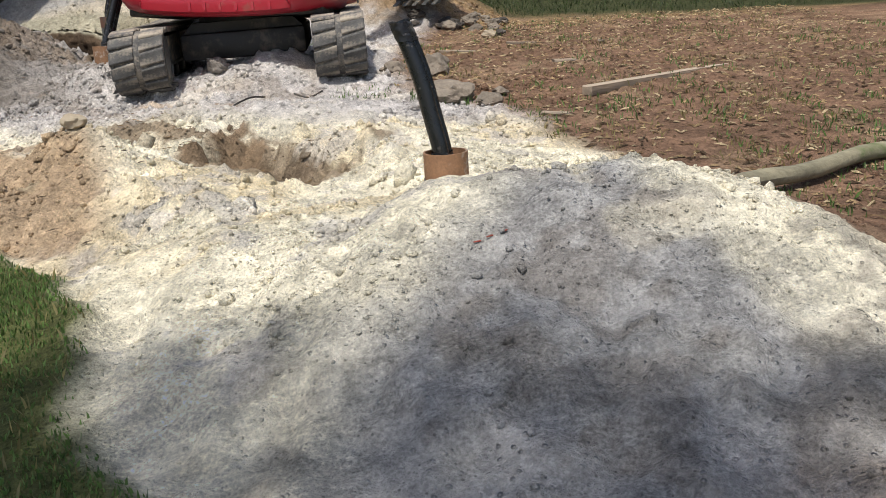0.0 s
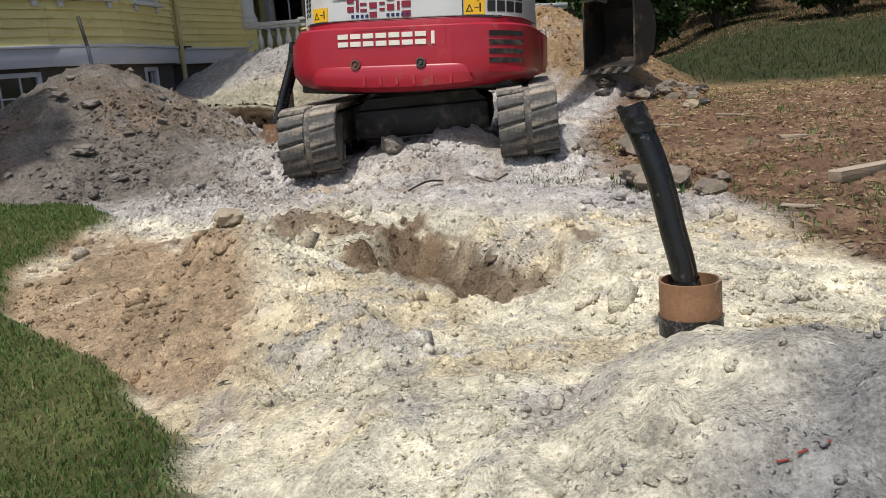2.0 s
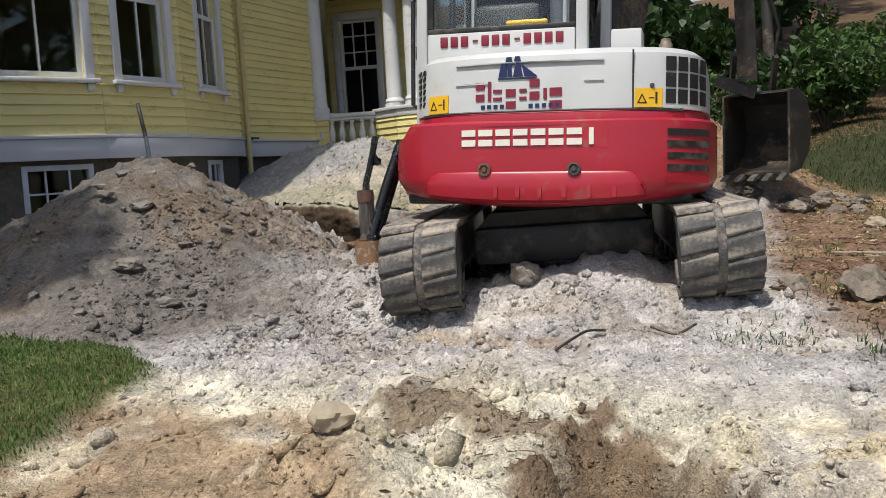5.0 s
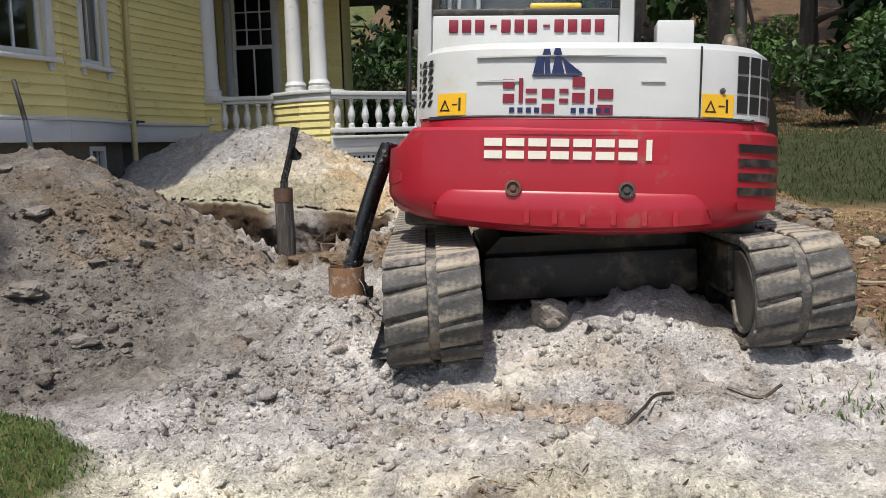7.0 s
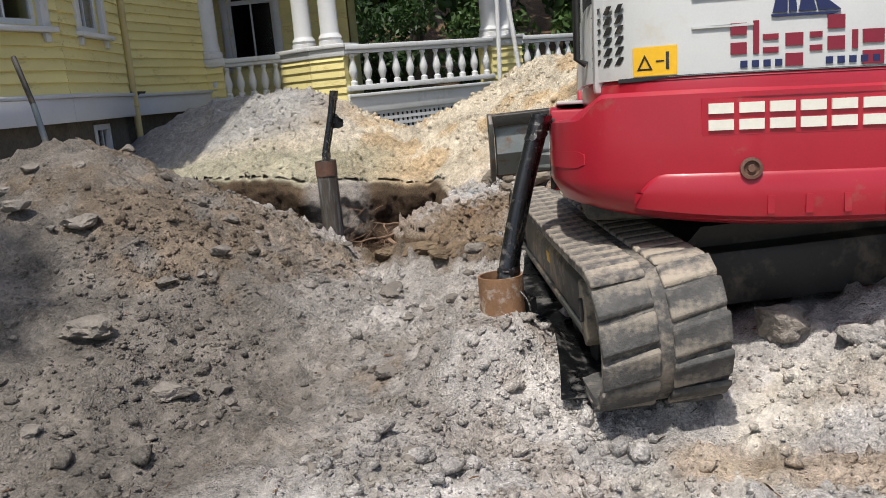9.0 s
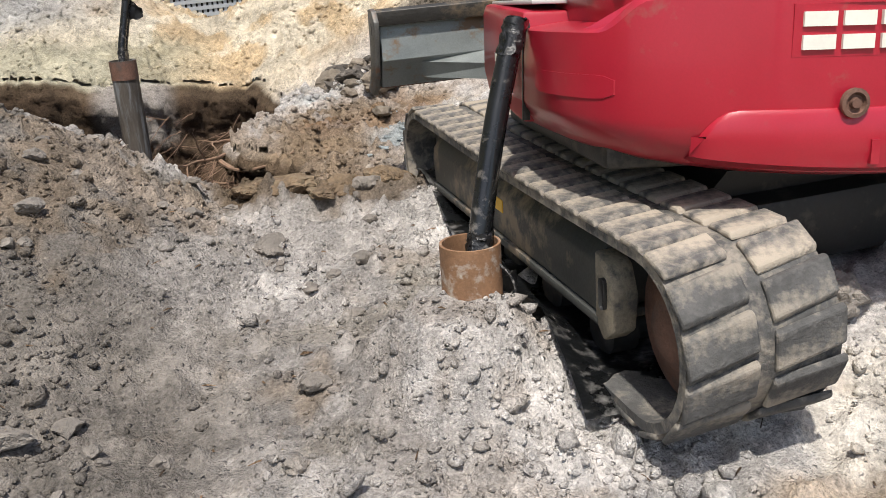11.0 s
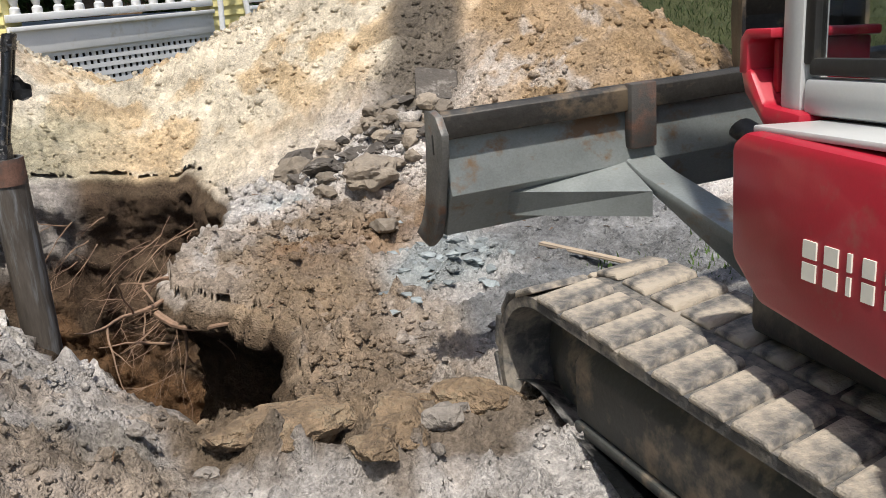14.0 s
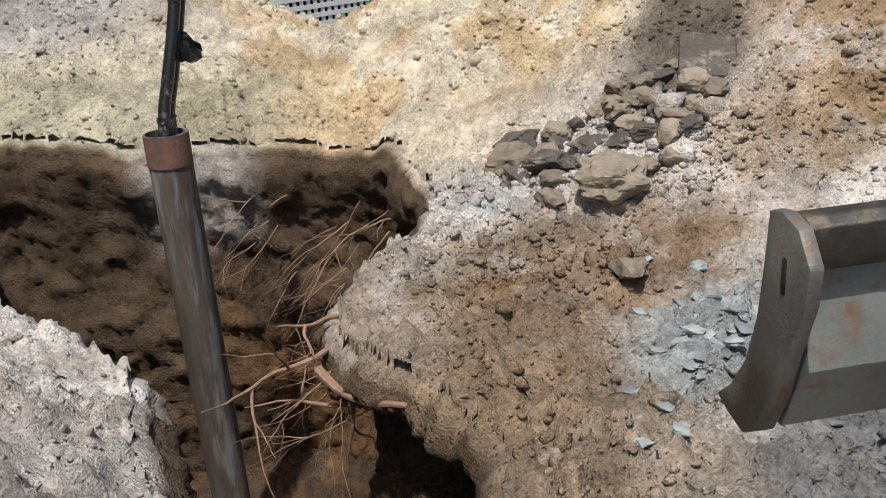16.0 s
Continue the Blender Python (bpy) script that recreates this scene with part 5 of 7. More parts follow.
def along(a, b, s, off=0.0):
    d = (b - a).normalized()
    nrm = Vector((d.y, -d.x))
    return a + d * s + nrm * off


def wall_box(bm, a, b, s0, s1, z0, z1, o0, o1, bevel=0.0):
    """A box on the wall from a to b: between s0 and s1 along it, z0 and z1, and o0 and o1 out of it."""
    d = (b - a).normalized()
    m = Matrix(((d.x, d.y, 0, a.x), (d.y, -d.x, 0, a.y), (0, 0, 1, 0), (0, 0, 0, 1)))
    return bx(bm, s0, s1, o0, o1, z0, z1, bevel, 2, m)


def cut(s0, s1, holes):
    spans = [(s0, s1)]
    for h0, h1 in holes:
        spans = [q for p in spans for q in ((p[0], min(p[1], h0)), (max(p[0], h1), p[1])) if q[1] - q[0] > 0.02]
    return spans


def window(a, b, s0, s1, z0, z1, parent, lights=2, upper=True, trim=TRIM):
    """A sash window with casing, sill and panes, on the wall from a to b."""
    wd = new("window")
    wd.parent = parent
    tagged(wd, "white sash window with dark panes")
    w = 0.11
    for q in ((s0 - w, s0, z0 - 0.02, z1), (s1, s1 + w, z0 - 0.02, z1), (s0 - w, s1 + w, z1, z1 + 0.14)):
        part("casing", wall_box(bmesh.new(), a, b, q[0], q[1], q[2], q[3], -0.02, 0.045, 0.006), trim, wd)
    part("sill", wall_box(bmesh.new(), a, b, s0 - w - 0.04, s1 + w + 0.04, z0 - 0.07, z0 - 0.022, -0.02, 0.10, 0.01), trim, wd)
    for s in (s0 - w + 0.02, s1 + w - 0.10):
        part("bracket", wall_box(bmesh.new(), a, b, s, s + 0.08, z0 - 0.16, z0 - 0.073, -0.01, 0.055, 0.012), trim, wd)
    mid = (z0 + z1) / 2
    for k, (y0, y1, o) in enumerate(((z0, mid + 0.03, -0.05), (mid - 0.0, z1, -0.09))):
        bm = bmesh.new()
        for q in ((s0, s0 + 0.05, y0, y1), (s1 - 0.05, s1, y0, y1), (s0 + 0.05, s1 - 0.05, y0, y0 + 0.055), (s0 + 0.05, s1 - 0.05, y1 - 0.045, y1)):
            wall_box(bm, a, b, *q, o - 0.02, o + 0.018)
        n = lights if k == 0 or not upper else 3
        for i in range(1, n):
            s = s0 + (s1 - s0) * i / n
            wall_box(bm, a, b, s - 0.012, s + 0.012, y0 + 0.05, y1 - 0.04, o - 0.016, o + 0.014)
        if k == 1 and upper:
            for f in (0.35, 0.68):
                z = y0 + (y1 - y0) * f
                wall_box(bm, a, b, s0 + 0.05, s1 - 0.05, z - 0.012, z + 0.012, o - 0.015, o + 0.012)
        sash = part("sash", bm, trim, wd)
        p = part("pane", wall_box(bmesh.new(), a, b, s0 + 0.045, s1 - 0.045, y0 + 0.05, y1 - 0.04, o - 0.006, o - 0.002), GLASS, sash)
        p.visible_shadow = False


SEG = []
for i_ in range(5):
    SEG.append((P_H[i_], P_H[i_ + 1], (P_H[i_ + 1] - P_H[i_]).length))
WIN = {0: [(SEG[0][2] - 1.12, SEG[0][2] - 0.18)], 1: [(0.30, 1.06)], 2: [(0.58, 1.28)]}
ZW0, ZW1 = 2.66, 4.55
BWIN = {0: [(SEG[0][2] - 0.95, SEG[0][2] - 0.15)], 2: [(0.75, 1.25)]}
for i_, (a_, b_, L_) in enumerate(SEG):
    wl = new("house_wall")
    wl.parent = house
    holes = WIN.get(i_, [])
    bm = bmesh.new()
    for s0, s1 in cut(0, L_, holes):
        wall_box(bm, a_, b_, s0, s1, Z_BAND0, Z_TOP, -0.2, -0.004)
    for s0, s1 in holes:
        wall_box(bm, a_, b_, s0, s1, Z_BAND0, ZW0, -0.2, -0.004)
        wall_box(bm, a_, b_, s0, s1, ZW1, Z_TOP, -0.2, -0.004)
    part("wall_core", bm, SIDING, wl)
    part("water_table", wall_box(bmesh.new(), a_, b_, -0.02, L_ + 0.02, Z_BAND0 - 0.03, Z_BAND1 - 0.02, -0.002, 0.05, 0.004), GREYTRIM, wl, "pale grey water table board")
    part("drip_cap", wall_box(bmesh.new(), a_, b_, -0.02, L_ + 0.02, Z_BAND1 - 0.018, Z_BAND1 + 0.02, -0.002, 0.075, 0.006), GREYTRIM, wl)
    # foundation with basement windows
    bh = BWIN.get(i_, [])
    base_ = [(s0, s1, 0.2, Z_BAND0 - 0.03) for s0, s1 in cut(0, L_, bh)]
    for s0, s1 in bh:
        base_ += [(s0, s1, 0.2, 1.08), (s0, s1, 1.70, Z_BAND0 - 0.03)]
    for q in base_:
        part("foundation", wall_box(bmesh.new(), a_, b_, *q, -0.35, -0.06), STONEWALL, wl, "dark rough foundation wall")
    for s0, s1 in bh:
        wd = new("basement_window")
        wd.parent = house
        for q in ((s0, s0 + 0.06, 1.08, 1.70), (s1 - 0.06, s1, 1.08, 1.70), (s0 + 0.06, s1 - 0.06, 1.08, 1.14), (s0 + 0.06, s1 - 0.06, 1.64, 1.70)):
            part("frame", wall_box(bmesh.new(), a_, b_, *q, -0.14, -0.045, 0.004), GREYTRIM, wd)
        for k in (1, 2):
            s = s0 + (s1 - s0) * k / 3
            part("bar", wall_box(bmesh.new(), a_, b_, s - 0.011, s + 0.011, 1.14, 1.64, -0.115, -0.085), GREYTRIM, wd)
        part("bar", wall_box(bmesh.new(), a_, b_, s0 + 0.06, s1 - 0.06, 1.38, 1.40, -0.114, -0.086), GREYTRIM, wd)
        p_ = part("pane", wall_box(bmesh.new(), a_, b_, s0 + 0.05, s1 - 0.05, 1.12, 1.66, -0.104, -0.098), GLASS, wd)
        p_.visible_shadow = False
    for s0, s1 in holes:
        window(a_, b_, s0, s1, ZW0, ZW1, house, 2, True)
# closing walls, floor and roof of the house
bm = bmesh.new()
for q in (((-11.2, 4.75), (-16, 6)), ((-16, 6), (-16, 21)), ((-16, 21), (-7.5, 21))):
    a_, b_ = Vector(q[0]), Vector(q[1])
    wall_box(bm, a_, b_, 0, (b_ - a_).length, 0.2, Z_TOP, -0.1, 0.1)
part("rear_wall", bm, SIDING, house)
bm = bmesh.new()
prism(bm, [(-11.5, 4.4), (-6.75, 11.6), (-6.35, 13.0), (-6.6, 17.9), (-7.2, 21.4), (-16.5, 21.4), (-16.5, 5.6)], 'z', Z_TOP, Z_TOP + 0.3)
part("roof_eave", bm, GREYTRIM, house)
bm = bmesh.new()
prism(bm, [(-11.2, 5.2), (-7.6, 11.6), (-7.25, 13.0), (-7.4, 17.3), (-7.6, 20.8), (-15.8, 20.8), (-15.8, 6.2)], 'z', 2.0, 2.05)
part("inner_floor", bm, SHADEBLACK, house)
for nm_, s_, i_ in (("downpipe", SEG[0][2] - 1.40, 0), ("downpipe", 0.06, 4)):
    a_, b_, L_ = SEG[i_]
    p1, p2 = along(a_, b_, s_, 0.12), along(a_, b_, s_, 0.10)
    bm = bmesh.new()
    tube(bm, [(p1.x, p1.y, 1.05), (p1.x, p1.y, 2.0), (p1.x, p1.y, Z_TOP)], 0.042, 14)
    dp = part(nm_, bm, DOWNPIPE, house, "cream painted downpipe")
    for z in (1.86, 3.6):
        part("collar", lathe(bmesh.new(), [(0.045, 0), (0.052, 0.005), (0.052, 0.03), (0.045, 0.035)], 14, (p1.x, p1.y, z)), DOWNPIPE, dp)

# ---- porch ----
porch = thing("porch", "white balustraded porch with round columns and yellow piers", "porch")
C0, C1, CM, C2, C3 = Vector((-7.05, 17.62)), Vector((-5.98, 17.72)), Vector((-5.45, 17.22)), Vector((-4.94, 17.02)), Vector((-2.93, 18.9))
C4 = Vector((-2.45, 19.35))
ZR, ZF = 2.44, 1.78
floor_pts = [(-7.3, 17.9), (C1.x, C1.y), (CM.x, CM.y), (C2.x, C2.y), (C3.x, C3.y), (C4.x, C4.y), (-1.0, 21.0), (-4.0, 24), (-7.3, 24)]
part("porch_floor", prism(bmesh.new(), floor_pts, 'z', ZF - 0.12, ZF - 0.06), GREYTRIM, porch)
ceil_pts = [(-7.3, 17.7), (-5.9, 17.3), (-5.3, 16.9), (-4.7, 16.7), (-1.9, 19.2), (-1.0, 21.0), (-4.0, 24), (-7.3, 24)]
part("porch_ceiling", prism(bmesh.new(), ceil_pts, 'z', 4.7, 4.85), SHADEBLACK, porch, "porch ceiling coloured near black for its shade")
prof_b = [(0.05, 0.0), (0.05, 0.05), (0.028, 0.07), (0.036, 0.09), (0.058, 0.16), (0.062, 0.20), (0.045, 0.28), (0.026, 0.36), (0.030, 0.385), (0.042, 0.40), (0.042, 0.43)]
bm = lathe(bmesh.new(), prof_b, 12)
bal_ob = finish("baluster", bm, TRIM, porch)
bal_me = bal_ob.data
first = True
for a_, b_, n_ in ((C0, C1, 6), (C2, C3, 11), (C4, Vector((-1.2, 20.6)), 7)):
    L_ = (b_ - a_).length
    part("top_rail", wall_box(bmesh.new(), a_, b_, 0, L_, ZR - 0.07, ZR, -0.07, 0.07, 0.012), TRIM, porch)
    part("upper_moulding", wall_box(bmesh.new(), a_, b_, 0, L_, ZR - 0.12, ZR - 0.072, -0.045, 0.045, 0.008), TRIM, porch)
    part("bottom_rail", wall_box(bmesh.new(), a_, b_, 0, L_, ZF + 0.03, ZF + 0.105, -0.06, 0.06, 0.01), TRIM, porch)
    part("fascia", wall_box(bmesh.new(), a_, b_, 0, L_, 1.50, ZF - 0.01, -0.03, 0.035, 0.006), TRIM, porch)
    part("nosing", wall_box(bmesh.new(), a_, b_, 0, L_, ZF - 0.055, ZF - 0.012, 0.037, 0.075, 0.006), TRIM, porch)
    for i in range(n_):
        p = along(a_, b_, L_ * (i + 0.5) / n_)
        m_ = Matrix.Translation((p.x, p.y, ZF + 0.105))
        if first:
            bal_ob.matrix_basis = m_
            first = False
        else:
            share("baluster", bal_me, porch, m_)
    # square lattice under the floor
    bm = bmesh.new()
    s = 0.0
    while s < L_:
        wall_box(bm, a_, b_, s, min(L_, s + 0.045), 0.85, 1.498, -0.012, 0.0)
        s += 0.085
    z = 0.86
    while z < 1.48:
        wall_box(bm, a_, b_, 0, L_, z, z + 0.045, 0.001, 0.012)
        z += 0.085
    part("lattice", bm, TRIM, porch, "white square lattice skirt")
    # dark panel added behind the lattice as the shade under the floor
    part("dark_underfloor", wall_box(bmesh.new(), a_, b_, 0, L_, 0.6, 1.498, -0.5, -0.4), SHADEBLACK, porch)


def clad(a, b, L, z0, z1, parent, holes=(), zh=(0, 0)):
    """Overlapping clapboards, one board a course, broken at openings."""
    z, k = z0, 0
    while z < z1 - 0.02:
        h = min(0.112, z1 - z)
        for s0, s1 in cut(0, L, holes if z + h > zh[0] and z < zh[1] else ()):
            b2 = bmesh.new()
            d = (b - a).normalized()
            m = Matrix(((d.x, d.y, 0, a.x), (d.y, -d.x, 0, a.y), (0, 0, 1, 0), (0, 0, 0, 1)))
            prism(b2, [(0.0, z), (0.030, z), (0.006, z + h + 0.006), (0.0, z + h + 0.006)], 'x', s0, s1, 0, m)
            part("clapboard", b2, SIDING, parent, smooth=0)
        z += 0.112


for a_, b_ in ((C1, CM), (CM, C2), (C3, C4)):
    pier = new("pier")
    pier.parent = porch
    L_ = (b_ - a_).length
    part("pier_core", wall_box(bmesh.new(), a_, b_, 0, L_, 0.7, ZR - 0.14, -0.3, -0.002), SIDING, pier)
    part("pier_cap", wall_box(bmesh.new(), a_, b_, -0.03, L_ + 0.03, ZR - 0.14, ZR - 0.03, -0.34, 0.03, 0.01), TRIM, pier)
    part("pier_top", wall_box(bmesh.new(), a_, b_, -0.05, L_ + 0.05, ZR - 0.028, ZR + 0.03, -0.36, 0.06, 0.012), TRIM, pier)
    clad(a_, b_, L_, 0.9, ZR - 0.15, pier)
col = lathe(bmesh.new(), [(0.17, 0), (0.17, 0.06), (0.15, 0.065), (0.165, 0.10), (0.15, 0.135), (0.135, 0.15), (0.13, 0.17), (0.125, 0.9), (0.108, 2.1), (0.13, 2.13), (0.14, 2.25)], 24)
col_ob = finish("column", col, TRIM, porch, "round white column")
cpos = [along(C1, CM, 0.38, -0.17), along(CM, C2, 0.26, -0.17), along(C3, C4, 0.15, -0.17), along(C3, C4, 0.5, -0.17)]
for i_, p_ in enumerate(cpos):
    m_ = Matrix.Translation((p_.x, p_.y, ZR + 0.03))
    if i_ == 0:
        col_ob.matrix_basis = m_
    else:
        share("column", col_ob.data, porch, m_)
# corner pilaster and pier at the house corner
d5 = (P_H[5] - P_H[4]).normalized()
part("corner_column", lathe(bmesh.new(), [(0.18, 0), (0.18, 0.08), (0.155, 0.1), (0.15, 0.16), (0.14, 0.18), (0.125, 2.2)], 24, (-7.02, 17.72, ZR + 0.02)), TRIM, porch)
cp = new("corner_pier")
cp.parent = porch
part("pier_core", bx(bmesh.new(), -7.2, -6.82, 17.6, 17.9, 0.7, ZR - 0.1), SIDING, cp)
part("pier_top", bx(bmesh.new(), -7.24, -6.78, 17.56, 17.94, ZR - 0.1, ZR + 0.02, 0.012), TRIM, cp)
clad(Vector((-7.2, 17.6)), Vector((-6.82, 17.6)), 0.38, 0.9, ZR - 0.1, cp)
# wall behind the porch with a tall window
A_, B_ = Vector((-7.4, 19.35)), Vector((-5.2, 19.35))
pw = new("porch_wall")
pw.parent = porch
bm = bmesh.new()
for s0, s1 in cut(0, 2.2, [(0.25, 1.0)]):
    wall_box(bm, A_, B_, s0, s1, ZF - 0.1, 4.7, -0.15, -0.002)
wall_box(bm, A_, B_, 0.25, 1.0, ZF - 0.1, 2.45, -0.15, -0.002)
wall_box(bm, A_, B_, 0.25, 1.0, 4.3, 4.7, -0.15, -0.002)
part("wall_core", bm, SIDING, pw)
clad(A_, B_, 2.2, ZF, 4.7, pw, [(0.12, 1.13)], (2.35, 4.45))
window(A_, B_, 0.25, 1.0, 2.45, 4.3, porch, 2, True)
part("room_back", bx(bmesh.new(), -7.4, -5.3, 20.3, 20.4, ZF, 4.7), SHADEBLACK, porch)
part("room_side", bx(bmesh.new(), -5.35, -5.2, 19.36, 20.3, ZF, 4.7), SIDING, porch)
for x_, y_, dx_ in ((-2.85, 18.55, 0.12), (-2.45, 18.8, -0.28)):
    bm = tube(bmesh.new(), [(x_, y_, 1.2), (x_ + dx_, y_ + 0.1, 4.2)], 0.035, 10)
    tagged(finish("white_pole", bm, TRIM), "white painted pole leaning by the porch", "pole", "leaning poles")
for i_, (a_, b_, L_) in enumerate(SEG):
    wl = [o for o in house.children if o.name.startswith("house_wall")][i_]
    clad(a_, b_, L_, Z_BAND1 + 0.02, 4.9, wl, [(h0 - 0.11, h1 + 0.11) for h0, h1 in WIN.get(i_, [])], (ZW0 - 0.07, ZW1 + 0.14))


# ---- pipes in casings ----
def bundle(bm, pts, r, gap, turn):
    """Two pipes side by side along the same curve."""
    g = Vector((math.cos(turn), math.sin(turn), 0)) * gap
    for s in (-1, 1):
        tube(bm, [Vector(p) + g * s for p in pts], r, 16)


def curve(pts, n=8):
    """A smooth curve through a few points."""
    P = [Vector(p) for p in pts]
    P = [2 * P[0] - P[1]] + P + [2 * P[-1] - P[-2]]
    out = []
    for i in range(1, len(P) - 2):
        for k in range(n):
            t = k / n
            out.append(0.5 * ((2 * P[i]) + (P[i + 1] - P[i - 1]) * t + (2 * P[i - 1] - 5 * P[i] + 4 * P[i + 1] - P[i + 2]) * t * t + (3 * P[i] - P[i - 1] - 3 * P[i + 1] + P[i + 2]) * t ** 3))
    return out + [P[-2]]


def crinkle(bm, amount, seed):
    rnd = random.Random(seed)
    for v in bm.verts:
        v.co += Vector((rnd.uniform(-1, 1), rnd.uniform(-1, 1), rnd.uniform(-1, 1))) * amount


def tape_wrap(pts, r, seed):
    bm = bmesh.new()
    tube(bm, pts, r, 18, False)
    crinkle(bm, 0.004, seed)
    return bm


def well(label, c, r, z0, z1, path, casing_mat, turn, pr=0.026, gap=0.028, lean=(0, 0)):
    w = thing("pipe_casing", label, "pipe casing", group="pipe casings")
    b2 = pipe_wall(bmesh.new(), (0, 0), r, z0, z1)
    for v in b2.verts:
        v.co.x += c[0] + lean[0] * (z1 - v.co.z)
        v.co.y += c[1] + lean[1] * (z1 - v.co.z)
    part("casing", b2, casing_mat, w)
    pts = curve(path)
    for s in (-1, 1):
        g = Vector((math.cos(turn), math.sin(turn), 0)) * gap * s
        part("plastic_pipe", tube(bmesh.new(), [p + g for p in pts], pr, 16), HDPE, w, "black plastic pipe")
    n = len(pts)
    for a, b, q in ((0.16, 0.30, 1.95), (0.92, 1.0, 2.0)):
        i0, i1 = int(a * (n - 1)), max(int(b * (n - 1)), int(a * (n - 1)) + 1)
        seg_pts = pts[i0:i1 + 1]
        dense = [seg_pts[k].lerp(seg_pts[k + 1], f) for k in range(len(seg_pts) - 1) for f in (0, 0.34, 0.67)] + [seg_pts[-1]]
        b2 = tape_wrap([Vector((0, 0, p.z)) for p in dense], pr * 1.12, int(a * 100))
        # oval section round both pipes
        for v in b2.verts:
            f = (v.co.z - dense[0].z) / max(1e-6, dense[-1].z - dense[0].z)
            k = min(max(f, 0), 1) * (len(dense) - 1)
            lo = dense[int(k)].lerp(dense[min(int(k) + 1, len(dense) - 1)], k - int(k))
            ax = Vector((math.cos(turn), math.sin(turn), 0))
            off = Vector((v.co.x, v.co.y, 0))
            off += ax * (gap if off.dot(ax) > 0 else -gap)
            v.co = Vector((lo.x + off.x, lo.y + off.y, v.co.z))
        part("tape", b2, TAPE, w, "crinkled black tape")
    return w


def flap(w, p, size, seed):
    bm = bmesh.new()
    rnd = random.Random(seed)
    rows = []
    for i in range(5):
        u = i / 4
        rows.append([bm.verts.new((p[0] + u * size[0], p[1] + 0.02 * rnd.uniform(-1, 1), p[2] + (k / 3 - 0.6) * size[1] * (1 - 0.6 * u) - 0.05 * u + 0.012 * rnd.uniform(-1, 1))) for k in range(4)])
    for a, b in zip(rows, rows[1:]):
        for k in range(3):
            bm.faces.new((a[k], a[k + 1], b[k + 1], b[k]))
    bmesh.ops.solidify(bm, geom=bm.faces[:], thickness=0.002)
    part("loose_tape", bm, TAPE, w, "torn flap of black tape")


w1 = well("brown steel casing with two black pipes in the white heap", (-0.03, 3.77), 0.094, 0.25, 0.645,
          [(-0.03, 3.77, 0.35), (-0.04, 3.77, 0.62), (-0.075, 3.785, 0.80), (-0.115, 3.80, 0.98), (-0.185, 3.82, 1.18)], CASING, 1.35, 0.034, 0.03)
part("casing_collar", pipe_wall(bmesh.new(), (-0.03, 3.77), 0.097, 0.36, 0.535, 0.003), TAPE, w1, "black band round the casing")
w2 = well("rusty steel casing with two black pipes beside the excavator", (-2.905, 7.88), 0.09, 0.55, 1.01,
          [(-2.89, 7.88, 0.85), (-2.87, 7.89, 1.02), (-2.83, 7.94, 1.18), (-2.77, 8.0, 1.38), (-2.69, 8.07, 1.61)], CASING, 1.2, 0.032, 0.026)
part("casing_wrap", tape_wrap([(-2.905, 7.88, z) for z in (0.74, 0.765, 0.79, 0.81)], 0.0935, 5), TAPE, w2, "torn black wrap round the casing")
flap(w2, (-2.87, 7.86, 0.93), (0.10, 0.14), 4)
bm = tube(bmesh.new(), curve([(-2.84, 7.84, 0.96), (-2.80, 7.80, 0.90), (-2.80, 7.78, 0.80), (-2.87, 7.76, 0.78)]), 0.004, 6)
part("loose_strip", bm, TAPE, w2)
w3 = well("long weathered casing with black pipes standing in the pit", (-4.43, 12.32), 0.092, -1.0, 1.215,
          [(-4.43, 12.32, 0.9), (-4.42, 12.33, 1.25), (-4.39, 12.38, 1.42), (-4.35, 12.42, 1.6), (-4.31, 12.46, 1.81)], CASINGDARK, 1.3, 0.026, 0.02, (0.0, 0.03))
part("casing_mouth", pipe_wall(bmesh.new(), (-4.43, 12.32), 0.0945, 1.08, 1.212, 0.002), RUST, w3, "rusty upper rim")
flap(w3, (-4.35, 12.42, 1.58), (0.10, 0.16), 9)
tagged(w3, "long weathered casing with black pipes standing in the pit")


# ---- loose stones and clods ----
def rock_bm(seed, size, sub=2, flat=0.75, rough=0.22, sharp=False):
    rnd = random.Random(seed)
    bm = bmesh.new()
    bmesh.ops.create_icosphere(bm, subdivisions=sub, radius=1.0)
    o = Vector((rnd.uniform(0, 50), rnd.uniform(0, 50), rnd.uniform(0, 50)))
    cuts = [(Vector((rnd.gauss(0, 1), rnd.gauss(0, 1), rnd.gauss(0, 1))).normalized(), rnd.uniform(0.45, 0.8)) for _ in range(13 if sharp else 7)]
    for v in bm.verts:
        p = v.co.copy()
        for nrm, d in cuts:
            e = p.dot(nrm) - d
            if e > 0:
                p -= nrm * e * (0.95 if sharp else 0.7)
        p *= 1 + rough * noise.noise(p * 1.7 + o) + 0.45 * rough * noise.noise(p * 4.1 + o) + 0.3 * rough * noise.noise(p * 9.3 + o)
        v.co = Vector((p.x * size[0], p.y * size[1], p.z * size[2] * flat))
    return bm


ROCKS = []


def stone(x, y, size, mat, label, seed, rz=0, tilt=0, sink=0.35, sharp=False, group="loose stones", flat=0.75):
    bm = rock_bm(seed, size, 4 if max(size) > 0.09 else 3, flat, 0.3, sharp)
    ob = finish("rock", bm, mat, None, "", 28)
    ob.matrix_basis = pose(x, y, gz_at(x, y) + size[2] * flat * (1 - sink) * 0.75, tilt, tilt * 0.4, rz)
    tagged(ob, label, "rock", group)
    return ob


rr = random.Random(11)
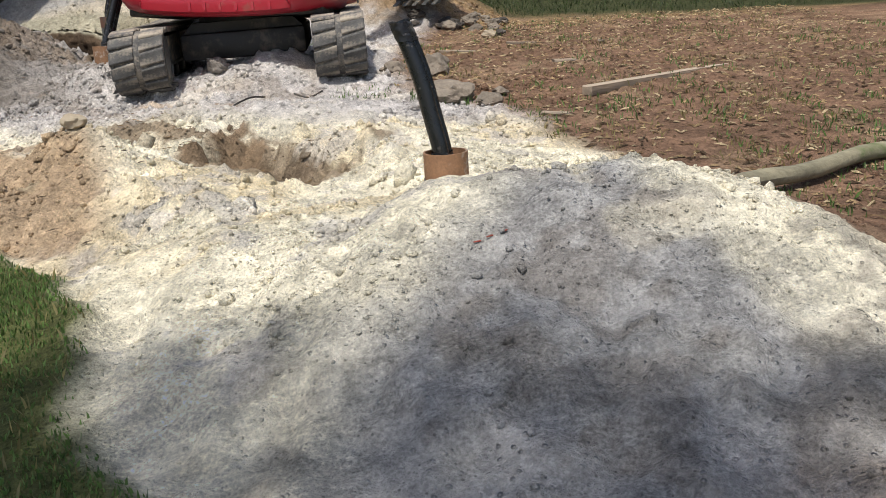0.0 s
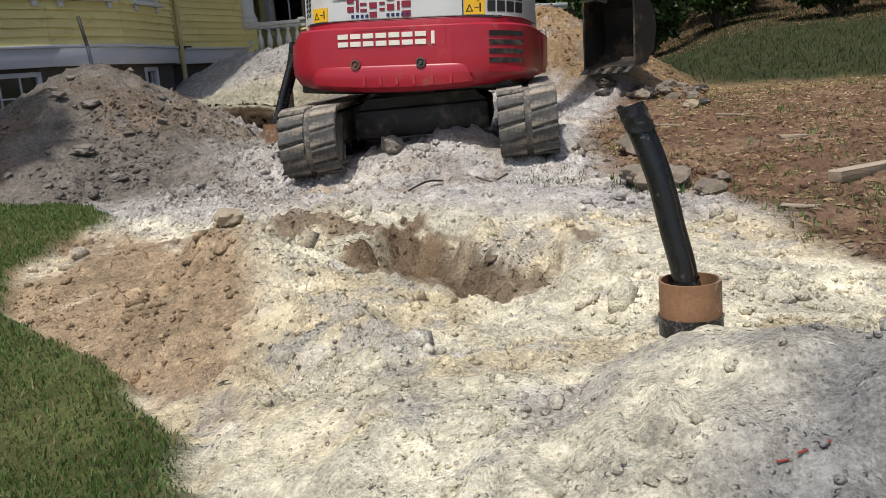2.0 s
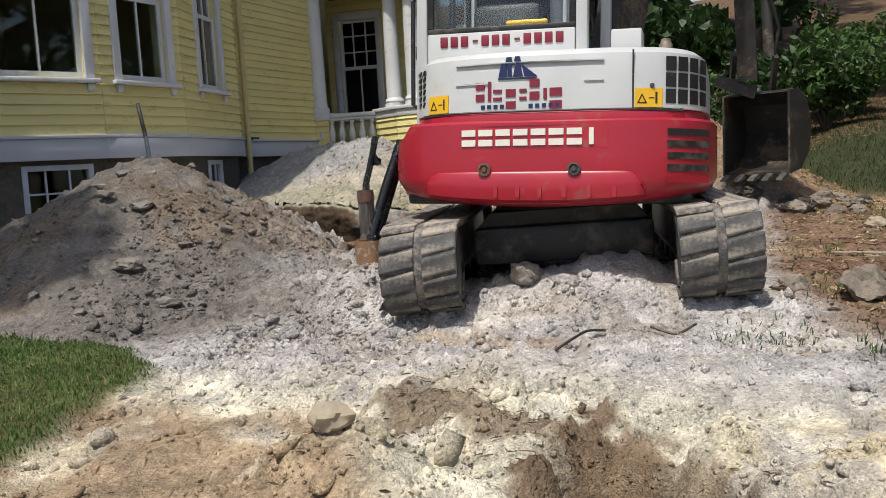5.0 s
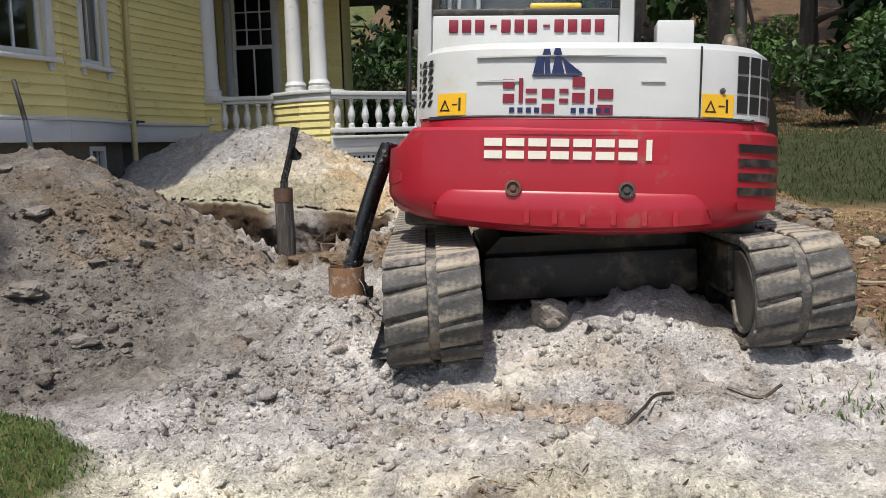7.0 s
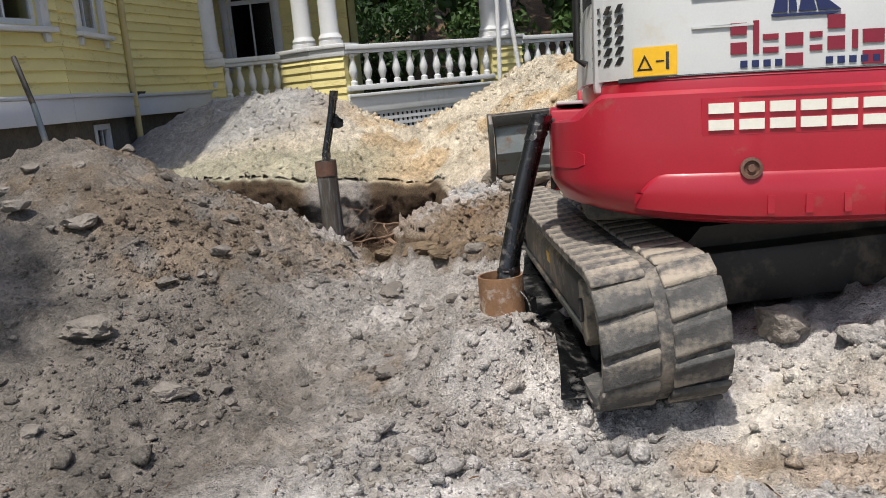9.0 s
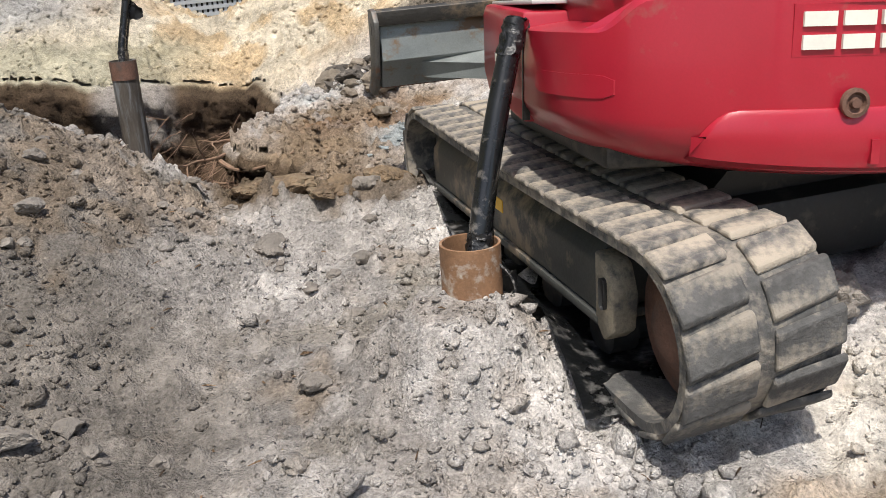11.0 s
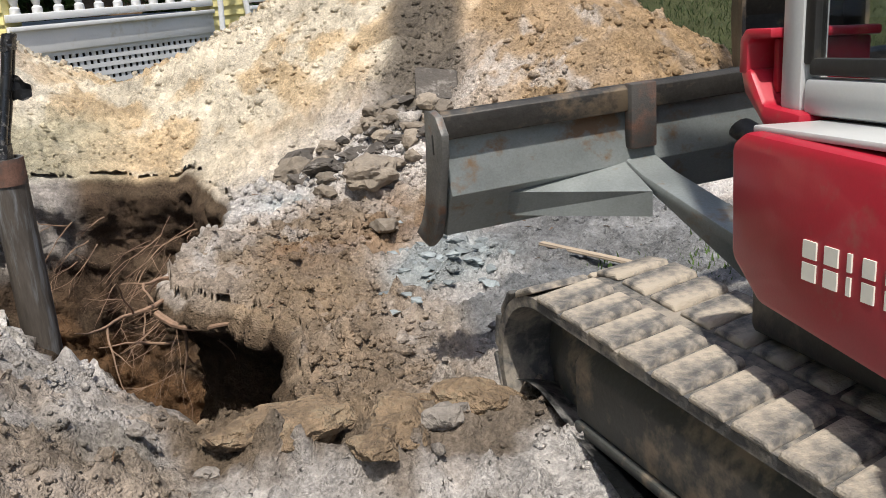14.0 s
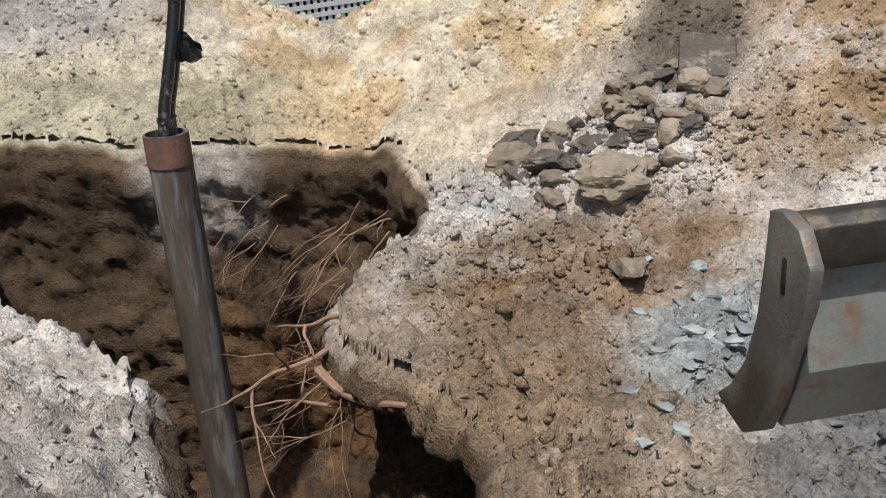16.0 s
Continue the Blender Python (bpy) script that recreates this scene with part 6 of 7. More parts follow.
# large slabs right of the tracks
stone(-0.10, 7.62, (0.19, 0.15, 0.15), ROCK, "large grey-brown angular stone beside the track", 3, 20, 12, 0.3, True)
stone(-0.46, 7.75, (0.14, 0.11, 0.10), ROCK, "grey angular stone by the track", 4, 70, 0, 0.4, True)
stone(0.05, 6.55, (0.25, 0.16, 0.13), ROCK, "broad brown flat-topped stone on the soil", 5, -15, 8, 0.35, True)
stone(0.27, 6.36, (0.12, 0.09, 0.10), ROCK, "dark grey broken stone leaning on a broad one", 6, 30, 10, 0.3, True)
stone(0.36, 6.62, (0.08, 0.06, 0.05), ROCK, "small grey stone beside a broad one", 7, 0, 0, 0.3, True)
stone(0.0, 7.0, (0.13, 0.10, 0.06), ROCK, "flat brown stone on bare soil", 17, 0, 0, 0.4, True)
stone(0.47, 10.28, (0.10, 0.08, 0.075), PALEROCK, "pale yellow round stone on bare soil", 8)
stone(0.62, 10.4, (0.10, 0.06, 0.08), DARKROCK, "dark stone beside a pale one", 9, 40, 0, 0.3, True)
stone(-1.90, 7.62, (0.10, 0.08, 0.10), CLOD, "dusty round stone between the tracks", 10)
stone(-4.64, 7.96, (0.12, 0.10, 0.085), CLOD, "dusty grey stone on the grey heap", 12, 0, 0, 0.6)
stone(-2.09, 5.05, (0.08, 0.07, 0.06), PALEROCK, "tan stone on the crest of the ridge", 13)
for i, (x, y, q) in enumerate(((-3.38, 9.5, 0.13), (-3.14, 9.42, 0.11), (-2.95, 9.4, 0.10), (-3.56, 9.52, 0.08), (-3.25, 9.3, 0.07))):
    stone(x, y, (q * 1.3, q, q * 0.75), SODCLUMP, "dark brown earth clod on the pit's edge", 340 + i, 61 * i, 0, 0.45, False, "earth clods")
# heap of field stones below the tan slope
HEAP = ((-2.96, 12.59, 0.09, 0), (-2.92, 12.79, 0.12, 1), (-2.72, 12.7, 0.07, 0), (-2.63, 12.48, 0.075, 1), (-2.64, 12.33, 0.07, 1), (-2.8, 12.35, 0.11, 1), (-2.61, 12.03, 0.11, 0), (-2.86, 12.1, 0.05, 2),
        (-2.5, 12.24, 0.042, 0), (-2.52, 12.13, 0.045, 0), (-2.41, 12.37, 0.075, 1), (-2.48, 12.5, 0.05, 1), (-2.33, 12.23, 0.065, 0), (-2.35, 12.11, 0.045, 0), (-2.44, 12.12, 0.04, 0), (-2.24, 12.23, 0.07, 1))
for i, (x, y, s, kind) in enumerate(HEAP):
    s *= 1.3
    stone(x, y, (s * rr.uniform(1.0, 1.25), s * rr.uniform(0.85, 1.1), s * rr.uniform(0.8, 1.0) * (0.7 if kind == 1 else 1)), (ROCK, DARKROCK, ROCK)[kind],
          ("rounded brown stone in the stone heap", "dark angular slab in the stone heap", "rough brown stone in the stone heap")[kind], 100 + i, rr.uniform(0, 360), rr.uniform(-14, 14), 0.25, kind == 1, "stone heap")
for i in range(44):
    t = rr.random()
    x, y, s = -2.95 + 0.85 * t + rr.uniform(-0.1, 0.1), 12.42 + 0.12 * t + rr.uniform(-0.26, 0.26), rr.uniform(0.03, 0.075)
    stone(x, y, (s * 1.2, s, s * 0.9), (ROCK, DARKROCK, ROCK)[i % 3], ("small brown stone in the stone heap", "small dark stone in the stone heap", "small earth-brown stone in the stone heap")[i % 3], 150 + i, rr.uniform(0, 360), 0, 0.3, i % 3 == 1, "stone heap")
stone(-2.72, 11.36, (0.075, 0.07, 0.06), ROCK, "rounded brown stone on the pit's edge", 140, group="stone heap")
b_ = bx(bmesh.new(), -0.13, 0.13, -0.03, 0.03, -0.13, 0.13, 0.014)
crinkle(b_, 0.008, 3)
slab = finish("stone_slab", b_, DARKROCK)
slab.matrix_basis = pose(-2.04, 12.62, gz_at(-2.04, 12.62) + 0.045, -50, 8, -10)
tagged(slab, "dark square stone slab lying on the tan slope", "slab")
for i in range(60):
    t, q = rr.uniform(0, 6.283), abs(rr.gauss(0, 0.2))
    s_ = rr.uniform(0.014, 0.034)
    stone(-2.58 + q * math.cos(t), 10.82 + q * math.sin(t) * 1.3, (s_ * 1.5, s_, s_ * 0.7), SHALECHIP, "blue-grey broken shale chip under the blade", 400 + i, rr.uniform(0, 360), rr.uniform(-20, 20), 0.2, True, "shale chips")
# stones at the foot of the brown heap under the bucket
for i in range(22):
    x, y = 0.1 + rr.uniform(-0.55, 0.75), 11.75 + rr.uniform(-0.35, 0.45)
    s = rr.uniform(0.05, 0.12)
    stone(x, y, (s * 1.2, s, s * 0.9), ROCK if i % 3 else DARKROCK, "brown stone at the foot of the spoil heap", 200 + i, rr.uniform(0, 360), 0, 0.3, i % 2 == 0, "spoil stones")
for i in range(70):
    x, y = rr.uniform(-5.8, -3.0), rr.uniform(6.9, 10.0)
    s = rr.uniform(0.02, 0.05) * (1.7 if i % 11 == 0 else 1)
    stone(x, y, (s * 1.2, s, s * 0.85), CLOD, "dusty clod on the grey heap", 260 + i, rr.uniform(0, 360), 0, 0.35, i % 2 == 0, "heap clods")


def scatter(name, n, sampler, size, seed, label, sub=1, keep=None):
    """Many small clods in one mesh, each taking the pigment of the ground it lies on."""
    rng = np.random.RandomState(seed)
    base = []
    for k in range(6):
        bm = rock_bm(seed * 10 + k, (1, 1, 1), sub, 0.9, 0.6, False)
        bmesh.ops.triangulate(bm, faces=bm.faces)
        base.append((np.array([v.co for v in bm.verts]), np.array([[v.index for v in f.verts] for f in bm.faces])))
        bm.free()
    xy = sampler(rng, n)
    h, z = surface(xy[:, 0], xy[:, 1])
    ok = np.ones(len(xy), bool) if keep is None else keep(xy, z, rng)
    xy, h = xy[ok], h[ok]
    z = {k_: v[ok] for k_, v in z.items()}
    col = pigment(xy[:, 0], xy[:, 1], h, z)
    s = size[0] * np.exp(np.abs(rng.normal(0, size[1], len(xy))))
    V, F, C, o = [], [], [], 0
    for i in range(len(xy)):
        bv, bf = base[rng.randint(6)]
        a = rng.rand() * 6.283
        c_, s_ = math.cos(a), math.sin(a)
        q = bv * (s[i] * np.array([rng.uniform(0.8, 1.4), rng.uniform(0.7, 1.1), rng.uniform(0.7, 1.1)]))
        V.append(np.stack([q[:, 0] * c_ - q[:, 1] * s_ + xy[i, 0], q[:, 0] * s_ + q[:, 1] * c_ + xy[i, 1], q[:, 2] + h[i] + s[i] * 0.25], 1))
        F.append(bf + o)
        C.append(np.tile(col[i] * rng.uniform(0.92, 1.15), (len(bv), 1)))
        o += len(bv)
    ob = new(name, mesh_from_arrays(name, np.concatenate(V), np.concatenate(F), SOIL, False, np.concatenate(C)))
    return tagged(ob, label, "clods", kind="stuff")


def box_sampler(x0, x1, y0, y1):
    return lambda r, n: np.stack([r.uniform(x0, x1, n), r.uniform(y0, y1, n)], 1)


no_lawn = lambda xy, z, r: (z["lawn"] + z["far"] < r.uniform(0, 0.5, len(xy))) & (inside(xy[:, 0], xy[:, 1], PIT) < -0.04) & (fbm(xy[:, 0] + 8, xy[:, 1], 1.9, 4) > r.uniform(-0.2, 0.3, len(xy)))
scatter("soil_clods", 15000, box_sampler(-4.9, -2.3, 7.0, 12.6), (0.0055, 0.74), 21, "grey dusty clods strewn round the pit", 1, no_lawn)
scatter("soil_clods", 5200, box_sampler(-6.6, -3.2, 6.6, 10.6), (0.0065, 0.5), 22, "grey dusty clods on the grey heap", 1, no_lawn)
scatter("soil_clods", 16000, box_sampler(-3.6, 1.2, 3.4, 7.6), (0.0055, 0.72), 23, "pale crumbs round the trench", 1, no_lawn)
scatter("soil_clods", 14000, box_sampler(-1.4, 1.9, 0.9, 3.6), (0.0032, 0.75), 24, "white and grey crumbs on the powder heap", 1, no_lawn)
scatter("soil_clods", 11000, box_sampler(-5.8, 0.9, 11.9, 15.2), (0.0075, 0.6), 25, "tan stones in the sand slope", 1, no_lawn)
scatter("soil_clods", 8000, box_sampler(-3.4, -1.4, 9.6, 12.4), (0.0055, 0.75), 26, "crumbs beside the blade", 1, no_lawn)
scatter("soil_clods", 1800, box_sampler(-0.8, 3.4, 4.2, 12.2), (0.008, 0.6), 27, "stones on the bare brown soil", 1, no_lawn)


# ---- grass ----
def grass(name, n, sampler, keep, hgt, seed, mat, label):
    rng = np.random.RandomState(seed)
    xy = sampler(rng, n)
    h, z = surface(xy[:, 0], xy[:, 1])
    ok = keep(xy, z, rng)
    xy, h = xy[ok], h[ok]
    n = len(xy)
    a, L = rng.uniform(0, 6.283, n), hgt * rng.uniform(0.5, 1.3, n)
    w = 0.0035 * (1 + L * 8)
    lean, la = L * rng.uniform(0.1, 0.8, n), rng.uniform(0, 6.283, n)
    dx, dy = np.cos(a) * w, np.sin(a) * w
    lx, ly = np.cos(la) * lean, np.sin(la) * lean
    p0 = np.stack([xy[:, 0] - dx, xy[:, 1] - dy, h - 0.005], 1)
    p1 = np.stack([xy[:, 0] + dx, xy[:, 1] + dy, h - 0.005], 1)
    p2 = np.stack([xy[:, 0] + dx * 0.7 + lx * 0.4, xy[:, 1] + dy * 0.7 + ly * 0.4, h + L * 0.6], 1)
    p3 = np.stack([xy[:, 0] + lx, xy[:, 1] + ly, h + L], 1)
    V = np.stack([p0, p1, p2, p3], 1).reshape(-1, 3)
    F = np.arange(4 * n).reshape(n, 4)
    ob = new(name, mesh_from_arrays(name, V, F, mat))
    return tagged(ob, label, "grass", kind="stuff")


patch = lambda xy: fbm(xy[:, 0], xy[:, 1], 1.7, 3)
grass("lawn_grass", 190000, box_sampler(-5.2, -0.2, 0.9, 7.6), lambda xy, z, r: z["lawn"] * (0.85 + 1.3 * patch(xy)) > r.uniform(0.25, 1.0, len(xy)), 0.018, 31, GRASS, "short green lawn beside the heaps")
grass("lawn_grass", 16000, box_sampler(-5.2, -0.2, 0.9, 7.6), lambda xy, z, r: z["lawn"] * (0.6 - 1.2 * patch(xy)) > r.uniform(0.3, 1.0, len(xy)), 0.035, 32, DRYGRASS, "dry blades in the lawn")
grass("lawn_grass", 30000, box_sampler(-9.5, -4.5, 5.2, 11.5), lambda xy, z, r: z["lawn"] > r.uniform(0.3, 1.0, len(xy)), 0.045, 33, GRASS, "lawn in the shade of the house")
grass("far_grass", 60000, box_sampler(-1, 16, 12.5, 30), lambda xy, z, r: np.clip(z["far"], 0, 1) > r.uniform(0.3, 1.0, len(xy)), 0.06, 34, SHADED_FARGRASS, "lawn on the far slope")
grass("tuft_grass", 30000, box_sampler(-0.6, 4.5, 3.8, 12.5), lambda xy, z, r: z["right"] * (fbm(xy[:, 0] * 1.6, xy[:, 1], 2.6, 4, 0.6) * 5.0 + 0.25 - 0.09 * (xy[:, 1] - 4)) > r.uniform(0.2, 1.0, len(xy)), 0.038, 35, GRASS, "thin grass tufts on the bare soil")
grass("tuft_grass", 24000, box_sampler(-0.6, 4.5, 3.8, 12.5), lambda xy, z, r: z["right"] * (fbm(xy[:, 0] * 1.6 + 3, xy[:, 1], 2.6, 4, 0.6) * 4.5 + 0.25 - 0.04 * (xy[:, 1] - 4)) > r.uniform(0.2, 1.0, len(xy)), 0.034, 36, DRYGRASS, "dry grass tufts on the bare soil")


grass("tuft_grass", 260, box_sampler(-0.95, -0.45, 6.75, 7.25), lambda xy, z, r: patch(xy * 2) > r.uniform(-0.2, 0.3, len(xy)), 0.032, 37, GRASS, "grass tuft at the end of the track")
grass("tuft_grass", 260, box_sampler(-0.3, 0.15, 6.4, 6.9), lambda xy, z, r: patch(xy * 2) > r.uniform(-0.3, 0.2, len(xy)), 0.06, 38, GRASS, "grass tuft beside a stone")
grass("tuft_grass", 500, box_sampler(-2.1, -1.5, 10.0, 10.6), lambda xy, z, r: patch(xy * 2) > r.uniform(-0.3, 0.2, len(xy)), 0.026, 39, GRASS, "grass tuft under the blade")


# ---- timber, sheet, stake, block ----
a_, b_ = Vector((0.97, 6.45, gz_at(0.97, 6.45))), Vector((2.36, 7.6, gz_at(2.36, 7.6)))
plank = bx(bmesh.new(), 0, (b_ - a_).length, -0.045, 0.045, 0.0, 0.07, 0.006)
crinkle(plank, 0.003, 1)
plank = finish("timber", plank, WOOD)
plank.matrix_basis = pose(a_.x, a_.y, a_.z + 0.005, 0, 0, math.degrees(math.atan2(b_.y - a_.y, b_.x - a_.x)))
tagged(plank, "weathered square timber lying on bare soil", "timber")
a_, b_ = Vector((1.14, 3.92, gz_at(1.14, 3.92) + 0.025)), Vector((2.42, 4.88, gz_at(2.42, 4.88) + 0.03))
lg = bmesh.new()
tube(lg, [a_.lerp(b_, k / 8) + Vector((0, 0, 0.012 * math.sin(k * 1.3))) for k in range(9)], [0.036, 0.042, 0.044, 0.042, 0.045, 0.042, 0.042, 0.044, 0.042], 14)
crinkle(lg, 0.003, 2)
tagged(finish("log", lg, LOGWOOD), "weathered round post lying on the ground", "log")
for x, y, L, rz, s in ((1.0, 7.9, 0.22, 20, 0.03), (0.75, 9.3, 0.3, 5, 0.02), (1.5, 9.0, 0.18, 70, 0.02), (-0.55, 6.6, 0.22, 65, 0.03), (0.7, 6.0, 0.2, -20, 0.02), (0.1, 8.9, 0.35, 10, 0.02)):
    c_ = bx(bmesh.new(), -L / 2, L / 2, -s, s, 0, 0.018, 0.004)
    crinkle(c_, 0.006, int(L * 100))
    c_ = finish("wood_chip", c_, WOOD)
    c_.matrix_basis = pose(x, y, gz_at(x, y) + 0.004, 0, 4, rz)
    tagged(c_, "splintered piece of wood on the soil", "wood chip", "wood chips")
# splinters, twigs and dead leaves strewn over the bare soil
def litter(name, n, sampler, keep, seed, cols, label, length=(0.02, 0.09), slim=1.0):
    rng = np.random.RandomState(seed)
    xy = sampler(rng, n)
    h, z = surface(xy[:, 0], xy[:, 1])
    ok = keep(xy, z, rng)
    xy, h = xy[ok], h[ok]
    n = len(xy)
    a, L, w = rng.uniform(0, 6.283, n), rng.uniform(*length, n), rng.uniform(0.003, 0.009, n) * slim
    t = rng.uniform(-0.25, 0.25, n)
    dx, dy = np.cos(a) * L / 2, np.sin(a) * L / 2
    ux, uy = -np.sin(a) * w, np.cos(a) * w
    z0 = h + 0.006
    V = np.stack([np.stack([xy[:, 0] - dx - ux, xy[:, 1] - dy - uy, z0 - t * L / 2], 1), np.stack([xy[:, 0] + dx - ux, xy[:, 1] + dy - uy, z0 + t * L / 2], 1),
                  np.stack([xy[:, 0] + dx + ux, xy[:, 1] + dy + uy, z0 + t * L / 2], 1), np.stack([xy[:, 0] - dx + ux, xy[:, 1] - dy + uy, z0 - t * L / 2], 1),
                  np.stack([xy[:, 0], xy[:, 1], z0 + w * 1.3 + 0.002], 1)], 1).reshape(-1, 3)
    o = np.arange(n)[:, None] * 5
    F = np.concatenate([o + np.array([[0, 1, 4]]), o + np.array([[1, 2, 4]]), o + np.array([[2, 3, 4]]), o + np.array([[3, 0, 4]])])
    pal = np.array(cols)[rng.randint(len(cols), size=n)] * rng.uniform(0.7, 1.25, (n, 1))
    ob = new(name, mesh_from_arrays(name, V, F, SOIL, False, np.repeat(pal, 5, axis=0)))
    return tagged(ob, label, "litter", kind="stuff")


litter("wood_litter", 9000, box_sampler(-0.8, 4.5, 3.8, 12.6), lambda xy, z, r: z["right"] > r.uniform(0.3, 1, len(xy)), 41, ((0.34, 0.24, 0.13), (0.22, 0.14, 0.08), (0.42, 0.33, 0.2), (0.12, 0.08, 0.05)), "wood chips and straw strewn on the bare soil")
litter("twig_litter", 500, box_sampler(-4.6, -1.4, 3.6, 12.4), lambda xy, z, r: (z["lawn"] < 0.4) & (inside(xy[:, 0], xy[:, 1], PIT) < -0.1), 42, ((0.2, 0.13, 0.08), (0.1, 0.07, 0.05)), "twigs and fibres in the dug soil", (0.02, 0.06), 0.4)
litter("root_fibres", 900, box_sampler(-2.2, -0.6, 4.7, 6.2), lambda xy, z, r: segd(xy[:, 0], xy[:, 1], -2.1, 6.0, -0.76, 4.88)[0] < r.uniform(0.05, 0.3, len(xy)), 44, ((0.2, 0.13, 0.07), (0.12, 0.08, 0.045), (0.3, 0.2, 0.1)), "brown root fibres in the sod of the trench", (0.03, 0.08), 0.35)
litter("leaf_litter", 7000, box_sampler(-2, 16, 19.5, 30), lambda xy, z, r: z["far"] > 0.2, 43, ((0.30, 0.17, 0.09), (0.2, 0.12, 0.07)), "dead leaves under the trees", (0.06, 0.2))


# stake on the grey heap
bm = tube(bmesh.new(), [(-5.92, 10.45, 1.35), (-5.98, 10.5, 1.5), (-6.2, 10.8, 1.9)], 0.022, 10)
stake = thing("stake", "slender stake with blue and dark paint leaning behind the grey heap", "stake")
part("shaft", bm, material("blue_grey_paint", (0.13, 0.16, 0.18), 0.6, stain=(0.2, 0.17, 0.13), stain_amt=0.3), stake)
part("tip", tube(bmesh.new(), [(-6.2, 10.8, 1.9), (-6.46, 11.12, 2.27)], 0.021, 10), DARKSTEEL, stake, "dark upper end")
part("band", tube(bmesh.new(), [(-5.90, 10.42, 1.6), (-5.91, 10.43, 1.66)], 0.001, 8), YELLOW, stake)
# black sheet under the left track
sh = bmesh.new()
n1, n2 = 34, 10
rows = []
for i in range(n1 + 1):
    t = i / n1
    y = 7.42 + 2.0 * t
    row = []
    for k in range(n2 + 1):
        x = -2.72 - 0.12 * t + 0.42 * k / n2 + 0.03 * math.sin(9 * t + k)
        row.append(sh.verts.new((x, y, float(height(np.array([x]), np.array([y]))[0]) - 0.02 + 0.016 * noise.noise(Vector((x * 7, y * 5, 0))) + 0.008 * math.sin(17 * y + 5 * x))))
    rows.append(row)
for a, b in zip(rows, rows[1:]):
    for k in range(n2):
        sh.faces.new((a[k], a[k + 1], b[k + 1], b[k]))
bmesh.ops.solidify(sh, geom=sh.faces[:], thickness=0.003)
tagged(finish("plastic_sheet", sh, SHEET), "dusty black plastic sheet lying along the track", "sheet")
# bent wire and a strip on the dust
for pts in ([(-1.64, 6.76), (-1.56, 6.86), (-1.50, 6.98), (-1.42, 7.06)], [(-1.2, 7.1), (-1.08, 7.06), (-0.98, 7.12)]):
    bm = tube(bmesh.new(), curve([(x, y, gz_at(x, y) + 0.03) for x, y in pts]), 0.007, 8)
    tagged(finish("rebar", bm, DARKSTEEL), "short bent dark rod on the rock dust", "rod", "dark rods")
# stone post near the lawn
gb = bx(bmesh.new(), -0.16, 0.16, -0.16, 0.16, -0.2, 0.21, 0.02, 3)
crinkle(gb, 0.004, 8)
gb = finish("stone_post", gb, GRANITE)
gb.matrix_basis = pose(-1.78, 2.52, gz_at(-1.78, 2.52), 0, 3, 25)
tagged(gb, "squared grey stone post standing in the lawn", "post")
stone(-1.28, 2.05, (0.10, 0.08, 0.09), GRANITE, "rough grey stone at the lawn's edge", 301, 0, 0, 0.3, True)
# little things on the white heap
for x, y in ((0.10, 2.72), (0.15, 2.74), (0.06, 2.70)):
    c_ = bx(bmesh.new(), -0.013, 0.013, -0.0025, 0.0025, 0, 0.004, 0.001)
    c_ = finish("red_scrap", c_, material("red_plastic", (0.30, 0.06, 0.035), 0.5))
    c_.matrix_basis = pose(x, y, gz_at(x, y) + 0.004, 0, 0, 400 * x)
    tagged(c_, "small red plastic scrap on the powder", "scrap", "red scraps")


# ---- roots in the pit ----
def root(p, d, L, r, seed, depth=0):
    rnd = random.Random(seed)
    pts, q, v = [Vector(p)], Vector(p), Vector(d).normalized()
    n = 12
    for i in range(n):
        v = (v * 1.25 + Vector((rnd.uniform(-1, 1), rnd.uniform(-1, 1), rnd.uniform(-1, 0.8))) * 0.27).normalized()
        q = q + v * L / n
        pts.append(q.copy())
    bm = tube(bmesh.new(), pts, [r * (1 - 0.8 * i / n) for i in range(n + 1)], 7)
    if depth < 2:
        for k in range(2 if depth == 0 else 1):
            i = rnd.randint(2, 10)
            b2 = root(pts[i], (pts[i] - pts[i - 1]).normalized() + Vector((rnd.uniform(-1, 1), rnd.uniform(-1, 1), rnd.uniform(-0.8, 0.4))), L * 0.55, r * 0.55, seed * 7 + k, depth + 1)
            join(bm, b2)
    return bm


rnd_ = random.Random(5)
main = [((-3.75, 11.25, 0.68), (-0.55, -0.42, -0.16), 0.62, 0.010), ((-3.78, 11.17, 0.65), (0.43, -0.50, -0.09), 0.66, 0.017), ((-3.66, 11.42, 0.72), (-0.9, -0.3, 0.1), 0.32, 0.012), ((-3.7, 11.2, 0.5), (-0.9, -0.2, 0.0), 0.35, 0.009)]
for i in range(46):
    t = rnd_.random()
    a, b = (Vector((-3.45, 12.9)), Vector((-4.3, 13.2))) if i % 2 else (Vector((-3.4, 12.1)), Vector((-3.66, 11.2)))
    p = a.lerp(b, t)
    main.append(((p.x, p.y, rnd_.uniform(0.15, 0.7)), (-0.6 + rnd_.uniform(-0.4, 0.3), -0.7, rnd_.uniform(-0.7, 0.1)), rnd_.uniform(0.2, 0.6), rnd_.uniform(0.002, 0.0055)))
for i in range(6):
    main.append(((-4.95 + 0.12 * i, 13.4, rnd_.uniform(0.3, 0.7)), (rnd_.uniform(-0.3, 0.3), -0.5, -0.9), 0.3, 0.003))
for i, (p, d, L, r) in enumerate(main):
    ob = finish("root", root(p, d, L, r, 50 + i), ROOT)
    tagged(ob, "pale branching root hanging from the pit wall" if r < 0.01 else "stout pale torn root across the pit", "root", "pit roots")


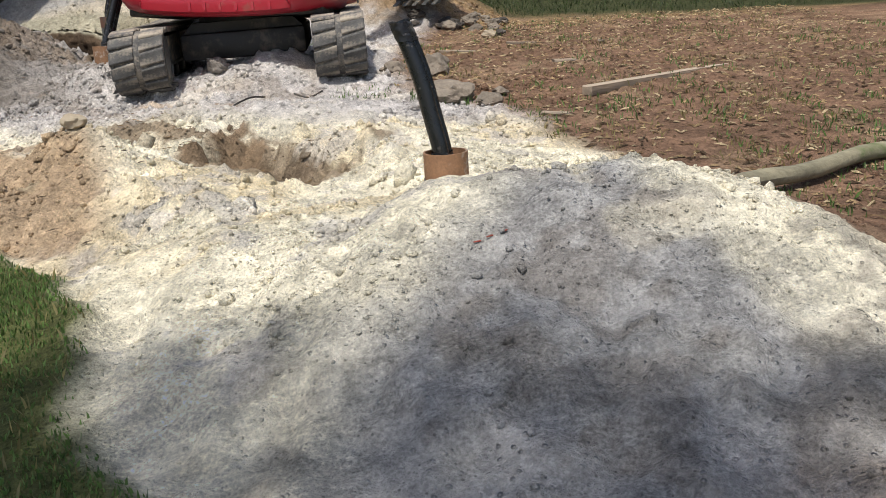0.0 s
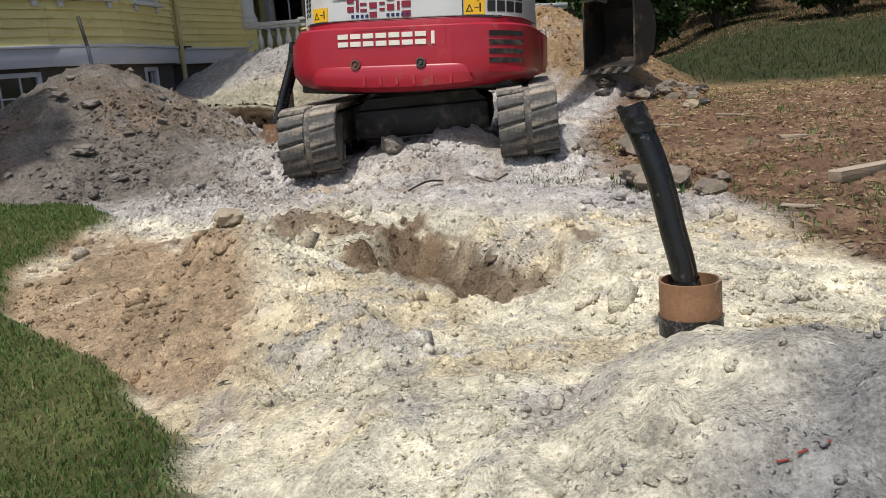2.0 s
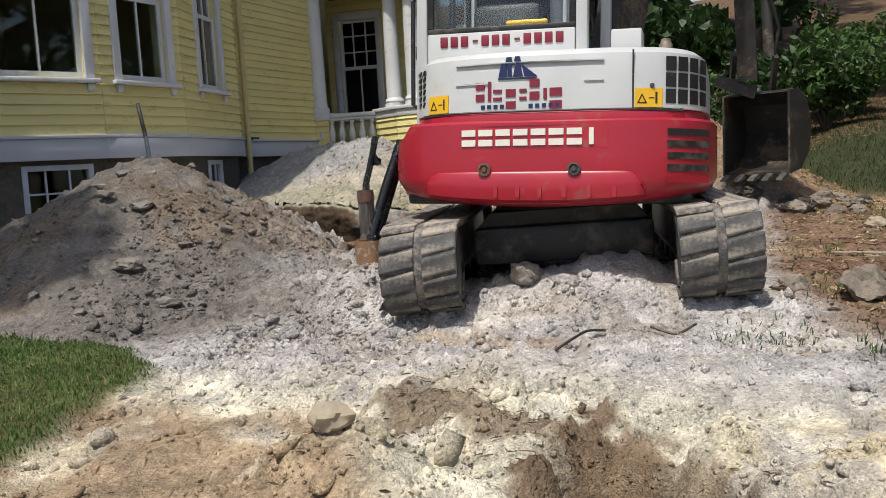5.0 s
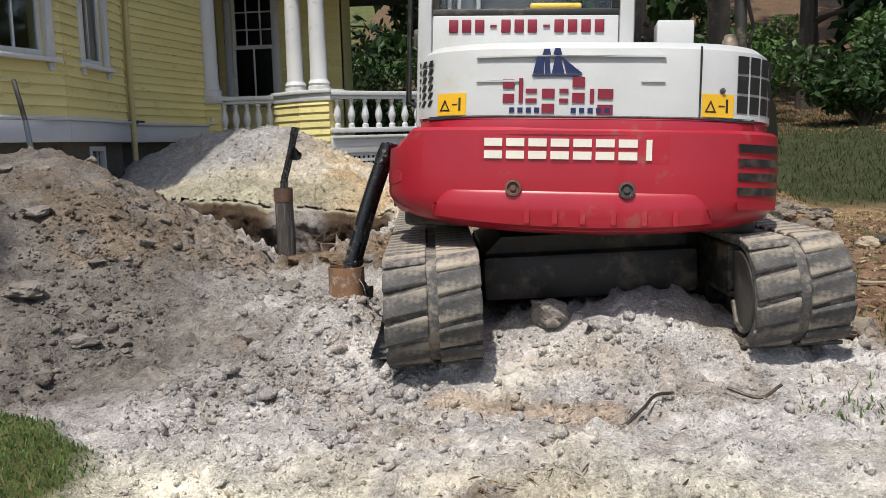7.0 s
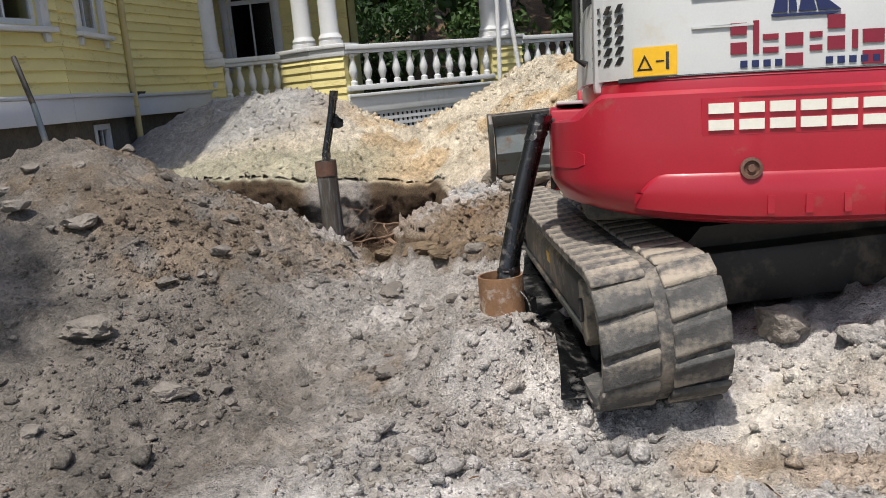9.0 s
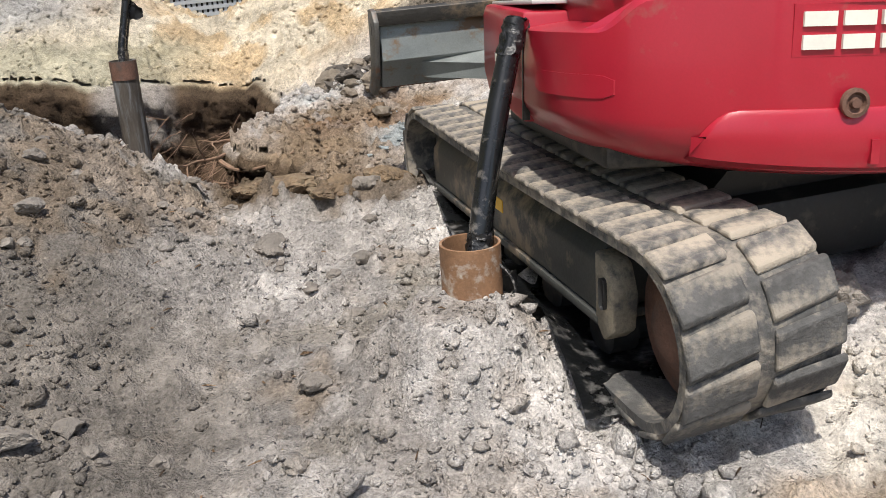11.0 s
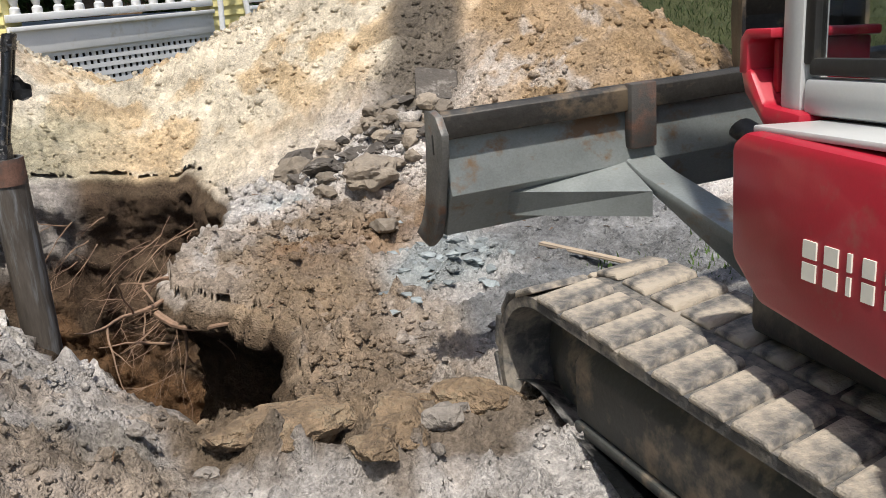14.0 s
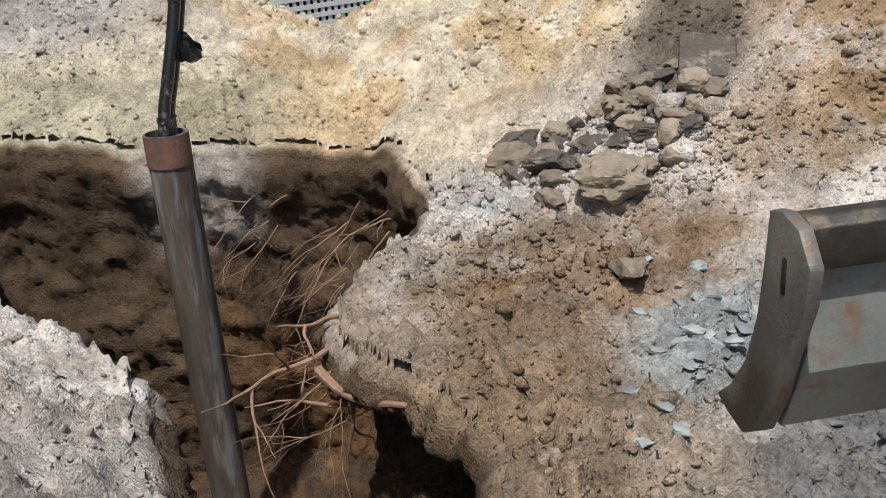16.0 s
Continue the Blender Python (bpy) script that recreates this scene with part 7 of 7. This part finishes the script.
# ---- trees ----
def leaf_cloud(centres, radii, n, size, seed):
    rng = np.random.RandomState(seed)
    k = rng.randint(len(centres), size=n)
    u = rng.normal(size=(n, 3))
    u /= np.linalg.norm(u, axis=1)[:, None]
    c = np.array(centres)[k] + u * (np.array(radii)[k] * rng.uniform(0.35, 1.0, n) ** 0.6)[:, None] * [1, 1, 0.75]
    a, b = rng.normal(size=(n, 3)), rng.normal(size=(n, 3))
    a /= np.linalg.norm(a, axis=1)[:, None]
    b -= a * (a * b).sum(1)[:, None]
    b /= np.linalg.norm(b, axis=1)[:, None]
    s = size * rng.uniform(0.6, 1.4, n)[:, None]
    V = np.stack([c - a * s, c + b * s * 0.45, c + a * s, c - b * s * 0.45], 1).reshape(-1, 3)
    return V, np.arange(4 * n).reshape(n, 4)


def tree(x, y, hgt, crown, seed, leaves=7000, size=0.12, low=0.35, mat=LEAF, r=0.16, label="leafy tree with a dark trunk", name="tree"):
    rnd = random.Random(seed)
    z0 = gz_at(x, y) - 0.1
    t = thing(name, label, "tree", group="trees")
    bm = bmesh.new()
    trunk = [Vector((x + 0.15 * math.sin(k * 0.9 + seed) * k / 8, y + 0.12 * math.cos(k + seed) * k / 8, z0 + hgt * 0.9 * k / 8)) for k in range(9)]
    tube(bm, trunk, [r * (1.25 if k == 0 else 1) * (1 - 0.85 * k / 8) for k in range(9)], 10)
    cs, rs = [], []
    for i in range(13):
        k = rnd.uniform(low, 0.95)
        p = trunk[int(k * 8)].lerp(trunk[min(8, int(k * 8) + 1)], k * 8 % 1)
        a = rnd.uniform(0, 6.283)
        L = crown * (1.1 - 0.55 * k) * rnd.uniform(0.55, 1.0)
        e = p + Vector((math.cos(a) * L, math.sin(a) * L, L * rnd.uniform(0.1, 0.5)))
        m_ = p.lerp(e, 0.5) + Vector((0, 0, 0.08 * L))
        tube(bm, [p, m_, e], [r * 0.35 * (1 - 0.5 * k), r * 0.2, r * 0.05], 6)
        for f in (0.55, 0.85, 1.05):
            cs.append(tuple(p.lerp(e, f) + Vector((rnd.uniform(-1, 1), rnd.uniform(-1, 1), rnd.uniform(-0.6, 0.6))) * 0.25 * crown * 0.5))
            rs.append(crown * rnd.uniform(0.16, 0.30))
    part("trunk", bm, BARK, t)
    V, F = leaf_cloud(cs, rs, leaves, size, seed)
    ob = new("crown", mesh_from_arrays("crown", V, F, mat))
    ob.parent = t
    return t


def bush(x, y, w, hgt, seed, n=3500, size=0.06, mat=LEAFLIGHT):
    rnd = random.Random(seed)
    z0 = gz_at(x, y)
    t = thing("bush", "leafy green bush at the wood's edge", "bush", group="bushes")
    bm = bmesh.new()
    cs, rs = [], []
    for i in range(12):
        a, L = rnd.uniform(0, 6.283), rnd.uniform(0.2, 1.0)
        e = Vector((x + math.cos(a) * w * L * 0.8, y + math.sin(a) * w * L * 0.8, z0 + hgt * rnd.uniform(0.35, 0.9)))
        tube(bm, [(x, y, z0 - 0.05), ((x + e.x) / 2, (y + e.y) / 2, z0 + (e.z - z0) * 0.6), e], [0.025, 0.018, 0.006], 6)
        cs += [tuple(e), tuple(Vector((x, y, z0)).lerp(e, 0.65))]
        rs += [w * rnd.uniform(0.25, 0.45), w * rnd.uniform(0.2, 0.35)]
    part("stem", bm, BARK, t)
    V, F = leaf_cloud(cs, rs, n, size, seed)
    ob = new("foliage", mesh_from_arrays("foliage", V, F, mat))
    ob.parent = t


for i, (x, y, h_, c_, low) in enumerate(((-3.2, 30, 12, 3.6, 0.12), (-8, 29, 13, 4, 0.15), (1.2, 27, 12, 3.4, 0.1), (4.6, 26, 13, 3.6, 0.12), (8.2, 25, 12, 3.6, 0.12), (12, 26, 13, 4, 0.15), (-0.5, 34, 15, 4.5, 0.1), (6.5, 32, 15, 4.5, 0.1),
                                         (14, 33, 16, 5, 0.1), (-5.5, 36, 15, 4.6, 0.1), (10.5, 37, 16, 5, 0.1), (2.8, 38, 16, 5, 0.1), (17.5, 28, 13, 4.2, 0.12), (-12, 34, 15, 4.6, 0.12))):
    tree(x, y, h_, c_, 400 + i, 8000, 0.19, low, LEAF, 0.2)
for i, (x, y, w, h_) in enumerate(((0.5, 21.5, 1.1, 2.2), (2.0, 22.5, 1.3, 2.0), (4.2, 21.0, 1.2, 1.8), (6.0, 22.5, 1.5, 2.4), (8.0, 20.0, 1.3, 2.2), (-0.6, 24, 1.4, 2.6), (10.5, 21.5, 1.5, 2.4), (3.0, 24.5, 1.4, 2.6), (7.0, 25, 1.6, 2.6),
                                   (-2.8, 25.5, 1.5, 2.8), (-5.5, 26.0, 1.6, 3.0), (-7.5, 26.5, 1.6, 3.0))):
    bush(x, y, w, h_, 500 + i, 3800, 0.085, LEAFLIGHT if i % 2 else LEAF)
# unseen trees around the camera, placed to shade lawn, grey heap and near powder
tree(-8.3, 5.7, 9.0, 3.2, 601, 12000, 0.16, 0.5, LEAF, 0.22, "tall unseen leafy tree shading the lawn")
# out-of-view trees added so the house windows reflect dark foliage, not sky
for i, (x, y) in enumerate(((11.5, 9), (12.5, 14), (14.5, 18.5), (13, 4))):
    tree(x, y, 12, 4.0, 620 + i, 7000, 0.18, 0.12, LEAF, 0.22, "unseen leafy tree added for window reflections")
tree(-1.2, -2.6, 10.0, 2.6, 602, 3000, 0.14, 0.5, LEAF, 0.22, "tall unseen leafy tree shading the near powder")
# thin pale board under the blade
bd = bx(bmesh.new(), 0, 0.62, -0.016, 0.016, 0, 0.012, 0.003)
crinkle(bd, 0.002, 77)
bd = finish("board", bd, WOOD)
bd.matrix_basis = pose(-2.16, 10.82, gz_at(-2.1, 10.7) + 0.02, 0, 2, -60)
tagged(bd, "thin pale board lying on the gravel under the blade", "board")
